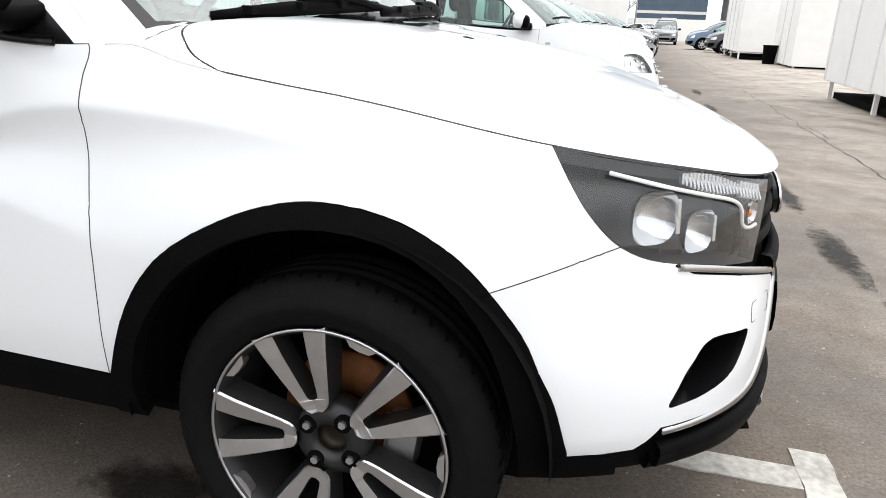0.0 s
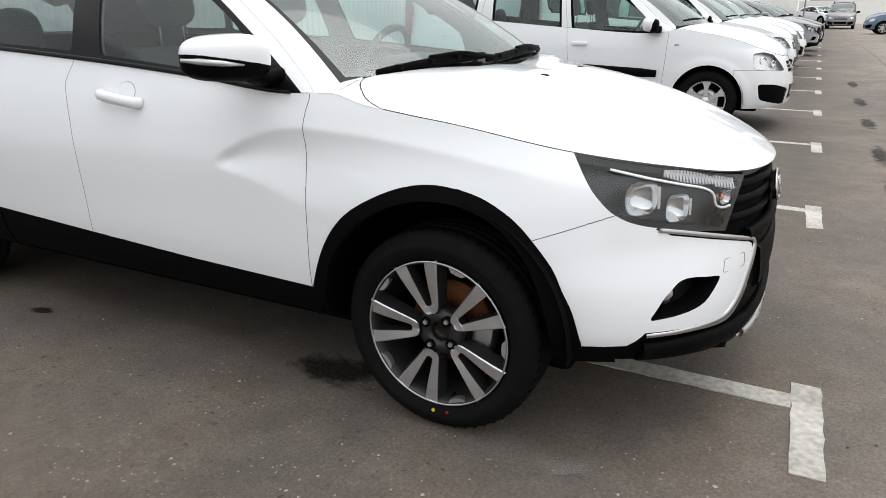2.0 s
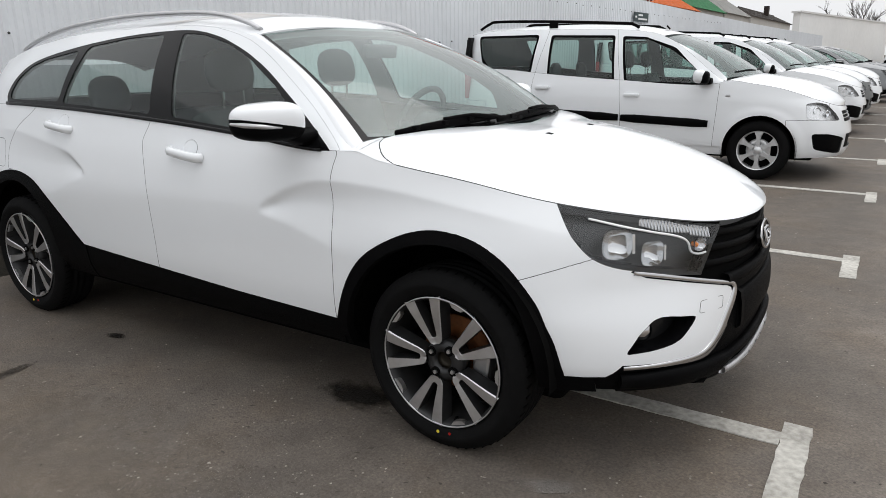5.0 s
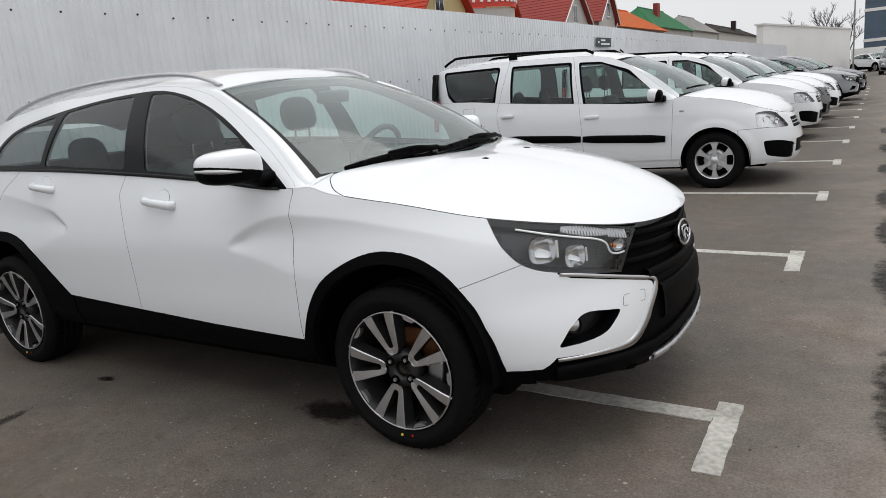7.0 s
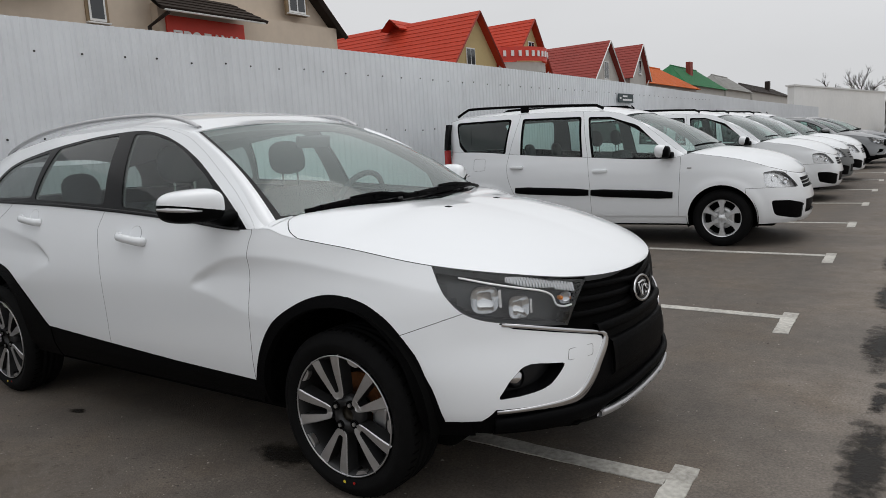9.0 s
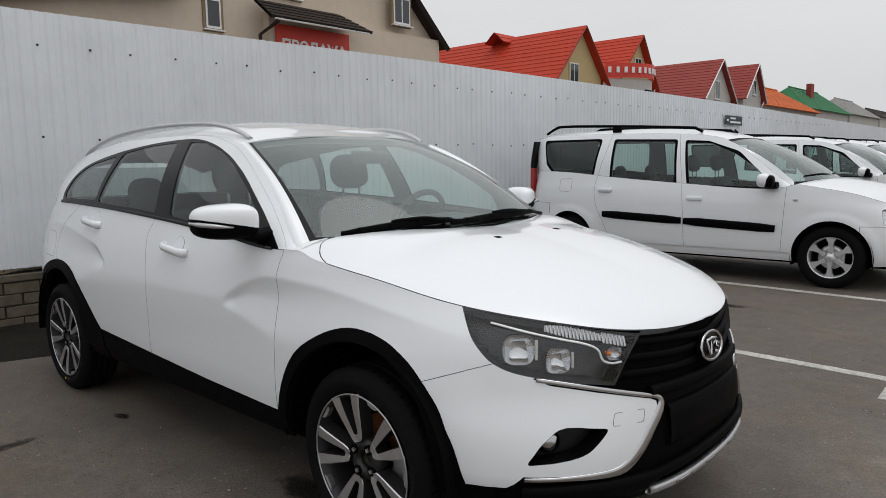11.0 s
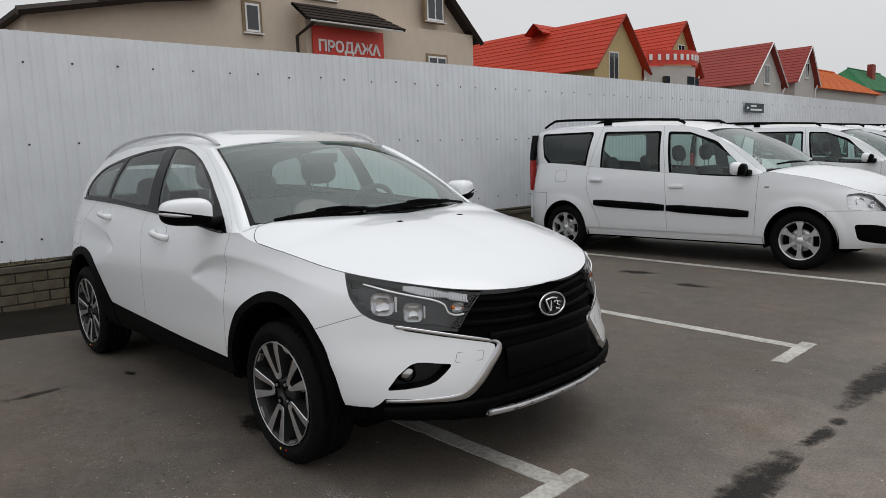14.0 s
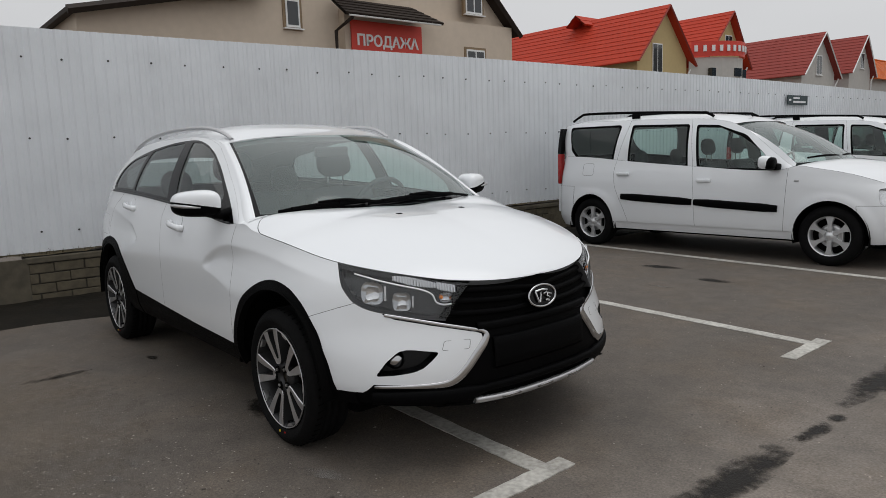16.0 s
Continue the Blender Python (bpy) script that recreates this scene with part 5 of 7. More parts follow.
        for b in (mirrored(sp), sp):
            part_keep("scuttle_panel", b, M_PLASTIC, car, "black plastic scuttle panel", skin=hskin)
    for y in (-0.2, 0.2):
        part("washer_nozzle", box((-0.014, -0.017, -0.004), (0.014, 0.017, 0.008), pose(0.076, y, 1.003, 0, 12, 0), 0.005), M_PLASTIC, car, "black washer nozzle", True)

    # upper body
    gl = Surface(v_side_glass()).mesh()
    gskin = Skin(gl)
    for line, closed in ((DLO, True), (GLASS_F, True), (GLASS_R, True), (GLASS_Q, True), (FRAME_TOP, False)):
        cut(gl, line, "side", closed)
    bmesh.ops.remove_doubles(gl, verts=gl.verts, dist=0.0012)
    sh = body_shell(gl, lambda c, n: v_sort_glass(c, n).startswith("glass"), 0.02, gskin)
    mirrored(sh, True)
    part_keep("window_lining", sh, M_TRIM, car, "grey cabin trim")
    q = panels(gl, v_sort_glass)
    gl.free()
    for key, name, mat, gap, proud, label in (("glass_front", "front_window", M_GLASS, 0, -0.004, "tinted side window"), ("glass_rear", "rear_window", M_GLASS, 0, -0.004, "tinted side window"), ("glass_quarter", "quarter_window", M_DARKGLASS, 0, -0.004, "dark quarter window"),
                                         ("pillar_trim", "pillar_trim", M_GLOSSBLACK, 0.0, -0.001, "black window pillar trim"), ("door_frame", "door_frame", M_WHITE, 0.0008, 0.0, "white door frame"), ("roof_side", "roof_side", M_WHITE, 0.0, 0.0, "")):
        b = q[key]
        if mat in (M_GLASS, M_DARKGLASS):
            outward(b, Vector((-1.3, 0, 0.7)))
            b.normal_update()
            for v in b.verts:
                v.co += gskin.normal(v.co) * proud
        else:
            sheet(b, 0.012, gap, proud, keep_mid=False, skin=gskin)
        twin = mirrored(b)
        for o in (part_keep(name, b, mat, car, label, skin=gskin), part_keep(name, twin, mat, car, label, skin=gskin)):
            if mat in (M_GLASS, M_DARKGLASS):
                o.visible_shadow = False
    both("belt_strip", lambda: sweep_band([(x, -plan_half(VESTA, x, interp(x, V_TOP)) - 0.002, interp(x, V_TOP) + 0.004) for x in (-0.5 - 2.27 * k / 50 for k in range(51))], [(0, -1, 0.15)] * 51, 0.009, 0.005), M_GLOSSBLACK, car, "black window sill strip")
    roof = mirrored(sheet(Surface(v_roof()).mesh(), 0.012, 0.001), True)
    for f in roof.faces:
        f.material_index = 0
    part_keep("roof", roof, M_WHITE, car, "white roof panel")
    lining = Surface(v_roof()).mesh()
    for v in lining.verts:
        v.co.z -= 0.035
    part_keep("headlining", mirrored(lining, True), M_LINING, car, "pale grey headlining")
    both("windscreen_pillar", lambda: sheet(Surface(v_pillar()).mesh(), 0.012, 0.0, keep_mid=False), M_WHITE, car)
    both("pillar_lining", lambda: body_shell(Surface(v_pillar()).mesh(), lambda c, n: False, 0.03), M_INNER, car)
    hood_pts = [Vector(q_) for row in v_hood() for q_ in row]
    foot_pts = [Vector(q_) for q_ in v_screen_edges()[0]]

    def hood_at(x, y):
        near = sorted((((q_.x - x) ** 2 + (q_.y - y) ** 2, q_.z) for q_ in hood_pts))[:6]
        w = [1 / (d + 1e-5) for d, _ in near]
        return Vector((x, y, sum(a_ * z for a_, (_, z) in zip(w, near)) / sum(w) + 0.002))

    def pillar_foot():
        top = [foot_pts[19] + Vector((0.002, 0, 0.002))] + [Vector(q_) for q_ in v_pillar()[0]]
        rows = []
        for i, a_ in enumerate(top):
            t = i / (len(top) - 1)
            b_ = hood_at(-0.322 - 0.02 * t, -0.70 - 0.105 * t)
            rows.append([a_.lerp(b_, k / 6) + Vector((0, 0, 0.004 * math.sin(math.pi * k / 6))) for k in range(7)])
        return Surface(rows).mesh()

    both("pillar_foot", pillar_foot, M_WHITE, car, "white panel at the pillar foot")
    scr = Surface(v_screen()).mesh()
    cut(scr, [(-0.12, 0.05), (-0.12, -0.12), (-0.21, -0.5), (-0.3, -0.64), (-0.375, -0.716), (-0.7, -0.637), (-1.015, -0.56), (-0.955, -0.3), (-0.935, 0.05)], "top")
    clear = [(-0.12, 0.05), (-0.12, -0.12), (-0.21, -0.5), (-0.3, -0.64), (-0.375, -0.716), (-0.7, -0.637), (-1.015, -0.56), (-0.955, -0.3), (-0.935, 0.05)]
    s = panels(scr, lambda c, n: "clear" if inside(clear, c.x, c.y) else "band")
    scr.free()
    o = part_keep("windscreen", mirrored(s["clear"], True), M_SCREEN, car, "clear windscreen, faintly dusty")
    o.visible_shadow = False
    part_keep("windscreen_band", mirrored(s["band"], True), M_GLOSSBLACK, car, "black band round the windscreen")
    foot, head = v_screen_edges()
    scut = strip_surface([(x + 0.10 * (1 - (abs(y) / 0.7) ** 4), y, z - 0.055) for x, y, z in foot if abs(y) < 0.66], [(x - 0.02, y, z - 0.004) for x, y, z in foot if abs(y) < 0.66], 3)
    part_keep("scuttle", mirrored(Surface(scut).mesh(), True), M_PLASTIC, car, "black plastic scuttle below the windscreen")

    def on_screen(y, v, lift=0.012):
        k = min(20, abs(y) / (0.742 + (0.572 - 0.742) * v) * 20)
        i = min(19, int(k))
        f = Vector(foot[i]).lerp(Vector(foot[i + 1]), k - i)
        h = Vector(head[i]).lerp(Vector(head[i + 1]), k - i)
        p_ = f.lerp(h, v) + Vector((0.03, 0, 0.035)) * math.sin(math.pi * v)
        p_.y = y
        return p_ + Vector((0.5, 0, 0.85)) * lift

    for y0, y1 in ((-0.655, -0.23), (-0.25, 0.35)):
        blade = [on_screen(y0 + (y1 - y0) * k / 12, 0.004 + 0.03 * math.sin(math.pi * (0.06 + 0.54 * k / 12)), 0.016) for k in range(13)]
        wp = part("wiper", tube(blade, [0.004 + 0.006 * math.sin(math.pi * (0.1 + 0.8 * k / 12)) for k in range(13)], 6, squash=1.7), M_PLASTIC, car, "black wiper", True)
        arm = [on_screen(y1 + 0.15, 0.012, 0.012), on_screen(y1 - 0.02, 0.022, 0.022), on_screen((y0 + y1) / 2 + 0.08, 0.036, 0.034), on_screen((y0 + y1) / 2 - 0.04, 0.038, 0.028)]
        part("wiper_arm", tube(catmull([tuple(a) for a in arm], 4), 0.008, 6), M_PLASTIC, wp, "", True)
        for k in (2, 5, 8, 11):
            part("wiper_clip", box((-0.012, -0.02, -0.004), (0.012, 0.02, 0.012), Matrix.Translation(blade[k]), 0.003), M_PLASTIC, wp)

    # tail
    col = v_side_glass()[-1]
    tail = strip_surface([(x, y, z) for x, y, z in col], [(x - 0.12, 0, z) for x, y, z in col], 10, lambda u, v: (-0.05 * math.sin(math.pi * v / 2), 0, 0))
    part_keep("rear_screen", mirrored(Surface(tail).mesh(), True), M_DARKGLASS, car, "dark rear window").visible_shadow = False
    both("tail_light", lambda: sheet(Surface([[(-3.2 - 0.05 * i, -plan_half(VESTA, -3.2 - 0.05 * i, 0.9 + 0.05 * k) - 0.004, 0.9 + 0.05 * k) for k in range(5)] for i in range(5)]).mesh(), 0.01, keep_mid=False), M_REDLENS, car, "red tail light")

    # roof rails
    def rail():
        pts = catmull([(-1.05, -0.545, 1.40), (-1.12, -0.55, 1.43), (-1.24, -0.56, 1.462), (-1.45, -0.565, 1.482), (-1.9, -0.567, 1.487), (-2.35, -0.56, 1.465), (-2.65, -0.55, 1.428), (-2.85, -0.54, 1.39), (-2.95, -0.535, 1.36)], 4)
        r = [0.011 + 0.006 * math.sin(math.pi * i / (len(pts) - 1)) for i in range(len(pts))]
        return tube([(x, y, lift(z)) for x, y, z in pts], r, 10, squash=0.75)

    both("roof_rail", rail, M_SATIN, car, "satin silver roof rail")

    # mirrors
    def shape(z_cut, upper):
        b = bmesh.new()
        bmesh.ops.create_uvsphere(b, u_segments=32, v_segments=20, radius=1.0)
        for v in b.verts:
            c = v.co
            n = 3.2
            k = (abs(c.x) ** n + abs(c.y) ** n + abs(c.z) ** n) ** (1 / n)
            c /= k
            c.x = -0.645 + c.x * (0.085 - 0.02 * c.y * -1) + 0.03 * c.y
            zz = c.z
            c.z = 1.087 + zz * (0.066 + 0.006 * c.y)
            c.y = -0.935 + c.y * 0.105
        g = bmesh.ops.bisect_plane(b, geom=b.verts[:] + b.edges[:] + b.faces[:], plane_co=(0, -0.935, z_cut), plane_no=(0, 0.2, 1.0), clear_inner=upper, clear_outer=not upper)
        return b

    both("mirror_cap", lambda: shape(1.08, True), M_WHITE, car, "white door mirror cap")
    both("mirror_base", lambda: shape(1.081, False), M_PLASTIC, car, "black mirror underside")
    both("mirror_indicator", lambda: tube([(-0.70, -1.036, 1.085), (-0.63, -1.037, 1.083), (-0.58, -1.005, 1.078), (-0.56, -0.94, 1.07)], [0.006, 0.009, 0.008, 0.003], 8), M_SATIN, car, "clear indicator strip")
    both("mirror_arm", lambda: tube([(-0.60, -0.9, 1.04), (-0.59, -0.84, 1.025), (-0.58, -0.78, 1.03)], [0.03, 0.035, 0.045], 10, squash=0.7), M_PLASTIC, car)

    # door handles
    for x, z in ((-1.225, 0.935), (-2.19, 1.008)):
        y = v_half(x, z)

        def grip():
            return tube(catmull([(x + 0.097, -y - 0.004, z - 0.012), (x + 0.085, -y - 0.026, z - 0.01), (x, -y - 0.032, z), (x - 0.075, -y - 0.026, z + 0.008), (x - 0.095, -y - 0.002, z + 0.01)], 4), 0.0145, 8, squash=1.35)

        both("door_handle", grip, M_WHITE, car, "white door handle")
        both("handle_bowl", lambda: sheet(Surface([[(x + 0.02 + 0.045 * math.cos(a) * r, -plan_half(VESTA, x, z + 0.02 + 0.035 * math.sin(a) * r) - 0.0015 + 0.012 * (1 - r * r), z + 0.02 + 0.035 * math.sin(a) * r) for r in (0.02, 0.4, 0.75, 1.0)] for a in (2 * math.pi * k / 20 for k in range(21))]).mesh(), 0.004, keep_mid=False), M_WHITE, car)

    # wheels with their wells
    for x in (0.0, -2.635):
        for side in (-1, 1):
            w = double_spoke_wheel("wheel", pose(x, side * 0.757, 0.314, 0, 0, 0 if side < 0 else 180))
            w.parent = car
            well = spin([(0.40, 0.0), (0.40, 0.36), (0.05, 0.36)], 40)
            bmesh.ops.bisect_plane(well, geom=well.verts[:] + well.edges[:] + well.faces[:], plane_co=(0, 0, -0.03), plane_no=(0, 0, 1), clear_inner=True)
            bmesh.ops.transform(well, matrix=pose(x, side * 0.865, 0.335, 0, 0, 0 if side < 0 else 180), verts=well.verts)
            part_keep("wheel_well", well, M_INNER, car)
    part("underbody", box((-3.35, -0.68, 0.19), (0.36, 0.68, 0.3), None, 0.03), M_INNER, car, "dark underbody")
    # unseen plate, added so that the space below the bumper turns black
    shield = prism([(0.76, 0.29), (0.7, 0.272), (0.34, 0.19), (0.34, 0.21), (0.7, 0.3)], 1.0, Matrix.Translation((0, -0.5, 0)))
    part("splash_shield", shield, M_INNER, car, "black splash shield under the nose")
    interior(car, -0.45, -1.25, 1.4, -2.15)
    part("rear_view_mirror", box((-0.02, -0.11, -0.03), (0.015, 0.11, 0.03), pose(-0.87, 0.0, 1.325, 0, 10, 0), 0.012), M_DASH, car, "interior mirror", True)
    return car


vesta = estate_car()


# ---- the boxy estate cars of the row ----
L_WIDE = [(0.2, 0.80), (0.3, 0.842), (0.4, 0.862), (0.6, 0.872), (0.8, 0.865), (0.95, 0.845), (1.06, 0.82), (1.2, 0.79)]
L_NOSE = [(0.2, 0.74), (0.3, 0.80), (0.45, 0.815), (0.58, 0.79), (0.72, 0.735), (0.85, 0.63)]
L_TOP = [(-3.8, 1.19), (-3.1, 1.17), (-2.4, 1.105), (-1.5, 1.035), (-0.65, 0.985), (-0.45, 1.0), (-0.35, 1.03), (-0.1, 0.995), (0.2, 0.945), (0.45, 0.875), (0.6, 0.815), (0.72, 0.755), (0.82, 0.72)]
L_EDGE_Z = [(-3.7, 1.53), (-3.5, 1.6), (-3.2, 1.63), (-2.2, 1.615), (-1.5, 1.585), (-1.2, 1.542), (-1.0, 1.465), (-0.8, 1.33), (-0.6, 1.168), (-0.42, 1.04), (-0.36, 1.015)]
L_EDGE_Y = [(-3.7, 0.6), (-3.4, 0.64), (-2.5, 0.66), (-1.3, 0.66), (-1.0, 0.68), (-0.7, 0.73), (-0.42, 0.795), (-0.36, 0.815)]
L_ROOF_MID = [(-3.75, 1.59), (-3.4, 1.672), (-2.4, 1.69), (-1.6, 1.655), (-1.25, 1.6), (-1.0, 1.525)]
L_HOOD_MID = [(-0.3, 1.09), (-0.1, 1.075), (0.2, 1.03), (0.45, 0.965), (0.62, 0.885), (0.73, 0.785), (0.8, 0.725)]
LARGUS = {
    "half": lambda x, z: interp(z, L_WIDE) - 0.02 * smooth(-0.3, 0.2, x) * smooth(0.75, 0.95, z),
    "press": lambda x, z: -0.012 * smooth(0.46, 0.40, math.hypot(x, z - 0.31)) - 0.012 * smooth(0.46, 0.40, math.hypot(x + 2.95, z - 0.31)),
    "nose": lambda z: (interp(z, L_NOSE), 2.5),
    "tail": lambda z: (interp(z, [(0.2, -3.6), (0.4, -3.68), (0.8, -3.66), (1.2, -3.62)]), 4.0),
    "nose_x": 0.0,
    "tail_x": -3.0,
    "top": lambda x: interp(x, L_TOP),
    "bottom": lambda x: 0.24,
}
L_OPEN_F = [(0.355 * math.cos(a), 0.31 + 0.365 * math.sin(a)) for a in (math.pi * k / 20 for k in range(21))] + [(-0.355, 0.1), (0.355, 0.1)]
L_OPEN_R = [(-2.95 + 0.34 * math.cos(a), 0.31 + 0.37 * math.sin(a)) for a in (math.pi * k / 20 for k in range(21))] + [(-3.29, 0.1), (-2.61, 0.1)]
L_SEAM_F = [(-0.44, 1.3), (-0.43, 0.98), (-0.44, 0.7), (-0.46, 0.34), (-0.46, 0.2)]
L_SEAM_M = [(-1.66, 1.8), (-1.6, 1.5), (-1.53, 1.1), (-1.49, 0.7), (-1.475, 0.34), (-1.475, 0.2)]
L_SEAM_R = catmull([(-2.44, 1.75), (-2.48, 1.5), (-2.56, 1.2), (-2.61, 0.97), (-2.57, 0.75), (-2.46, 0.52), (-2.4, 0.36), (-2.38, 0.2)], 3)
L_GLASS_F = rounded([(-1.52, 1.492), (-1.25, 1.475), (-0.975, 1.355), (-0.74, 1.195), (-0.66, 1.1), (-0.64, 1.0), (-1.44, 1.025)], 0.03, 3)
L_GLASS_R = rounded([(-2.395, 1.53), (-1.66, 1.503), (-1.61, 1.048), (-2.4, 1.1)], 0.03, 3)
L_GLASS_Q = rounded([(-3.4, 1.545), (-2.6, 1.54), (-2.67, 1.122), (-2.85, 1.115), (-3.19, 1.16), (-3.33, 1.3)], 0.05, 3)
L_LAMP = rounded([(0.405, 0.792), (0.43, 0.645), (0.6, 0.622), (0.71, 0.618), (0.665, 0.69), (0.585, 0.78), (0.5, 0.805)], 0.02, 3)
L_FOG = rounded([(0.485, 0.492), (0.515, 0.335), (0.72, 0.275), (0.775, 0.3), (0.76, 0.44), (0.64, 0.485)], 0.035, 3)

L_FUEL = rounded([(-3.1, 1.08), (-2.93, 1.08), (-2.93, 0.925), (-3.1, 0.925)], 0.03, 3)


def grow(poly, d):
    cx, cz = sum(p[0] for p in poly) / len(poly), sum(p[1] for p in poly) / len(poly)
    return [(x + d * (1 if x > cx else -1), z + d * (1 if z > cz else -1)) for x, z in poly]


def l_sort(c, n):
    x, z, a = c.x, c.z, -c.y
    if inside(L_OPEN_F, x, z) or inside(L_OPEN_R, x, z):
        return ""
    if x > 0.4 and a > 0.38 and inside(L_LAMP, x, z):
        return "lamp"
    if x > 0.45 and a > 0.42 and inside(L_FOG, x, z):
        return "fog"
    if a < 0.36 and x > 0.6 and 0.6 < z < 0.705:
        return "grille"
    if a < 0.36 and x > 0.6 and 0.33 < z < 0.47:
        return "intake"
    if z < 0.335 and -2.6 < x < -0.3:
        return "sill"
    if x > 0.25 and z < 0.63 or x > 0.6:
        return "bumper"
    if x > along(L_SEAM_F, z):
        return "wing"
    if x > along(L_SEAM_M, z):
        return "door_front"
    if x > along(L_SEAM_R, z):
        return "door_rear"
    if inside(L_FUEL, x, z):
        return "fuel_flap"
    if z < 0.78 and x < -3.22:
        return "rear_bumper"
    return "rear_quarter"


def l_sort_glass(c, n):
    x, z = c.x, c.z
    for key, poly in (("front", L_GLASS_F), ("rear", L_GLASS_R), ("quarter", L_GLASS_Q)):
        if inside(poly, x, z):
            return "glass_" + key
    for key, poly in (("front", L_GLASS_F), ("rear", L_GLASS_R), ("quarter", L_GLASS_Q)):
        if inside(grow(poly, 0.025), x, z):
            return "seal_" + key
    if x > along(L_SEAM_M, z) and x < -0.3:
        return "frame_front"
    if x > along(L_SEAM_R, z):
        return "frame_rear"
    return "side_rear"


M_LAMPBACK = material("bright_multi_reflector", (0.82, 0.83, 0.84), rough=0.22, metal=0.7, vary=0.25, scale=45, bump=0.6, bump_scale=60)


def boxy_estate(label, paint, wheels=True):
    mid = Vector((-1.4, 0, 0.8))
    car = thing("estate_van", label, "car", "row of parked white cars")
    bm = Surface(lower_surface(LARGUS, 0.05, 40)).mesh()
    skin = Skin(bm, mid)
    for line, plane, closed in ((L_OPEN_F, "side", True), (L_OPEN_R, "side", True), (L_SEAM_F, "side", False), (L_SEAM_M, "side", False), (L_SEAM_R, "side", False), (L_LAMP, "side", True), (L_FOG, "side", True), (L_FUEL, "side", True),
                                ([(-2.6, 0.335), (-0.3, 0.335)], "side", False), ([(0.25, 0.63), (0.62, 0.63)], "side", False), ([(0.6, 0.6), (0.6, 0.9)], "side", False), ([(-3.8, 0.78), (-3.2, 0.78)], "side", False)):
        cut(bm, line, plane, closed)
    for line in ([(-0.36, 0.6), (0, 0.6)], [(-0.36, 0.705), (0, 0.705)], [(-0.36, 0.6), (-0.36, 0.705)], [(-0.36, 0.33), (0, 0.33)], [(-0.36, 0.47), (0, 0.47)], [(-0.36, 0.33), (-0.36, 0.47)]):
        cut(bm, line, "front", False)
    bmesh.ops.remove_doubles(bm, verts=bm.verts, dist=0.0015)
    shell = body_shell(bm, lambda c, n: l_sort(c, n) in ("", "lamp"), 0.025, skin)
    part_keep("inner_shell", mirrored(shell, True), M_INNER, car)
    p = panels(bm, l_sort)
    bm.free()
    for key, name, mat, off, lab in (("wing", "front_wing", paint, 0, ""), ("door_front", "front_door", paint, 0, ""), ("door_rear", "rear_door", paint, 0, ""), ("rear_quarter", "rear_wing", paint, 0, ""), ("rear_bumper", "rear_bumper", paint, 0.004, ""), ("fuel_flap", "fuel_flap", paint, 0, "painted fuel flap"),
                                ("sill", "sill", paint, -0.012, ""), ("fog", "fog_grille", M_PLASTIC, -0.012, "black fog lamp surround")):
        if key not in p:
            continue
        b = sheet(p[key], 0.012, 0.0016 if mat is paint else 0.0, off, mid, False, skin)
        twin = mirrored(b)
        part_keep(name, b, mat, car, lab, skin=skin), part_keep(name, twin, mat, car, lab, skin=skin)
    for key, name, mat, off, lab in (("bumper", "front_bumper", paint, 0.0, "painted front bumper"), ("grille", "grille", M_PLASTIC, -0.02, "black grille"), ("intake", "air_intake", M_PLASTIC, -0.02, "black air intake")):
        if key in p:
            part_keep(name, mirrored(sheet(p[key], 0.012, 0.002, off, mid, True, skin), True), mat, car, lab, skin=skin)
    for z in (0.635, 0.67):
        part_keep("grille_bar", nose_band(LARGUS, [(0.35 * (i / 8 - 1), z) for i in range(17)], 0.006, 0.01, -0.012), M_SATIN, car, "thin grille bar")
    lamp = p["lamp"]
    outward(lamp, mid)
    rim = [e for e in lamp.edges if len(e.link_faces) == 1]
    back = lamp.copy()
    for v in back.verts:
        v.co += skin.normal(v.co) * -0.035
    wall = bmesh.new()
    for e in rim:
        q = [v.co.copy() for v in e.verts]
        q += [c_ - skin.normal(c_) * 0.036 for c_ in q[::-1]]
        wall.faces.new([wall.verts.new(c_) for c_ in q])
    for s_, b, c_, w_ in ((-1, back, lamp, wall), (1, mirrored(back), mirrored(lamp), mirrored(wall))):
        h = part_keep("headlight", b, M_LAMPBACK, car, "headlight with bright reflector", False)
        part_keep("lamp_housing", w_, M_BEZEL, h, "dark lamp edge", False)
        part_keep("lamp_cover", c_, M_LENS, h, "clear lamp cover", skin=skin).visible_shadow = False
        for lx, ly, lz, r in ((0.505, 0.668, 0.715, 0.042), (0.6, 0.6, 0.69, 0.034)):
            bowl = spin([(0.001, 0.026), (r * 0.5, 0.02), (r * 0.85, 0.007), (r, -0.004), (r * 1.06, 0.0)], 16)
            part("lamp_bowl", bowl, M_REFLECTOR, h).matrix_basis = pose(lx, s_ * ly, lz, 0, 0, 50 if s_ < 0 else 130)
    # upper body
    xs = [-0.362 - 3.3 * k / 90 for k in range(91)]
    lower = [(x, -plan_half(LARGUS, x, interp(x, L_TOP)), interp(x, L_TOP)) for x in xs]
    upper = [(x, -min(interp(x, L_EDGE_Y), plan_half(LARGUS, x, 1.19)), interp(x, L_EDGE_Z)) for x in xs]
    gl = Surface(strip_surface(lower, upper, 14, lambda u, v: (0, -0.03 * math.sin(math.pi * v) * min(1, u * 4), 0))).mesh()
    gskin = Skin(gl, mid)
    for poly in (L_GLASS_F, L_GLASS_R, L_GLASS_Q):
        cut(gl, poly, "side")
        cut(gl, grow(poly, 0.025), "side")
    for line in (L_SEAM_M, L_SEAM_R):
        cut(gl, line, "side", False)
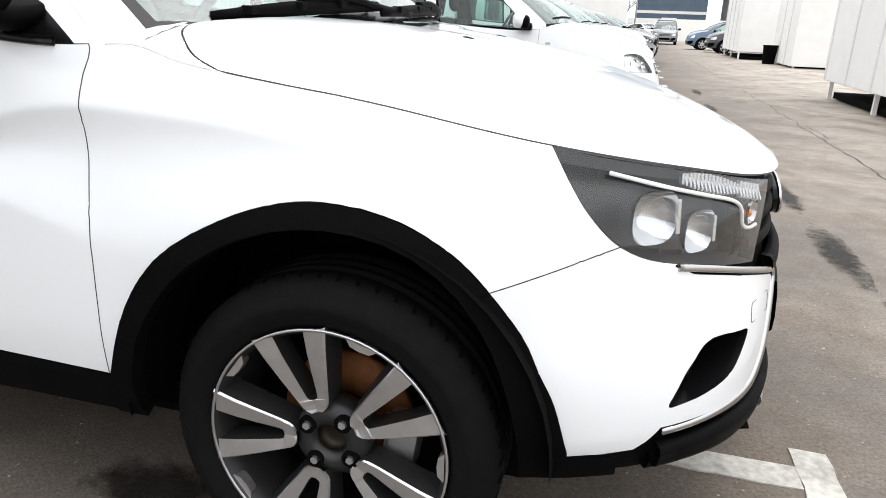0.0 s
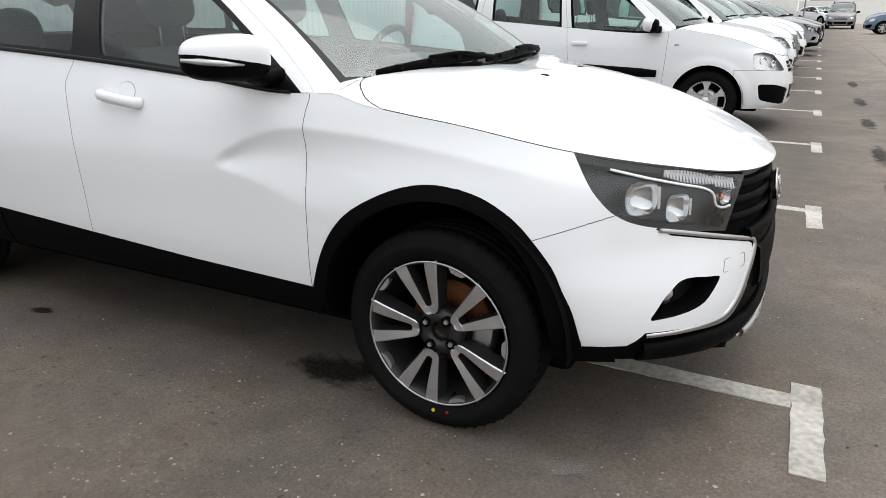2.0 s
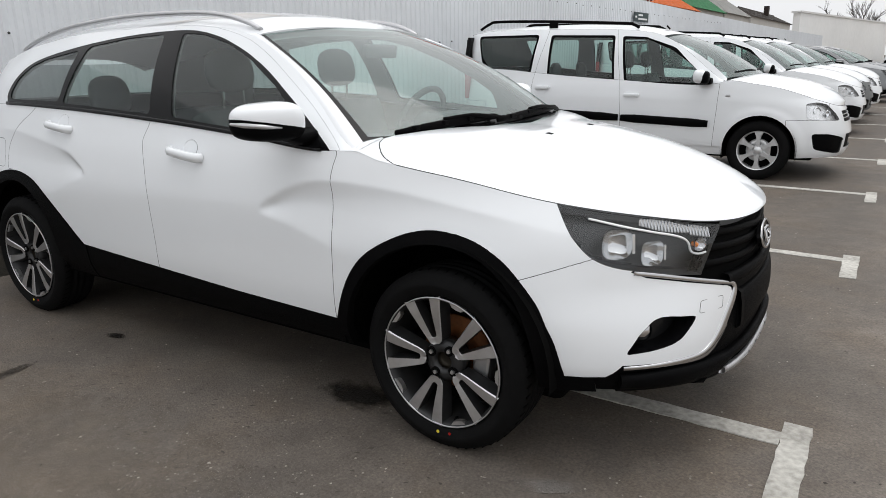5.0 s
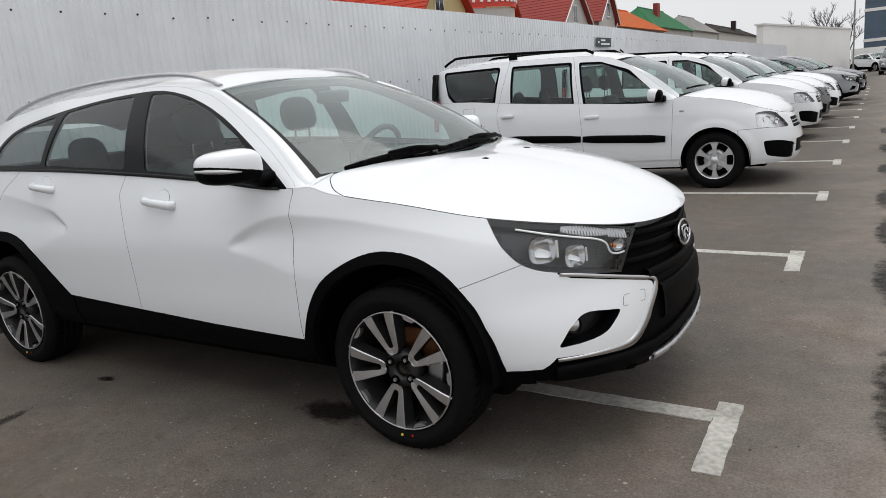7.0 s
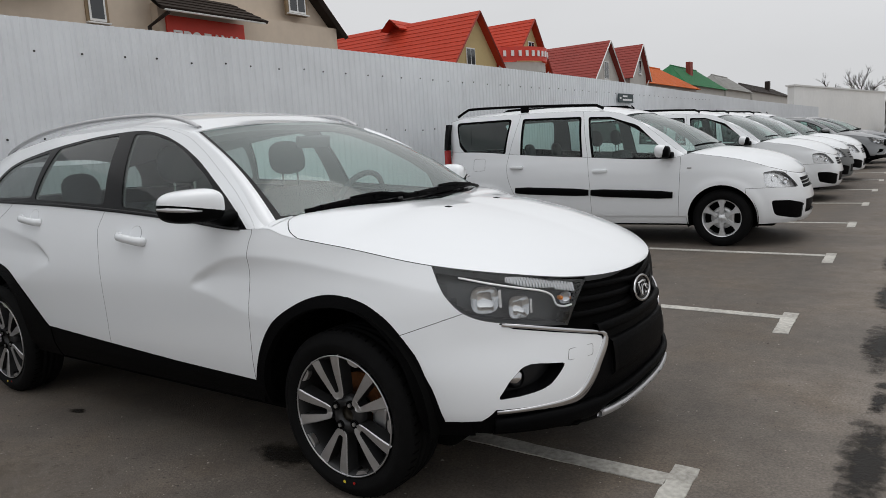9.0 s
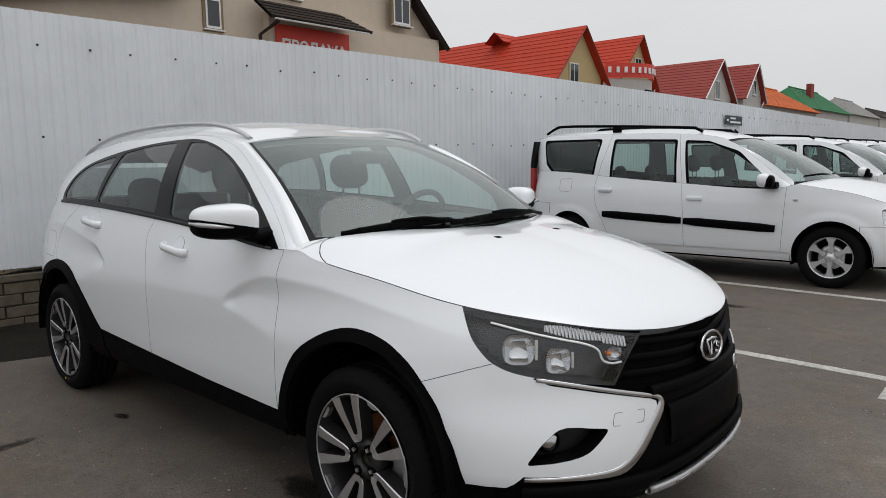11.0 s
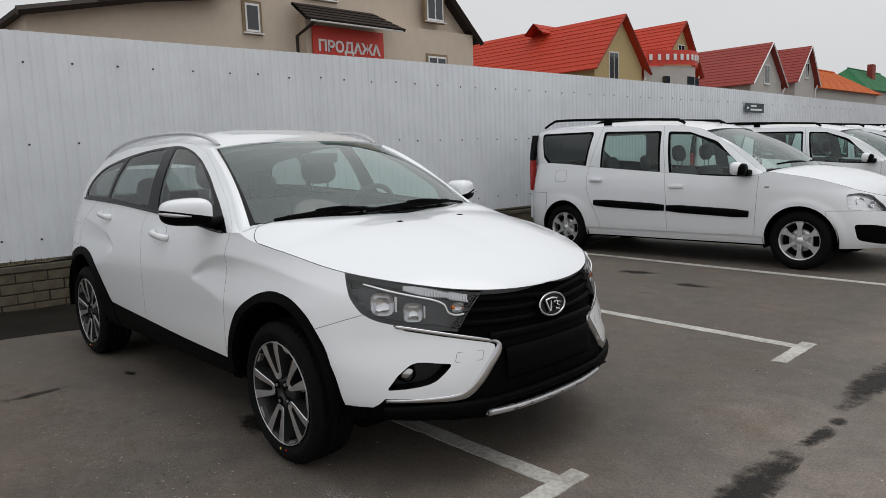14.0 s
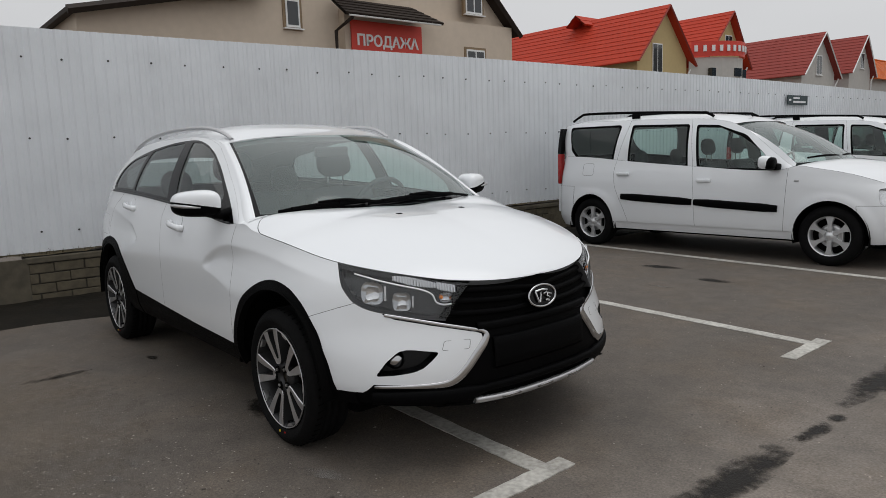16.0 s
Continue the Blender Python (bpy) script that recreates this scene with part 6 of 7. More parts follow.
    bmesh.ops.remove_doubles(gl, verts=gl.verts, dist=0.0015)
    sh = body_shell(gl, lambda c, n: l_sort_glass(c, n).startswith("glass"), 0.025, gskin)
    part_keep("window_lining", mirrored(sh, True), M_TRIM, car, "grey cabin trim")
    for key, b in panels(gl, l_sort_glass).items():
        if key.startswith("glass"):
            outward(b, mid)
            twin = mirrored(b)
            for o in (part_keep("side_window", b, M_GLASS, car, "tinted side window", skin=gskin), part_keep("side_window", twin, M_GLASS, car, "tinted side window", skin=gskin)):
                o.visible_shadow = False
        else:
            mat = M_PLASTIC if key.startswith("seal") else paint
            sheet(b, 0.012, 0.0 if mat is M_PLASTIC else 0.0015, 0.001 if mat is M_PLASTIC else 0, mid, False, gskin)
            twin = mirrored(b)
            nm, lab = ("window_seal", "black window seal") if mat is M_PLASTIC else (("door_frame", "") if "frame" in key else ("body_side", ""))
            part_keep(nm, b, mat, car, lab, skin=gskin), part_keep(nm, twin, mat, car, lab, skin=gskin)
    gl.free()
    rows = []
    for k in range(61):
        x = -1.02 - 2.66 * k / 60
        line = []
        for i in range(17):
            q = i / 16
            xx = x - 0.07 * q * q * max(0.0, 1 - (x + 1.02) / -0.6)
            ye, ze, zm = min(interp(xx, L_EDGE_Y), plan_half(LARGUS, xx, 1.19)), interp(xx, L_EDGE_Z), interp(xx, L_ROOF_MID)
            line.append((xx, -ye * q, zm + (ze - zm) * q**3))
        rows.append(line)
    part_keep("roof", mirrored(sheet(Surface(rows).mesh(), 0.012), True), paint, car, "painted roof")
    n = 14
    foot = [(-0.14 - 0.235 * (k / n) ** 2.4, -0.772 * k / n, 1.08 - 0.028 * (k / n) ** 3) for k in range(n + 1)]
    head = [(-1.02 - 0.08 * (k / n) ** 2, -0.635 * k / n, 1.528 - 0.032 * (k / n) ** 2.4) for k in range(n + 1)]
    scr = Surface(strip_surface(foot, head, 14, lambda u, v: (0.03 * math.sin(math.pi * v), 0, 0.035 * math.sin(math.pi * v)))).mesh()
    outward(scr, mid)
    o = part_keep("windscreen", mirrored(scr, True), M_SCREEN, car, "clear windscreen")
    o.visible_shadow = False
    a, b = Vector(foot[-1]), Vector(head[-1])
    inn = [a.lerp(b, k / 16) + Vector((0.03, 0, 0.035)) * math.sin(math.pi * k / 16) for k in range(17)]
    out = [(x, -interp(x, L_EDGE_Y), interp(x, L_EDGE_Z)) for x in (-0.37 - 0.73 * k / 16 for k in range(17))]
    pil = sheet(Surface(strip_surface(inn, out, 3)).mesh(), 0.012, 0, 0, mid, False)
    pt = mirrored(pil)
    part_keep("windscreen_pillar", pil, paint, car), part_keep("windscreen_pillar", pt, paint, car)
    low = lower_surface(LARGUS, 0.05, 40)
    edge = [Vector(l[-1]) for l in low if l[-1][0] > -0.36][::-1]
    rows = []
    for e in edge:
        rows.append([(e.x + 0.2 * smooth(0, -0.36, e.x) * (1 - (k / 14) ** 2), e.y * k / 14, e.z + (interp(e.x + 0.2 * smooth(0, -0.36, e.x) * (1 - (k / 14) ** 2), L_HOOD_MID) - e.z) * (1 - (k / 14) ** 2.6)) for k in range(15)])
    part_keep("bonnet", mirrored(sheet(Surface(rows).mesh(), 0.012, 0.003), True), paint, car, "painted bonnet")
    sc = Surface(strip_surface([(x + 0.1, y, z - 0.02) for x, y, z in foot], [(x - 0.02, y, z - 0.004) for x, y, z in foot], 2)).mesh()
    part_keep("scuttle", mirrored(sc, True), M_PLASTIC, car, "black scuttle panel")
    for y0, y1 in ((-0.6, -0.05), (-0.05, 0.5)):
        pts = [(-0.17 - 0.2 * (abs(y) / 0.73) ** 2.2 - 0.03, y, 1.105 + 0.02 * math.sin(3 * k / 8)) for k, y in enumerate(y0 + (y1 - y0) * i / 8 for i in range(9))]
        part("wiper", tube(pts, 0.012, 6), M_PLASTIC, car, "black wiper", True)
    # trims
    for x0, x1 in ((-0.515, -1.475), (-1.505, -2.48)):
        def strip_(x0=x0, x1=x1):
            pts = [(x0 + (x1 - x0) * k / 12, -0.877, 0.552 - 0.0435 * (x0 + (x1 - x0) * k / 12)) for k in range(13)]
            return sweep_band(pts, [(0, -1, 0)] * 13, 0.046, 0.014, [0.036 + 0.01 * smooth(0, 2, min(k, 12 - k)) for k in range(13)])
        both("rubbing_strip", strip_, M_PLASTIC, car, "black rubbing strip")

    def l_rail():
        return tube(catmull([(-1.4, -0.575, 1.61), (-1.47, -0.575, 1.645), (-1.58, -0.575, 1.662), (-2.45, -0.585, 1.715), (-3.18, -0.575, 1.742), (-3.33, -0.57, 1.72), (-3.46, -0.565, 1.655)], 4), 0.017, 8, squash=1.0)

    both("roof_rail", l_rail, M_PLASTIC, car, "black roof rail")
    both("rail_foot", lambda: box((-2.5, -0.6, 1.62), (-2.39, -0.565, 1.712), None, 0.012), M_PLASTIC, car)
    def mirror_shell(x0, x1, grow_):
        b = bmesh.new()
        bmesh.ops.create_uvsphere(b, u_segments=20, v_segments=12, radius=1.0)
        for v in b.verts:
            k = (abs(v.co.x) ** 3 + abs(v.co.y) ** 3 + abs(v.co.z) ** 3) ** (1 / 3)
            v.co = v.co / k
            v.co = Vector(((x0 + x1) / 2 + v.co.x * (x1 - x0) / 2, v.co.y * (0.1 + grow_), v.co.z * (0.067 + grow_)))
        bmesh.ops.transform(b, matrix=pose(-0.6, -0.95, 1.075, 0, 0, 8), verts=b.verts)
        return b

    both("door_mirror", lambda: mirror_shell(-0.085, 0.05, 0.004), paint, car, "painted door mirror cap")
    both("mirror_back", lambda: [bmesh.ops.translate(b_, verts=b_.verts, vec=(0, 0, -0.014)) or b_ for b_ in [mirror_shell(-0.02, 0.085, 0.0)]][0], M_PLASTIC, car, "black mirror housing")
    both("mirror_foot", lambda: box((-0.64, -0.93, 0.985), (-0.5, -0.81, 1.06), None, 0.03), M_PLASTIC, car)
    for x, z in ((-1.365, 0.868), (-2.46, 0.947)):
        both("door_handle", lambda x=x, z=z: box((x - 0.09, -0.885, z - 0.02), (x + 0.09, -0.845, z + 0.022), None, 0.018), paint, car, "painted door handle")
    both("tail_light", lambda: box((-3.615, -0.742, 0.8), (-3.56, -0.64, 1.22), None, 0.018), M_REDLENS, car, "red tail light")
    both("tail_light_upper", lambda: prism([(-3.612, 1.22), (-3.565, 1.22), (-3.55, 1.34), (-3.515, 1.56), (-3.56, 1.56), (-3.598, 1.36)], 0.09, Matrix.Translation((0, -0.735, 0)) @ Matrix.Shear("XZ", 4, (0, 0))), M_GLOSSBLACK, car)
    part("tailgate", box((-3.67, -0.66, 0.4), (-3.6, 0.66, 1.14), None, 0.02), paint, car, "painted tailgate")
    part("rear_screen", box((-3.63, -0.64, 1.14), (-3.626, 0.64, 1.54)), M_DARKGLASS, car, "dark rear window").visible_shadow = False
    part("aerial", tube([(-1.2, 0, 1.6), (-1.24, 0, 1.64)], 0.01, 6), M_PLASTIC, car, "short roof aerial")
    both("side_repeater", lambda: box((-0.36, -0.862, 0.86), (-0.31, -0.85, 0.885), None, 0.005), M_SATIN, car, "clear side repeater")
    for x in (0.0, -2.95):
        for s in (-1, 1):
            w = six_spoke_wheel("wheel", pose(x, s * 0.755, 0.31, 0, 0, 0 if s < 0 else 180))
            w.parent = car
            well = spin([(0.37, 0.0), (0.37, 0.3), (0.05, 0.3)], 32)
            bmesh.ops.bisect_plane(well, geom=well.verts[:] + well.edges[:] + well.faces[:], plane_co=(0, 0, -0.1), plane_no=(0, 0, 1), clear_inner=True)
            bmesh.ops.transform(well, matrix=pose(x, s * 0.85, 0.31, 0, 0, 0 if s < 0 else 180), verts=well.verts)
            part_keep("wheel_well", well, M_INNER, car)
    part("underbody", box((-3.5, -0.62, 0.2), (0.5, 0.62, 0.34), None, 0.03), M_INNER, car, "dark underbody")
    interior(car, -0.5, -1.35, 1.55, -2.25, 0.72)
    return car


def repaint(car, old, paint):
    for o in car.children_recursive:
        if o.type == "MESH" and o.data.materials and o.data.materials[0] == old:
            o.material_slots[0].link = "OBJECT"
            o.material_slots[0].material = paint


largus = boxy_estate("white boxy estate car with black rubbing strips and roof rails", M_WHITE)
LOT_TURN = 1.6
largus.matrix_basis = pose(-0.104, 6.165, 0, 0, 0, LOT_TURN)
for x, y in ((-0.2, 11.0), (-0.2, 13.3), (-0.12, 15.5)):
    last = copy_thing(largus, pose(x, y, 0, 0, 0, LOT_TURN))
    if y == 13.3:
        tagged(last, "white boxy estate car with an unpainted dark front bumper")
        for o in last.children_recursive:
            if o.name.startswith("front_bumper"):
                o.material_slots[0].link = "OBJECT"
                o.material_slots[0].material = M_TRIM
grey_car = copy_thing(vesta, pose(0.12, 20.2, 0, 0, 0, LOT_TURN))
repaint(grey_car, M_WHITE, M_GREYPAINT)
tagged(grey_car, "dark grey crossover estate car with black cladding", "car", "row of parked dark cars")
dark_car = copy_thing(vesta, pose(0.22, 22.9, 0, 0, 0, LOT_TURN))
repaint(dark_car, M_WHITE, M_DARKPAINT)
tagged(dark_car, "black crossover estate car beside a grey one", "car", "row of parked dark cars")
far_white = copy_thing(vesta, pose(1.6, 66.0, 0, 0, 0, -52))
tagged(far_white, "white estate car far along the row", "car", "far parked cars")


# ---- markings and stains on the asphalt ----
def slab(points, z=0.004, thick=0.003):
    bm = bmesh.new()
    lo = [bm.verts.new((x, y, -0.001)) for x, y in points]
    hi = [bm.verts.new((x, y, z)) for x, y in points]
    bm.faces.new(hi), bm.faces.new(lo[::-1])
    for i in range(len(points)):
        j = (i + 1) % len(points)
        bm.faces.new((lo[i], lo[j], hi[j], hi[i]))
    return bm


def ragged(x0, y0, x1, y1, rng, step=0.05, wear=0.0035):
    """A painted rectangle with slightly eaten edges."""
    out = []
    cs = [(x0, y0), (x1, y0), (x1, y1), (x0, y1)]
    for (ax, ay), (bx, by) in zip(cs, cs[1:] + cs[:1]):
        n = max(1, int(math.hypot(bx - ax, by - ay) / step))
        for k in range(n):
            out.append((ax + (bx - ax) * k / n + rng.uniform(-wear, wear), ay + (by - ay) * k / n + rng.uniform(-wear, wear)))
    return out


rng = random.Random(5)
for i in range(-1, 14):
    y, skew = -0.197 + 2.56 * i, -0.015 if i == 0 else -0.058
    mark = thing("bay_marking", "worn white painted bay line with a cross bar", "road marking", "parking bay lines", m=pose(0.964, y, 0, 0, 0, 0))
    line = ragged(-5.2, -0.046, 0.0, 0.046, rng)
    part("bay_line", slab([(x, yy + skew * x) for x, yy in line]), M_MARK, mark)
    part("cross_bar", slab([(x - 0.02 * yy - 0.001, yy) for x, yy in ragged(0.001, -0.412, 0.092, 0.132, rng)], 0.0046), M_MARK, mark)


def blob(cx, cy, rx, ry, rng, n=40, rough=0.35, turn=0.0):
    ph = [rng.uniform(0, 6.28) for _ in range(5)]
    pts = []
    for k in range(n):
        a = 2 * math.pi * k / n
        r = 1 + rough * sum(math.sin((j + 2) * a + ph[j]) / (j + 1.5) for j in range(5)) * 0.6 + rng.uniform(-0.06, 0.06)
        x, y = rx * r * math.cos(a), ry * r * math.sin(a)
        pts.append((cx + x * math.cos(turn) - y * math.sin(turn), cy + x * math.sin(turn) + y * math.cos(turn)))
    return pts


def flat(points, z=0.0025):
    bm = bmesh.new()
    bm.faces.new([bm.verts.new((x, y, z)) for x, y in points])
    return bm


for cx, cy, rx, ry, turn, mat, lab in (
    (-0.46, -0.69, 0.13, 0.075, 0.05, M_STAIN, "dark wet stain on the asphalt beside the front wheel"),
    (1.56, 0.22, 0.06, 0.36, 0.03, M_STAIN, "long dark oil streak on the asphalt lane"),
    (1.575, 0.95, 0.03, 0.1, 0.0, M_STAIN, "dark oil drips on the asphalt lane"),
    (1.59, 1.18, 0.025, 0.05, 0.0, M_STAIN, "dark oil drips on the asphalt lane"),
    (1.54, 1.9, 0.055, 0.33, -0.02, M_STAIN, "long dark oil streak on the asphalt lane"),
    (1.53, 3.2, 0.05, 0.3, 0.0, M_STAIN, "long dark oil streak on the asphalt lane"),
    (1.52, 4.6, 0.05, 0.3, 0.0, M_STAIN, "dark oil streak on the asphalt lane"),
    (1.52, 6.6, 0.05, 0.32, 0.0, M_STAIN, "dark oil streak on the asphalt lane"),
    (1.53, 8.8, 0.055, 0.35, 0.0, M_STAIN, "dark oil streak on the asphalt lane"),
    (1.53, 11.5, 0.055, 0.4, 0.0, M_STAIN, "dark oil streak on the asphalt lane"),
    (-1.35, 4.25, 0.16, 0.05, 0.4, M_STAIN, "small dark stain in an empty bay"),
    (-0.55, 3.9, 0.12, 0.05, 0.2, M_STAIN, "small dark stain in an empty bay"),
    (-1.93, -1.42, 0.032, 0.12, 0.12, M_STAIN, "thin dark tar smear on the asphalt"),
    (-1.92, -0.845, 0.05, 0.017, 0.3, M_STAIN, "thin dark tar smear on the asphalt"),
    (-1.3, -2.0, 1.0, 0.5, 0.1, M_PALEBROWN, "pale brown dust trodden over the asphalt"),
    (-0.27, -1.43, 0.05, 0.015, 0.3, M_PATCH, "pale scuff on the asphalt"),
    (-0.17, -1.54, 0.05, 0.015, 0.5, M_PATCH, "pale scuff on the asphalt"),
    (0.4, -0.87, 0.10, 0.02, 0.5, M_PATCH, "pale scuff on the asphalt"),
    (-0.75, 3.35, 0.1, 0.02, 0.2, M_PATCH, "pale scuff on the asphalt"),
):
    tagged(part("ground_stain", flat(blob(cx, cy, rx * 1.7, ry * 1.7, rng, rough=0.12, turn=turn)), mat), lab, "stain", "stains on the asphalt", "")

for x0, y0, y1, wide, lab in ((2.44, 3.4, 12.6, 0.009, "long dark crack along the asphalt lane"), (2.5, 6.3, 7.4, 0.007, "short side crack in the asphalt lane"), (2.36, 16.0, 26.0, 0.012, "dark crack far along the asphalt lane")):
    pts, x, y = [], x0, y0
    while y < y1:
        pts.append((x, y, 0.001))
        x += rng.uniform(-0.022, 0.022) + (x0 - x) * 0.2
        y += rng.uniform(0.06, 0.16)
    radii = [wide * rng.uniform(0.4, 1.5) for _ in pts]
    tagged(part("asphalt_crack", tube(pts, radii, 4, squash=0.1), M_TAR), lab, "crack", "cracks in the lane")

verts, faces = [], []
for _ in range(4200):
    x, y = rng.uniform(-4.2, 3.6), rng.uniform(-2.6, 5.0)
    r = rng.uniform(0.0018, 0.0048) * (1.7 if rng.random() < 0.07 else 1)
    k, c = len(verts), rng.uniform(0.7, 1.4)
    verts += [(x + r * c, y, 0.001), (x, y + r, 0.001), (x - r, y, 0.001), (x, y - r * c, 0.001), (x + r * 0.2, y + r * 0.2, r * 0.75)]
    faces += [(k, k + 1, k + 4), (k + 1, k + 2, k + 4), (k + 2, k + 3, k + 4), (k + 3, k, k + 4)]
for cx, cy, spread, count in ((0.05, -1.5, 0.3, 260), (-0.55, -1.65, 0.35, 220), (-1.1, -1.75, 0.4, 140), (0.6, -1.35, 0.3, 160), (0.9, -0.9, 0.35, 120), (-0.2, -1.2, 0.5, 120)):
    for _ in range(count):
        x, y = rng.gauss(cx, spread), rng.gauss(cy, spread * 0.6)
        r = rng.uniform(0.0022, 0.0056) * (1.5 if rng.random() < 0.08 else 1)
        k, c = len(verts), rng.uniform(0.7, 1.5)
        verts += [(x + r * c, y, 0.001), (x, y + r, 0.001), (x - r, y, 0.001), (x, y - r * c, 0.001), (x + r * 0.2, y + r * 0.2, r * 0.6)]
        faces += [(k, k + 1, k + 4), (k + 1, k + 2, k + 4), (k + 2, k + 3, k + 4), (k + 3, k, k + 4)]
grit_mesh = bpy.data.meshes.new("grit")
grit_mesh.from_pydata(verts, [], faces)
grit_mesh.materials.append(M_GRIT)
pits = bmesh.new()
for _ in range(240):
    x, y, long_, a = rng.uniform(-2.2, 1.3), rng.uniform(-2.1, -0.95), rng.uniform(0.004, 0.012), rng.gauss(0.35, 0.5)
    ring_ = []
    for k in range(9):
        u, v = long_ * math.cos(k * 0.698) * rng.uniform(0.5, 1.5), long_ * 0.38 * math.sin(k * 0.698) * rng.uniform(0.4, 1.7)
        ring_.append(pits.verts.new((x + u * math.cos(a) - v * math.sin(a), y + u * math.sin(a) + v * math.cos(a), 0.0022)))
    pits.faces.new(ring_)
tagged(part("pits", pits, M_PIT), "small worn pits in the asphalt", "pit", kind="stuff")
tagged(new("grit", grit_mesh), "scattered pale and dark grit on the asphalt", "grit", kind="stuff")


# ---- fence on its plinth ----
def fence_x(y):
    return -4.6 + 0.022 * (y + 1.0)


TURN_F = math.degrees(math.atan(-0.022))
fence = thing("fence", "white corrugated steel sheet fence on a low plinth", "fence", kind="structure", m=pose(-4.622, 0, 0, 0, 0, TURN_F))
WAVE = 0.1055
PROFILE = [(0.0, 0.0), (0.024, 0.0), (0.036, -0.008), (0.041, -0.0115), (0.071, -0.0115), (0.076, -0.008), (0.088, 0.0)]
FENCE_TOP = [(-14.0, 2.56), (0.0, 2.572), (5.0, 2.6), (12.0, 2.59), (20.0, 2.51), (30.0, 2.42), (50.0, 2.36)]


def fence_sheet(y0, waves, lap=0.0):
    bm = bmesh.new()
    pts = []
    for w in range(waves):
        for dy, dx in PROFILE:
            pts.append((-0.035 + dx + lap, y0 + w * WAVE + dy))
    pts.append((-0.035 + lap, y0 + waves * WAVE + 0.012))
    a = [bm.verts.new((x, y, 0.49)) for x, y in pts]
    b = [bm.verts.new((x, y, interp(y, FENCE_TOP))) for x, y in pts]
    for i in range(len(pts) - 1):
        bm.faces.new((a[i], a[i + 1], b[i + 1], b[i]))
    d = [bm.verts.new((v.co.x - 0.0015, v.co.y, v.co.z)) for v in b]
    for i in range(len(pts) - 1):
        bm.faces.new((b[i], b[i + 1], d[i + 1], d[i]))
    return bm


SHEET = 11 * WAVE
start = -0.96 - 12 * SHEET
for k in range(53):
    y = start + k * SHEET
    part("fence_sheet", fence_sheet(y, 11, 0.002 * (k % 2) + rng.uniform(0, 0.001)), M_FENCE, fence)
    if not 8 < k < 32:
        continue
    for z in (2.298, 1.551, 0.685):
        for d in (0.0, 0.32, 0.74):
            yy, zz = y + d + rng.uniform(-0.015, 0.015), z + rng.uniform(-0.012, 0.012)
            part("fence_screw", cyl((-0.037, yy, zz), (-0.024, yy, zz), 0.012, 0.009, 6), M_SCREW, fence)
for z in (0.75, 1.56, 2.295):
    part("fence_rail", box((-0.10, -14, z - 0.02), (-0.06, 46, z + 0.02)), M_SCREW, fence)

plinth = thing("plinth", "low weathered plinth of render and yellow brick", "plinth", kind="structure", m=pose(-4.622, 0, 0, 0, 0, TURN_F))
part("plinth_core", box((-0.28, -14, 0), (-0.012, 46, 0.39)), M_MORTAR, plinth)
part("rendered_face", box((-0.012, -14, 0), (0.012, -1.1, 0.44), None, 0.006), M_RENDERWALL, plinth, "weathered cement render")
mesh_cache = {}
for row in range(4):
    yb = -1.151 if row % 2 else -1.284
    while yb < 6.0:
        y0, y1 = max(yb, -1.1), yb + 0.255
        key = round(y1 - y0, 3)
        if key > 0.04:
            if key not in mesh_cache:
                mesh_cache[key] = mesh_of("brick", box((0, 0, 0), (0.022, key, 0.086), None, 0.005), M_BRICK)
            ob = new("brick", mesh_cache[key])
            ob.parent = plinth
            ob.location = (-0.012 + rng.uniform(-0.004, 0.003), y0 + rng.uniform(-0.003, 0.003), 0.004 + row * 0.097 + rng.uniform(-0.002, 0.002))
        yb += 0.265
part("coping", box((-0.28, -1.12, 0.391), (0.02, 46, 0.447), None, 0.008), M_RENDERWALL, plinth, "pale cement coping slab")
part("brick_face_far", box((-0.012, 6.0, 0), (0.006, 46, 0.389)), M_BRICK, plinth)
bm = bmesh.new()
bmesh.ops.create_grid(bm, x_segments=6, y_segments=200, size=0.5)
for v in bm.verts:
    gx, gy = v.co.x, v.co.y
    v.co = Vector((-0.14 + gx * 0.24, -6 + (gy + 0.5) * 20, 0.462 + 0.03 * noise.noise(Vector((gx * 3, gy * 90, 0))) + 0.012))
part("moss_layer", bm, M_MOSS, plinth, "mossy soil along the top")
bm = bmesh.new()
for _ in range(500):
    y, a = rng.uniform(-4, 8), rng.uniform(-0.5, 0.5)
    b0 = Vector((rng.uniform(-0.09, 0.0), y, 0.47))
    h = rng.uniform(0.02, 0.06)
    t = b0 + Vector((rng.uniform(0.0, 0.05), a * h, h))
    s = Vector((0, 0.004, 0))
    bm.faces.new([bm.verts.new(b0 - s), bm.verts.new(b0 + s), bm.verts.new(t)])
part("dry_grass", bm, M_MOSS, plinth, "dry grass tufts")["kind"] = "stuff"
bm = bmesh.new()
bmesh.ops.create_grid(bm, x_segments=14, y_segments=220, size=0.5)
for v in bm.verts:
    gx, gy = v.co.x + 0.5, v.co.y + 0.5
    edge = 1.15 + 0.45 * noise.noise(Vector((gy * 14, 2, 0)))
    yy = -10 + gy * 22
    v.co = Vector((fence_x(yy) + 0.01 + gx * edge, yy, 0.045 * (1 - gx) ** 1.5 * (1 + 0.6 * noise.noise(Vector((gx * 5, gy * 60, 1)))) + 0.001 - 0.004 * (gx > 0.95)))
tagged(part("soil_strip", bm, M_SOIL), "dark damp soil strip along the plinth", "soil", kind="structure")

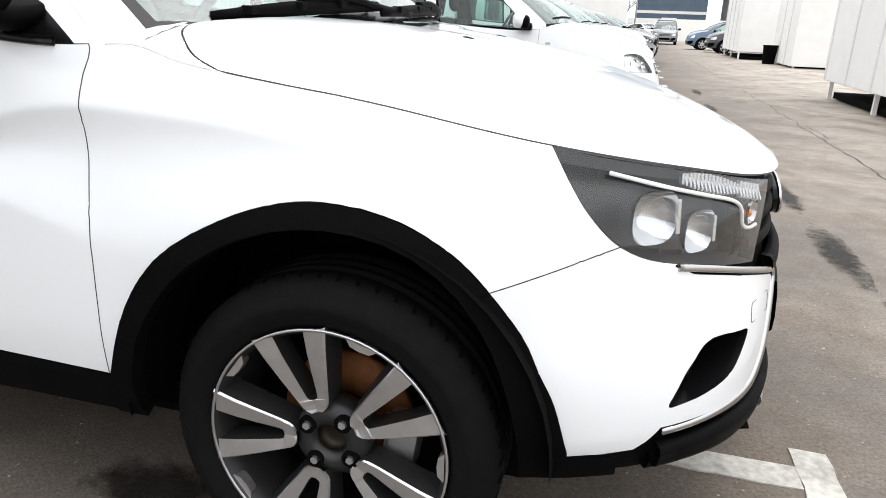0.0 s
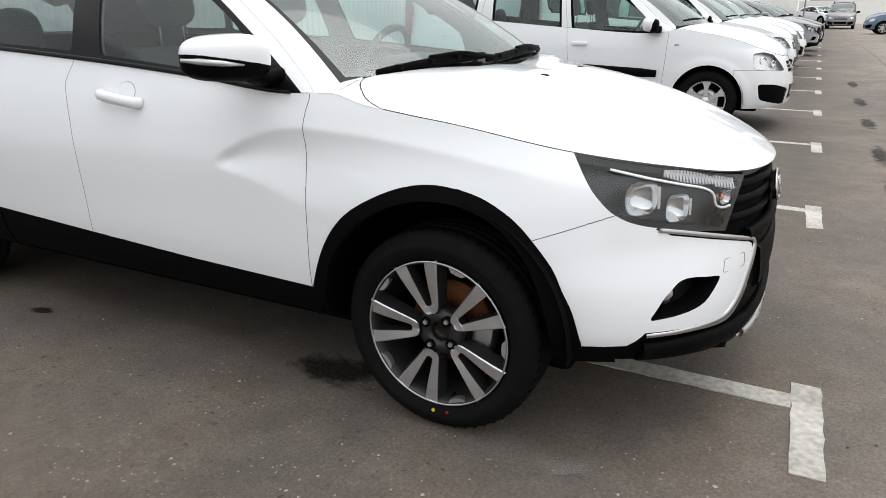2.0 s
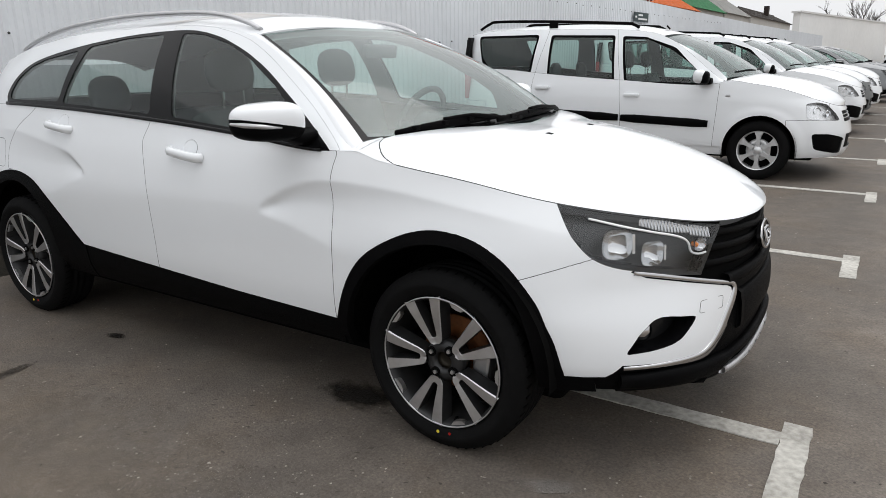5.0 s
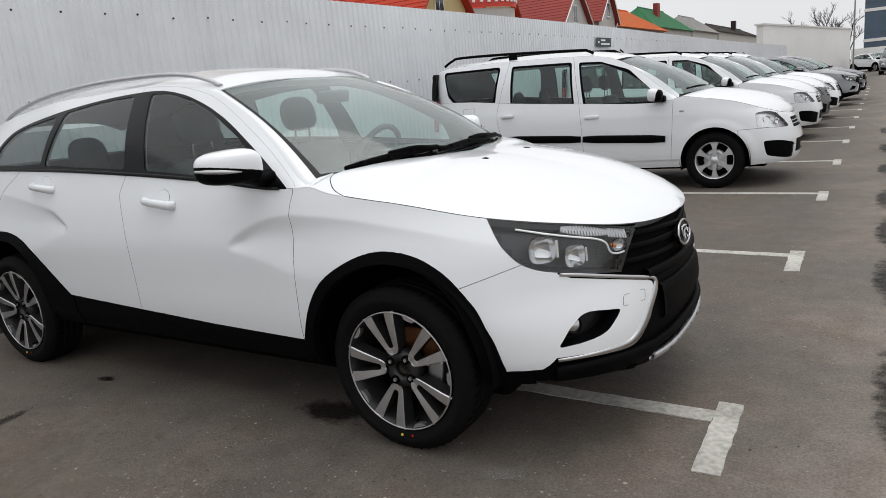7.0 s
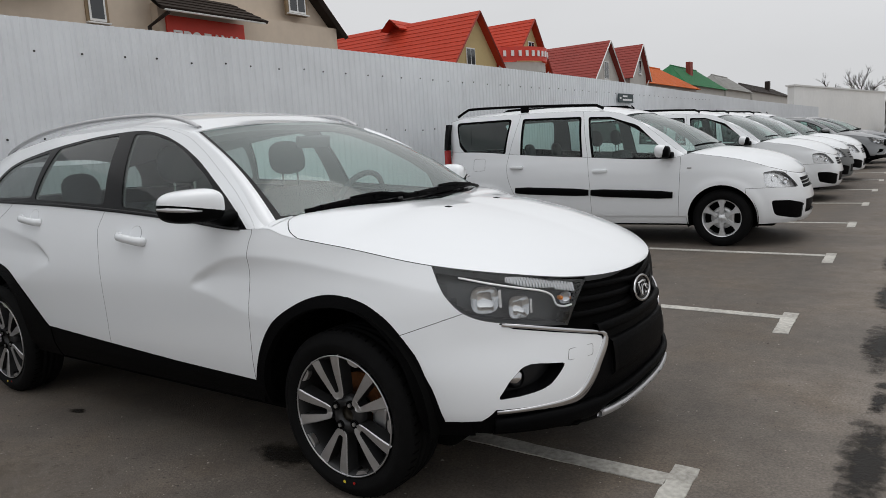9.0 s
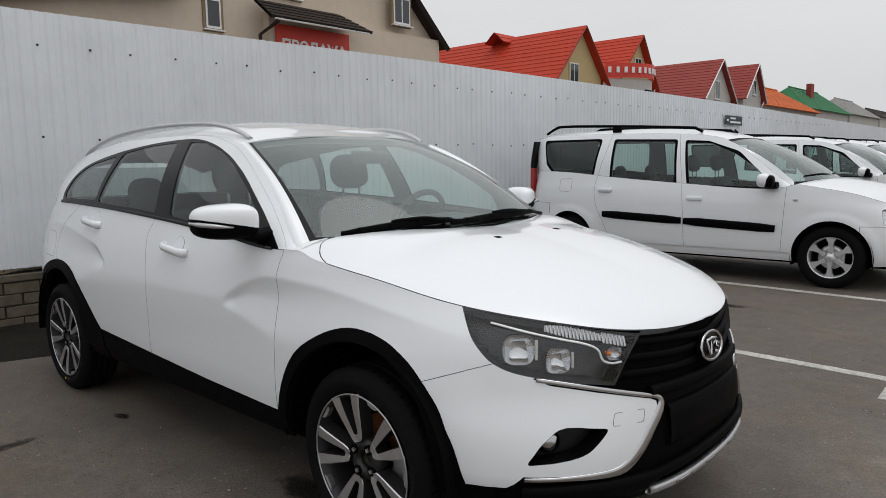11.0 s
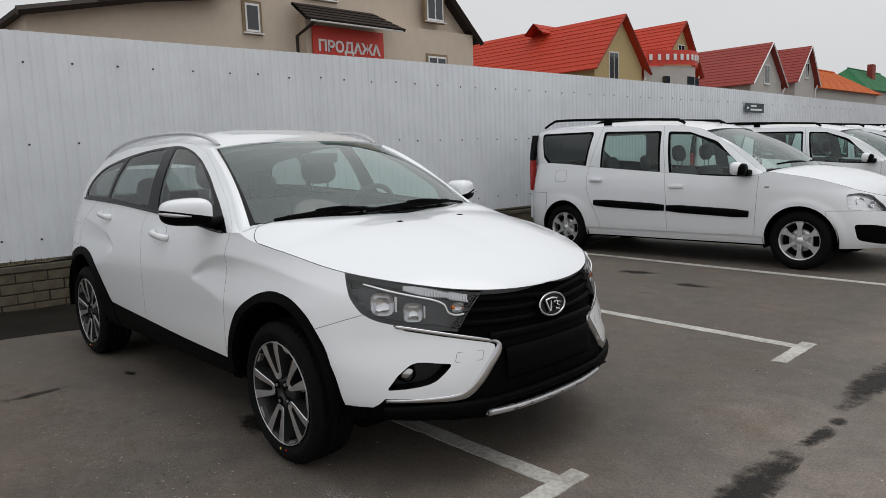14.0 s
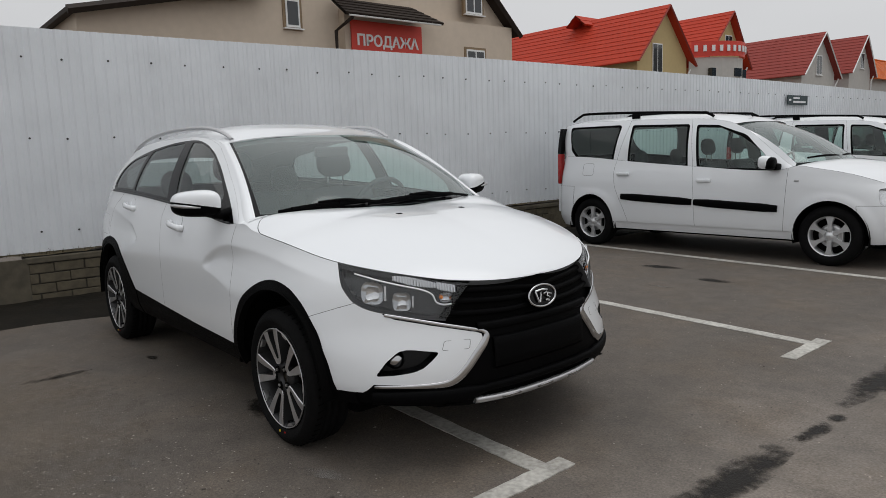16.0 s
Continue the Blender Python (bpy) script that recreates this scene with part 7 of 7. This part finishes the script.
sign = thing("fence_sign", "small dark green sign plate on the fence", "sign", m=pose(fence_x(14.2) - 0.03, 14.2, 2.187, 0, 0, TURN_F))
part("sign_plate", box((0, -0.48, -0.105), (0.015, 0.48, 0.105), None, 0.004), M_SIGNDARK, sign)
for y0, y1, z in ((-0.22, 0.08, 0.045), (-0.22, 0.38, -0.04), (-0.42, -0.32, 0.0)):
    part("sign_bar", box((0.0155, y0, z - 0.02), (0.019, y1, z + 0.02)), M_SIGNWHITE, sign, "pale unreadable lettering bar")


# ---- houses behind the fence ----
def slope_roof(a, b, c, d, course=0.36, lift=0.025):
    """A roof slope of metal tile courses: eave a-b, ridge d-c."""
    a, b, c, d = (Vector(p) for p in (a, b, c, d))
    n = max(2, int((d - a).length / course))
    up = (b - a).cross(d - a).normalized()
    if up.z < 0:
        up = -up
    bm = bmesh.new()
    prev = None
    for k in range(n):
        low = [bm.verts.new(x) for x in (a.lerp(d, k / n) + up * lift, b.lerp(c, k / n) + up * lift)]
        top = [bm.verts.new(x) for x in (a.lerp(d, (k + 1) / n), b.lerp(c, (k + 1) / n))]
        if prev:
            bm.faces.new((prev[0], prev[1], low[1], low[0]))
        else:
            first = low
        bm.faces.new((low[0], low[1], top[1], top[0]))
        prev = top
    vs = [bm.verts.new(x - up * 0.08) for x in (a, b, c, d)]
    bm.faces.new((first[0], first[1], vs[1], vs[0]))
    bm.faces.new((prev[0], prev[1], vs[2], vs[3]))
    bm.faces.new(vs)
    return bm


def house_window(house, x, y, z, w, h, frame_mat, bars=1):
    """A window in a wall that faces +x."""
    win = part("window", box((x - 0.1, y - w / 2 - 0.09, z - 0.09), (x + 0.02, y + w / 2 + 0.09, z + h + 0.09)), frame_mat, house, "window with reveal")
    part("window_frame", box((x + 0.02, y - w / 2, z), (x + 0.05, y + w / 2, z + h), None, 0.01), M_WINFRAME, win)
    n = bars + 1
    for k in range(n):
        y0 = y - w / 2 + 0.06 + (w - 0.06) * k / n
        part("pane", box((x + 0.045, y0, z + 0.07), (x + 0.056, y0 + (w - 0.06) / n - 0.06, z + h - 0.07)), M_WINGLASS, win)
    part("window_sill", box((x, y - w / 2 - 0.1, z - 0.07), (x + 0.12, y + w / 2 + 0.1, z - 0.03)), M_WINFRAME, win)


def gable_house(label, x, y0, y1, eave, ridge, deep, wall, roof, over=0.45, window=None, ridge_y=None):
    """A house whose gable faces +x and whose ridge runs back from it."""
    h = thing("house", label, "house", "houses behind the fence")
    ym = ridge_y if ridge_y is not None else (y0 + y1) / 2
    body = prism([(y0, 0), (y1, 0), (y1, eave), (ym, ridge - 0.08), (y0, eave)], deep, Matrix.Translation((x - deep, 0, 0)) @ Matrix(((0, 1, 0, 0), (1, 0, 0, 0), (0, 0, 1, 0), (0, 0, 0, 1))))
    part("wall", body, wall, h)
    for ya, s in ((y0, -1), (y1, 1)):
        run = ym - ya
        k = (ridge - eave) / abs(run)
        ye, ze = ya + s * over, eave - k * over
        part("roof", slope_roof((x + over, ye, ze), (x - deep - over, ye, ze), (x - deep - over, ym, ridge), (x + over, ym, ridge)), roof, h)
        part("fascia", tube([(x + over, ye, ze - 0.06), (x + over, ym, ridge - 0.06)], 0.06, 4), M_WINFRAME if wall is M_PALEWALL else M_DULLRED, h)
        part("gutter", tube([(x + over, ye, ze - 0.04), (x - deep - over, ye, ze - 0.04)], 0.06, 6), roof, h)
    part("downpipe", tube([(x + 0.2, y1 + over - 0.1, eave - 0.5), (x + 0.08, y1 + 0.1, eave - 1.0), (x + 0.08, y1 + 0.1, 0.2)], 0.06, 6), M_WINFRAME, h)
    if window:
        for wy, wz, ww, wh in window:
            house_window(h, x, wy, wz, ww, wh, wall if wall is not M_BEIGE else M_WINFRAME_BROWN)
    return h


def hip_house(label, x, y0, y1, eave, ridge, deep, wall, roof, over=0.5):
    """A house whose ridge runs along the fence, with hipped ends."""
    h = thing("house", label, "house", "houses behind the fence")
    part("wall", box((x - deep, y0, 0), (x, y1, eave)), wall, h)
    xa, xb, ya, yb, xm, e = x + over, x - deep - over, y0 - over, y1 + over, x - deep / 2, eave - 0.1
    r = 5.0
    part("roof", slope_roof((xa, ya, e), (xa, yb, e), (xm, yb - r, ridge), (xm, ya + r, ridge)), roof, h)
    part("roof", slope_roof((xb, ya, e), (xb, yb, e), (xm, yb - r, ridge), (xm, ya + r, ridge)), roof, h)
    part("roof", slope_roof((xa, ya, e), (xb, ya, e), (xm, ya + r, ridge), (xm, ya + r, ridge)), roof, h)
    part("roof", slope_roof((xa, yb, e), (xb, yb, e), (xm, yb - r, ridge), (xm, yb - r, ridge)), roof, h)
    part("ridge_cap", tube([(xm, ya + r, ridge + 0.03), (xm, yb - r, ridge + 0.03)], 0.12, 6), roof, h)
    part("gutter", tube([(xa, ya, e - 0.03), (xa, yb, e - 0.03)], 0.07, 6), roof, h)
    return h


def lettering(text, size, mat, parent, m, name="lettering"):
    cu = bpy.data.curves.new(name, "FONT")
    cu.body, cu.size, cu.extrude, cu.align_x = text, size, 0.012, "CENTER"
    cu.offset = 0.014
    tmp = new(name, cu)
    me = bpy.data.meshes.new_from_object(tmp.evaluated_get(bpy.context.evaluated_depsgraph_get()))
    bpy.data.objects.remove(tmp)
    me.materials.append(mat)
    ob = new(name, me)
    ob.parent, ob.matrix_basis = parent, m
    return ob


def sale_house():
    h = thing("sale_house", "beige rendered house with brown roof and a red sign", "house", "houses behind the fence")
    x, deep = -18.0, 12.0
    outline = [(2.6, 0), (18.7, 0), (18.7, 6.25), (13.2, 11.5), (8.0, 6.9), (7.5, 6.4), (2.6, 5.35)]
    swap = Matrix(((0, 1, 0, 0), (1, 0, 0, 0), (0, 0, 1, 0), (0, 0, 0, 1)))
    part("wall", prism(outline, deep, Matrix.Translation((x - deep, 0, 0)) @ swap), M_BEIGE, h)
    for (ya, za), (yb, zb) in (((2.3, 5.28), (7.6, 6.45)), ((7.5, 6.42), (13.2, 11.58)), ((19.1, 5.87), (13.2, 11.58))):
        part("roof", slope_roof((x + 0.5, ya, za + 0.06), (x - deep, ya, za + 0.06), (x - deep, yb, zb + 0.06), (x + 0.5, yb, zb + 0.06)), M_BROWNROOF, h, "dark brown metal roof")
        part("fascia", tube([(x + 0.5, ya, za), (x + 0.5, yb, zb)], 0.12, 4), M_BROWNROOF, h, "dark brown fascia")
    part("wall_projection", box((x, 10.75, 0), (x + 0.35, 18.7, 6.2)), M_BEIGE, h)
    for y, z, w, hh, bars in ((9.0, 5.46, 0.5, 0.88, 0), (11.6, 6.82, 1.2, 1.25, 2)):
        house_window(h, x + 0.02, y, z, w, hh, M_WINFRAME_BROWN, bars)
    for y, z, w, hh, bars in ((16.62, 6.54, 0.85, 0.98, 1), (16.65, 4.2, 0.95, 1.0, 1)):
        house_window(h, x + 0.36, y, z, w, hh, M_WINFRAME_BROWN, bars)
    wing = part("roof_slope", slope_roof((x + 0.6, 4.2, 5.72), (x + 0.6, 7.9, 6.3), (x - 3.4, 7.6, 8.6), (x - 3.4, 6.2, 8.4)), M_BROWNROOF, h, "dark brown metal roof slope")
    part("roof_panel", box((-1.0, -0.38, 0.0), (1.0, 0.38, 0.08), pose(x - 0.7, 5.85, 6.92, 0, 32, 14), 0.01), M_SIGNWHITE, wing, "white panel on the roof slope")
    can = part("canopy", slope_roof((x + 1.25, 10.25, 5.86), (x + 1.25, 14.35, 5.86), (x + 0.3, 13.6, 6.5), (x + 0.3, 10.3, 6.5), 0.2), M_BROWNROOF, h, "brown metal canopy")
    part("canopy_edge", tube([(x + 1.2, 10.4, 5.8), (x + 1.2, 14.25, 5.8)], 0.035, 6), M_WINFRAME, can)
    part("drainpipe", tube([(x + 1.2, 10.55, 5.75), (x + 0.45, 10.35, 5.4), (x + 0.45, 10.35, 0.2)], 0.06, 6), M_BROWNROOF, h, "dark drainpipe")
    return h


sale = sale_house()
board = thing("sale_sign", "red sign board with white capital letters on a house", "sign", m=pose(-17.55, 12.45, 4.52, 0, 0, 0))
part("sign_board", box((-0.06, -1.5, 0), (0.0, 1.5, 1.3)), M_SIGNRED, board)
lettering("ПРОДАЖА", 0.5, M_SIGNWHITE, board, pose(0.012, 0, 0.49, 90, 0, 90))

gable_house("house with red metal tile roof and yellow gable", -21.0, 32.2, 37.3, 6.55, 9.35, 12.0, M_YELLOW, M_REDROOF, window=[(34.15, 5.4, 1.0, 1.75)], ridge_y=34.8)
cross = thing("ridge_gable", "small red tiled gable on a roof ridge", "dormer")
for s_ in (-1, 1):
    part("roof", slope_roof((-26.6 + s_ * 0.75, 33.6, 8.95), (-26.6 + s_ * 0.75, 36.0, 8.95), (-26.6, 36.0, 9.6), (-26.6, 33.6, 9.6)), M_REDROOF, cross)
gable_house("house with red metal tile roof and yellow walls", -21.4, 40.0, 45.0, 6.9, 9.85, 12.0, M_YELLOW, M_REDROOF, window=[(43.0, 7.45, 0.9, 0.9)], ridge_y=42.9)
bay = thing("shop_bay", "pale round bay with a curved red sign band", "bay")
wall_pts = [(-20.9 + 1.6 * math.sin(math.pi * k / 14), 37.4 + 5.9 * k / 14) for k in range(15)]
bm = bmesh.new()
lo, hi = [bm.verts.new((x, y, 0)) for x, y in wall_pts], [bm.verts.new((x, y, 6.5)) for x, y in wall_pts]
for k in range(14):
    bm.faces.new((lo[k], lo[k + 1], hi[k + 1], hi[k]))
bm.faces.new(hi)
part("bay_wall", bm, M_PALEWALL, bay)
bm = bmesh.new()
lo, hi = [bm.verts.new((x + 0.15, y, 6.55)) for x, y in wall_pts], [bm.verts.new((x + 0.15, y, 7.45)) for x, y in wall_pts]
for k in range(14):
    bm.faces.new((lo[k], lo[k + 1], hi[k + 1], hi[k]))
part("sign_band", bm, M_SIGNRED, bay, "curved red sign band")
for k in range(0, 13):
    (x, y), (x2, y2) = wall_pts[k], wall_pts[k + 1]
    out = Vector((y2 - y, x - x2)).normalized() * 0.05
    part("sign_bar", box((-0.03, -0.1, 6.84), (0.03, 0.1, 7.2), pose((x + x2) / 2 + 0.15 + out.x, (y + y2) / 2 + out.y, 0, 0, 0, math.degrees(math.atan2(-(x2 - x), y2 - y)))), M_SIGNWHITE, bay, "white letter bar")
for k in (3, 7, 10):
    x, y = wall_pts[k]
    part("bay_window", box((x - 0.2, y - 0.4, 5.35), (x + 0.05, y + 0.4, 5.85)), M_WINGLASS, bay)
gable_house("house with dull red roof and pale walls", -21.0, 53.3, 59.3, 6.6, 9.55, 14.0, M_PALEWALL, M_DULLRED, window=[(56.3, 6.3, 1.0, 1.5)], ridge_y=56.4)
gable_house("narrow house with dull red roof and pale walls", -21.0, 62.3, 66.9, 7.2, 9.95, 12.0, M_PALEWALL, M_DULLRED, window=[(65.0, 7.2, 0.8, 1.3)], ridge_y=64.9)
hip_house("low house with bright orange tile roof", -24.0, 76.0, 97.0, 7.2, 9.9, 7.0, M_PALEWALL, M_ORANGEROOF)
green = hip_house("low house with green metal roof and brick chimney", -27.0, 103.0, 127.0, 8.4, 11.7, 7.0, M_PALEWALL, M_GREENROOF)
part("chimney", box((-29.5, 112.5, 9.5), (-28.8, 114.0, 12.4)), M_DULLRED, green, "small brick chimney")
hip_house("far house with pale grey sheet roof", -27.0, 128.5, 150.0, 8.6, 11.6, 7.0, M_PALEWALL, M_GREYROOF)
brown = hip_house("far house with dark brown roof", -27.0, 152.0, 205.0, 9.0, 11.0, 7.0, M_PALEWALL, M_BROWNROOF)
part("chimney", box((-29.5, 180, 10.0), (-28.5, 181.5, 12.3)), M_BROWNROOF, brown, "dark chimney")

# ---- far end of the lot ----
end_wall = thing("end_wall", "high white wall across the end of the lot", "wall", kind="structure")
slant = pose(-4.85, 45.6, 0, 0, 0, -8.6)
part("wall_panel", box((-0.4, 0, 0), (0, 25.4, 3.72), slant), M_WHITEWALL, end_wall)
part("wall_coping", box((-0.5, -0.1, 3.72), (0.08, 25.5, 3.82), slant), M_WINFRAME, end_wall)
part("low_wall_panel", box((-1.0, 72.0, 0), (14, 72.3, 2.0)), M_WHITEWALL, end_wall)
part("hut_wall", box((1.9, 58, 0), (3.0, 60, 1.9)), M_WHITEWALL, end_wall)
pole = thing("lamp_pole", "thin grey steel pole at the end of the lot", "pole")
part("pole_shaft", cyl((0.0, 45, 0), (0.0, 45, 8.5), 0.045, 0.03, 10), M_GREYROOF, pole)


def office_block(label, x0, x1, y, z, mat, glassy, floors, bays):
    b = thing("office_block", label, "building", "far buildings")
    part("wall", box((x0, y, 0), (x1, y + 12, z)), mat, b)
    fh, bw = z / floors, (x1 - x0) / bays
    for f in range(floors):
        part("floor_band", box((x0 - 0.06, y - 0.12, f * fh + fh * 0.9), (x1 + 0.06, y, f * fh + fh)), M_WHITEWALL if glassy else mat, b)
        for k in range(bays):
            part("window", box((x0 + bw * (k + 0.1), y - 0.08, f * fh + fh * 0.2), (x0 + bw * (k + 0.9), y - 0.02, f * fh + fh * 0.78)), M_BLUEGLASS if glassy else M_WINGLASS, b)
    return b


office_block("blue glass office block with pale floor bands", -0.3, 7.2, 84, 15, M_BLUEGLASS, True, 5, 5)
office_block("pale rendered office block", 9.5, 16, 80, 14, M_PALEWALL, False, 4, 4)
office_block("pale yellow rendered workshop far beyond the lot", 17, 34, 70, 10, M_YELLOW, False, 3, 6)


def bare_tree(x, y, high, seed):
    r = random.Random(seed)
    t = thing("bare_tree", "leafless tree with fine grey twigs", "tree", "far trees", m=pose(x, y, 0))
    bm = bmesh.new()

    def branch(p, d, length, rad, level):
        q = p + d * length
        add_cyl(bm, p, q, rad, rad * 0.65, 5, False)
        if level:
            for _ in range(4 if level > 1 else 5):
                nd = (d + Vector((r.uniform(-0.8, 0.8), r.uniform(-0.8, 0.8), r.uniform(-0.1, 0.6)))).normalized()
                branch(p.lerp(q, r.uniform(0.5, 1.0)), nd, length * r.uniform(0.5, 0.75), rad * 0.5, level - 1)

    branch(Vector((0, 0, 0)), Vector((0, 0, 1)), high * 0.4, high * 0.02, 4)
    part("trunk", bm, M_TRUNK, t)
    return t


for x, y, hgt, sd in ((-4.0, 92, 9, 3), (-8.0, 98, 8, 4), (-1.8, 90, 7, 5)):
    bare_tree(x, y, hgt, sd)


# ---- right-hand side of the lot ----
def raised_cabin(label, x0, y0, x1, y1, z0, z1):
    c = thing("cabin", label, "cabin", "white cabins")
    part("cabin_body", box((x0, y0, z0), (x1, y1, z1), None, 0.02), M_WHITEWALL, c)
    n = int((y1 - y0) / 1.1)
    for k in range(n + 1):
        yy = y0 + (y1 - y0) * k / n
        part("corner_rib", box((x0 - 0.02, yy - 0.03, z0), (x0 - 0.002, yy + 0.03, z1)), M_WINFRAME, c)
    for x in (x0 + 0.1, x1 - 0.1):
        for y in (y0 + 0.1, (y0 + y1) / 2, y1 - 0.1):
            part("leg", box((x - 0.03, y - 0.03, 0), (x + 0.03, y + 0.03, z0)), M_WHITEWALL, c, "white steel leg")
    # no part of the cabin: black box for the shade beneath it
    part("base_frame", box((x0 + 0.15, y0 + 0.15, 0.02), (x1 - 0.15, y1 - 0.15, 0.12)), M_INNER, c)
    return c


raised_cabin("white metal cabin raised on thin steel legs", 3.62, 6.6, 6.2, 11.8, 0.3, 3.2)
raised_cabin("low white metal storage cabin beside a bin", 5.15, 23.0, 7.6, 26.5, 0.06, 2.15)
raised_cabin("white metal storage cabin on legs behind others", 4.2, 28.8, 6.9, 34.0, 0.3, 2.5)
raised_cabin("tall white storage cabin far along the lane", 7.2, 36, 10, 44, 0.3, 3.9)
bin_ = thing("waste_bin", "dark round waste bin beside a cabin", "bin", m=pose(4.9, 25.6, 0))
part("bin_body", cyl((0, 0, 0), (0, 0, 0.62), 0.2, 0.24, 20), M_INNER, bin_)
part("bin_rim", ring(0.225, 0.255, 0.0, 0.04, 20), M_PLASTIC, bin_).matrix_basis = pose(0, 0, 0.6, 90, 0, 0)
for k, (x, y, turn, paint, lab) in enumerate(((3.75, 41.5, 183, M_BLUEPAINT, "blue-grey estate car parked across the lane"), (4.4, 36.5, 184, M_DARKPAINT, "dark estate car parked across the lane"), (2.1, 52.0, -92, M_GREYPAINT, "grey estate car seen end on"))):
    o = copy_thing(largus, pose(x, y, 0, 0, 0, turn))
    repaint(o, M_WHITE, paint)
    tagged(o, lab, "car", "far parked cars")
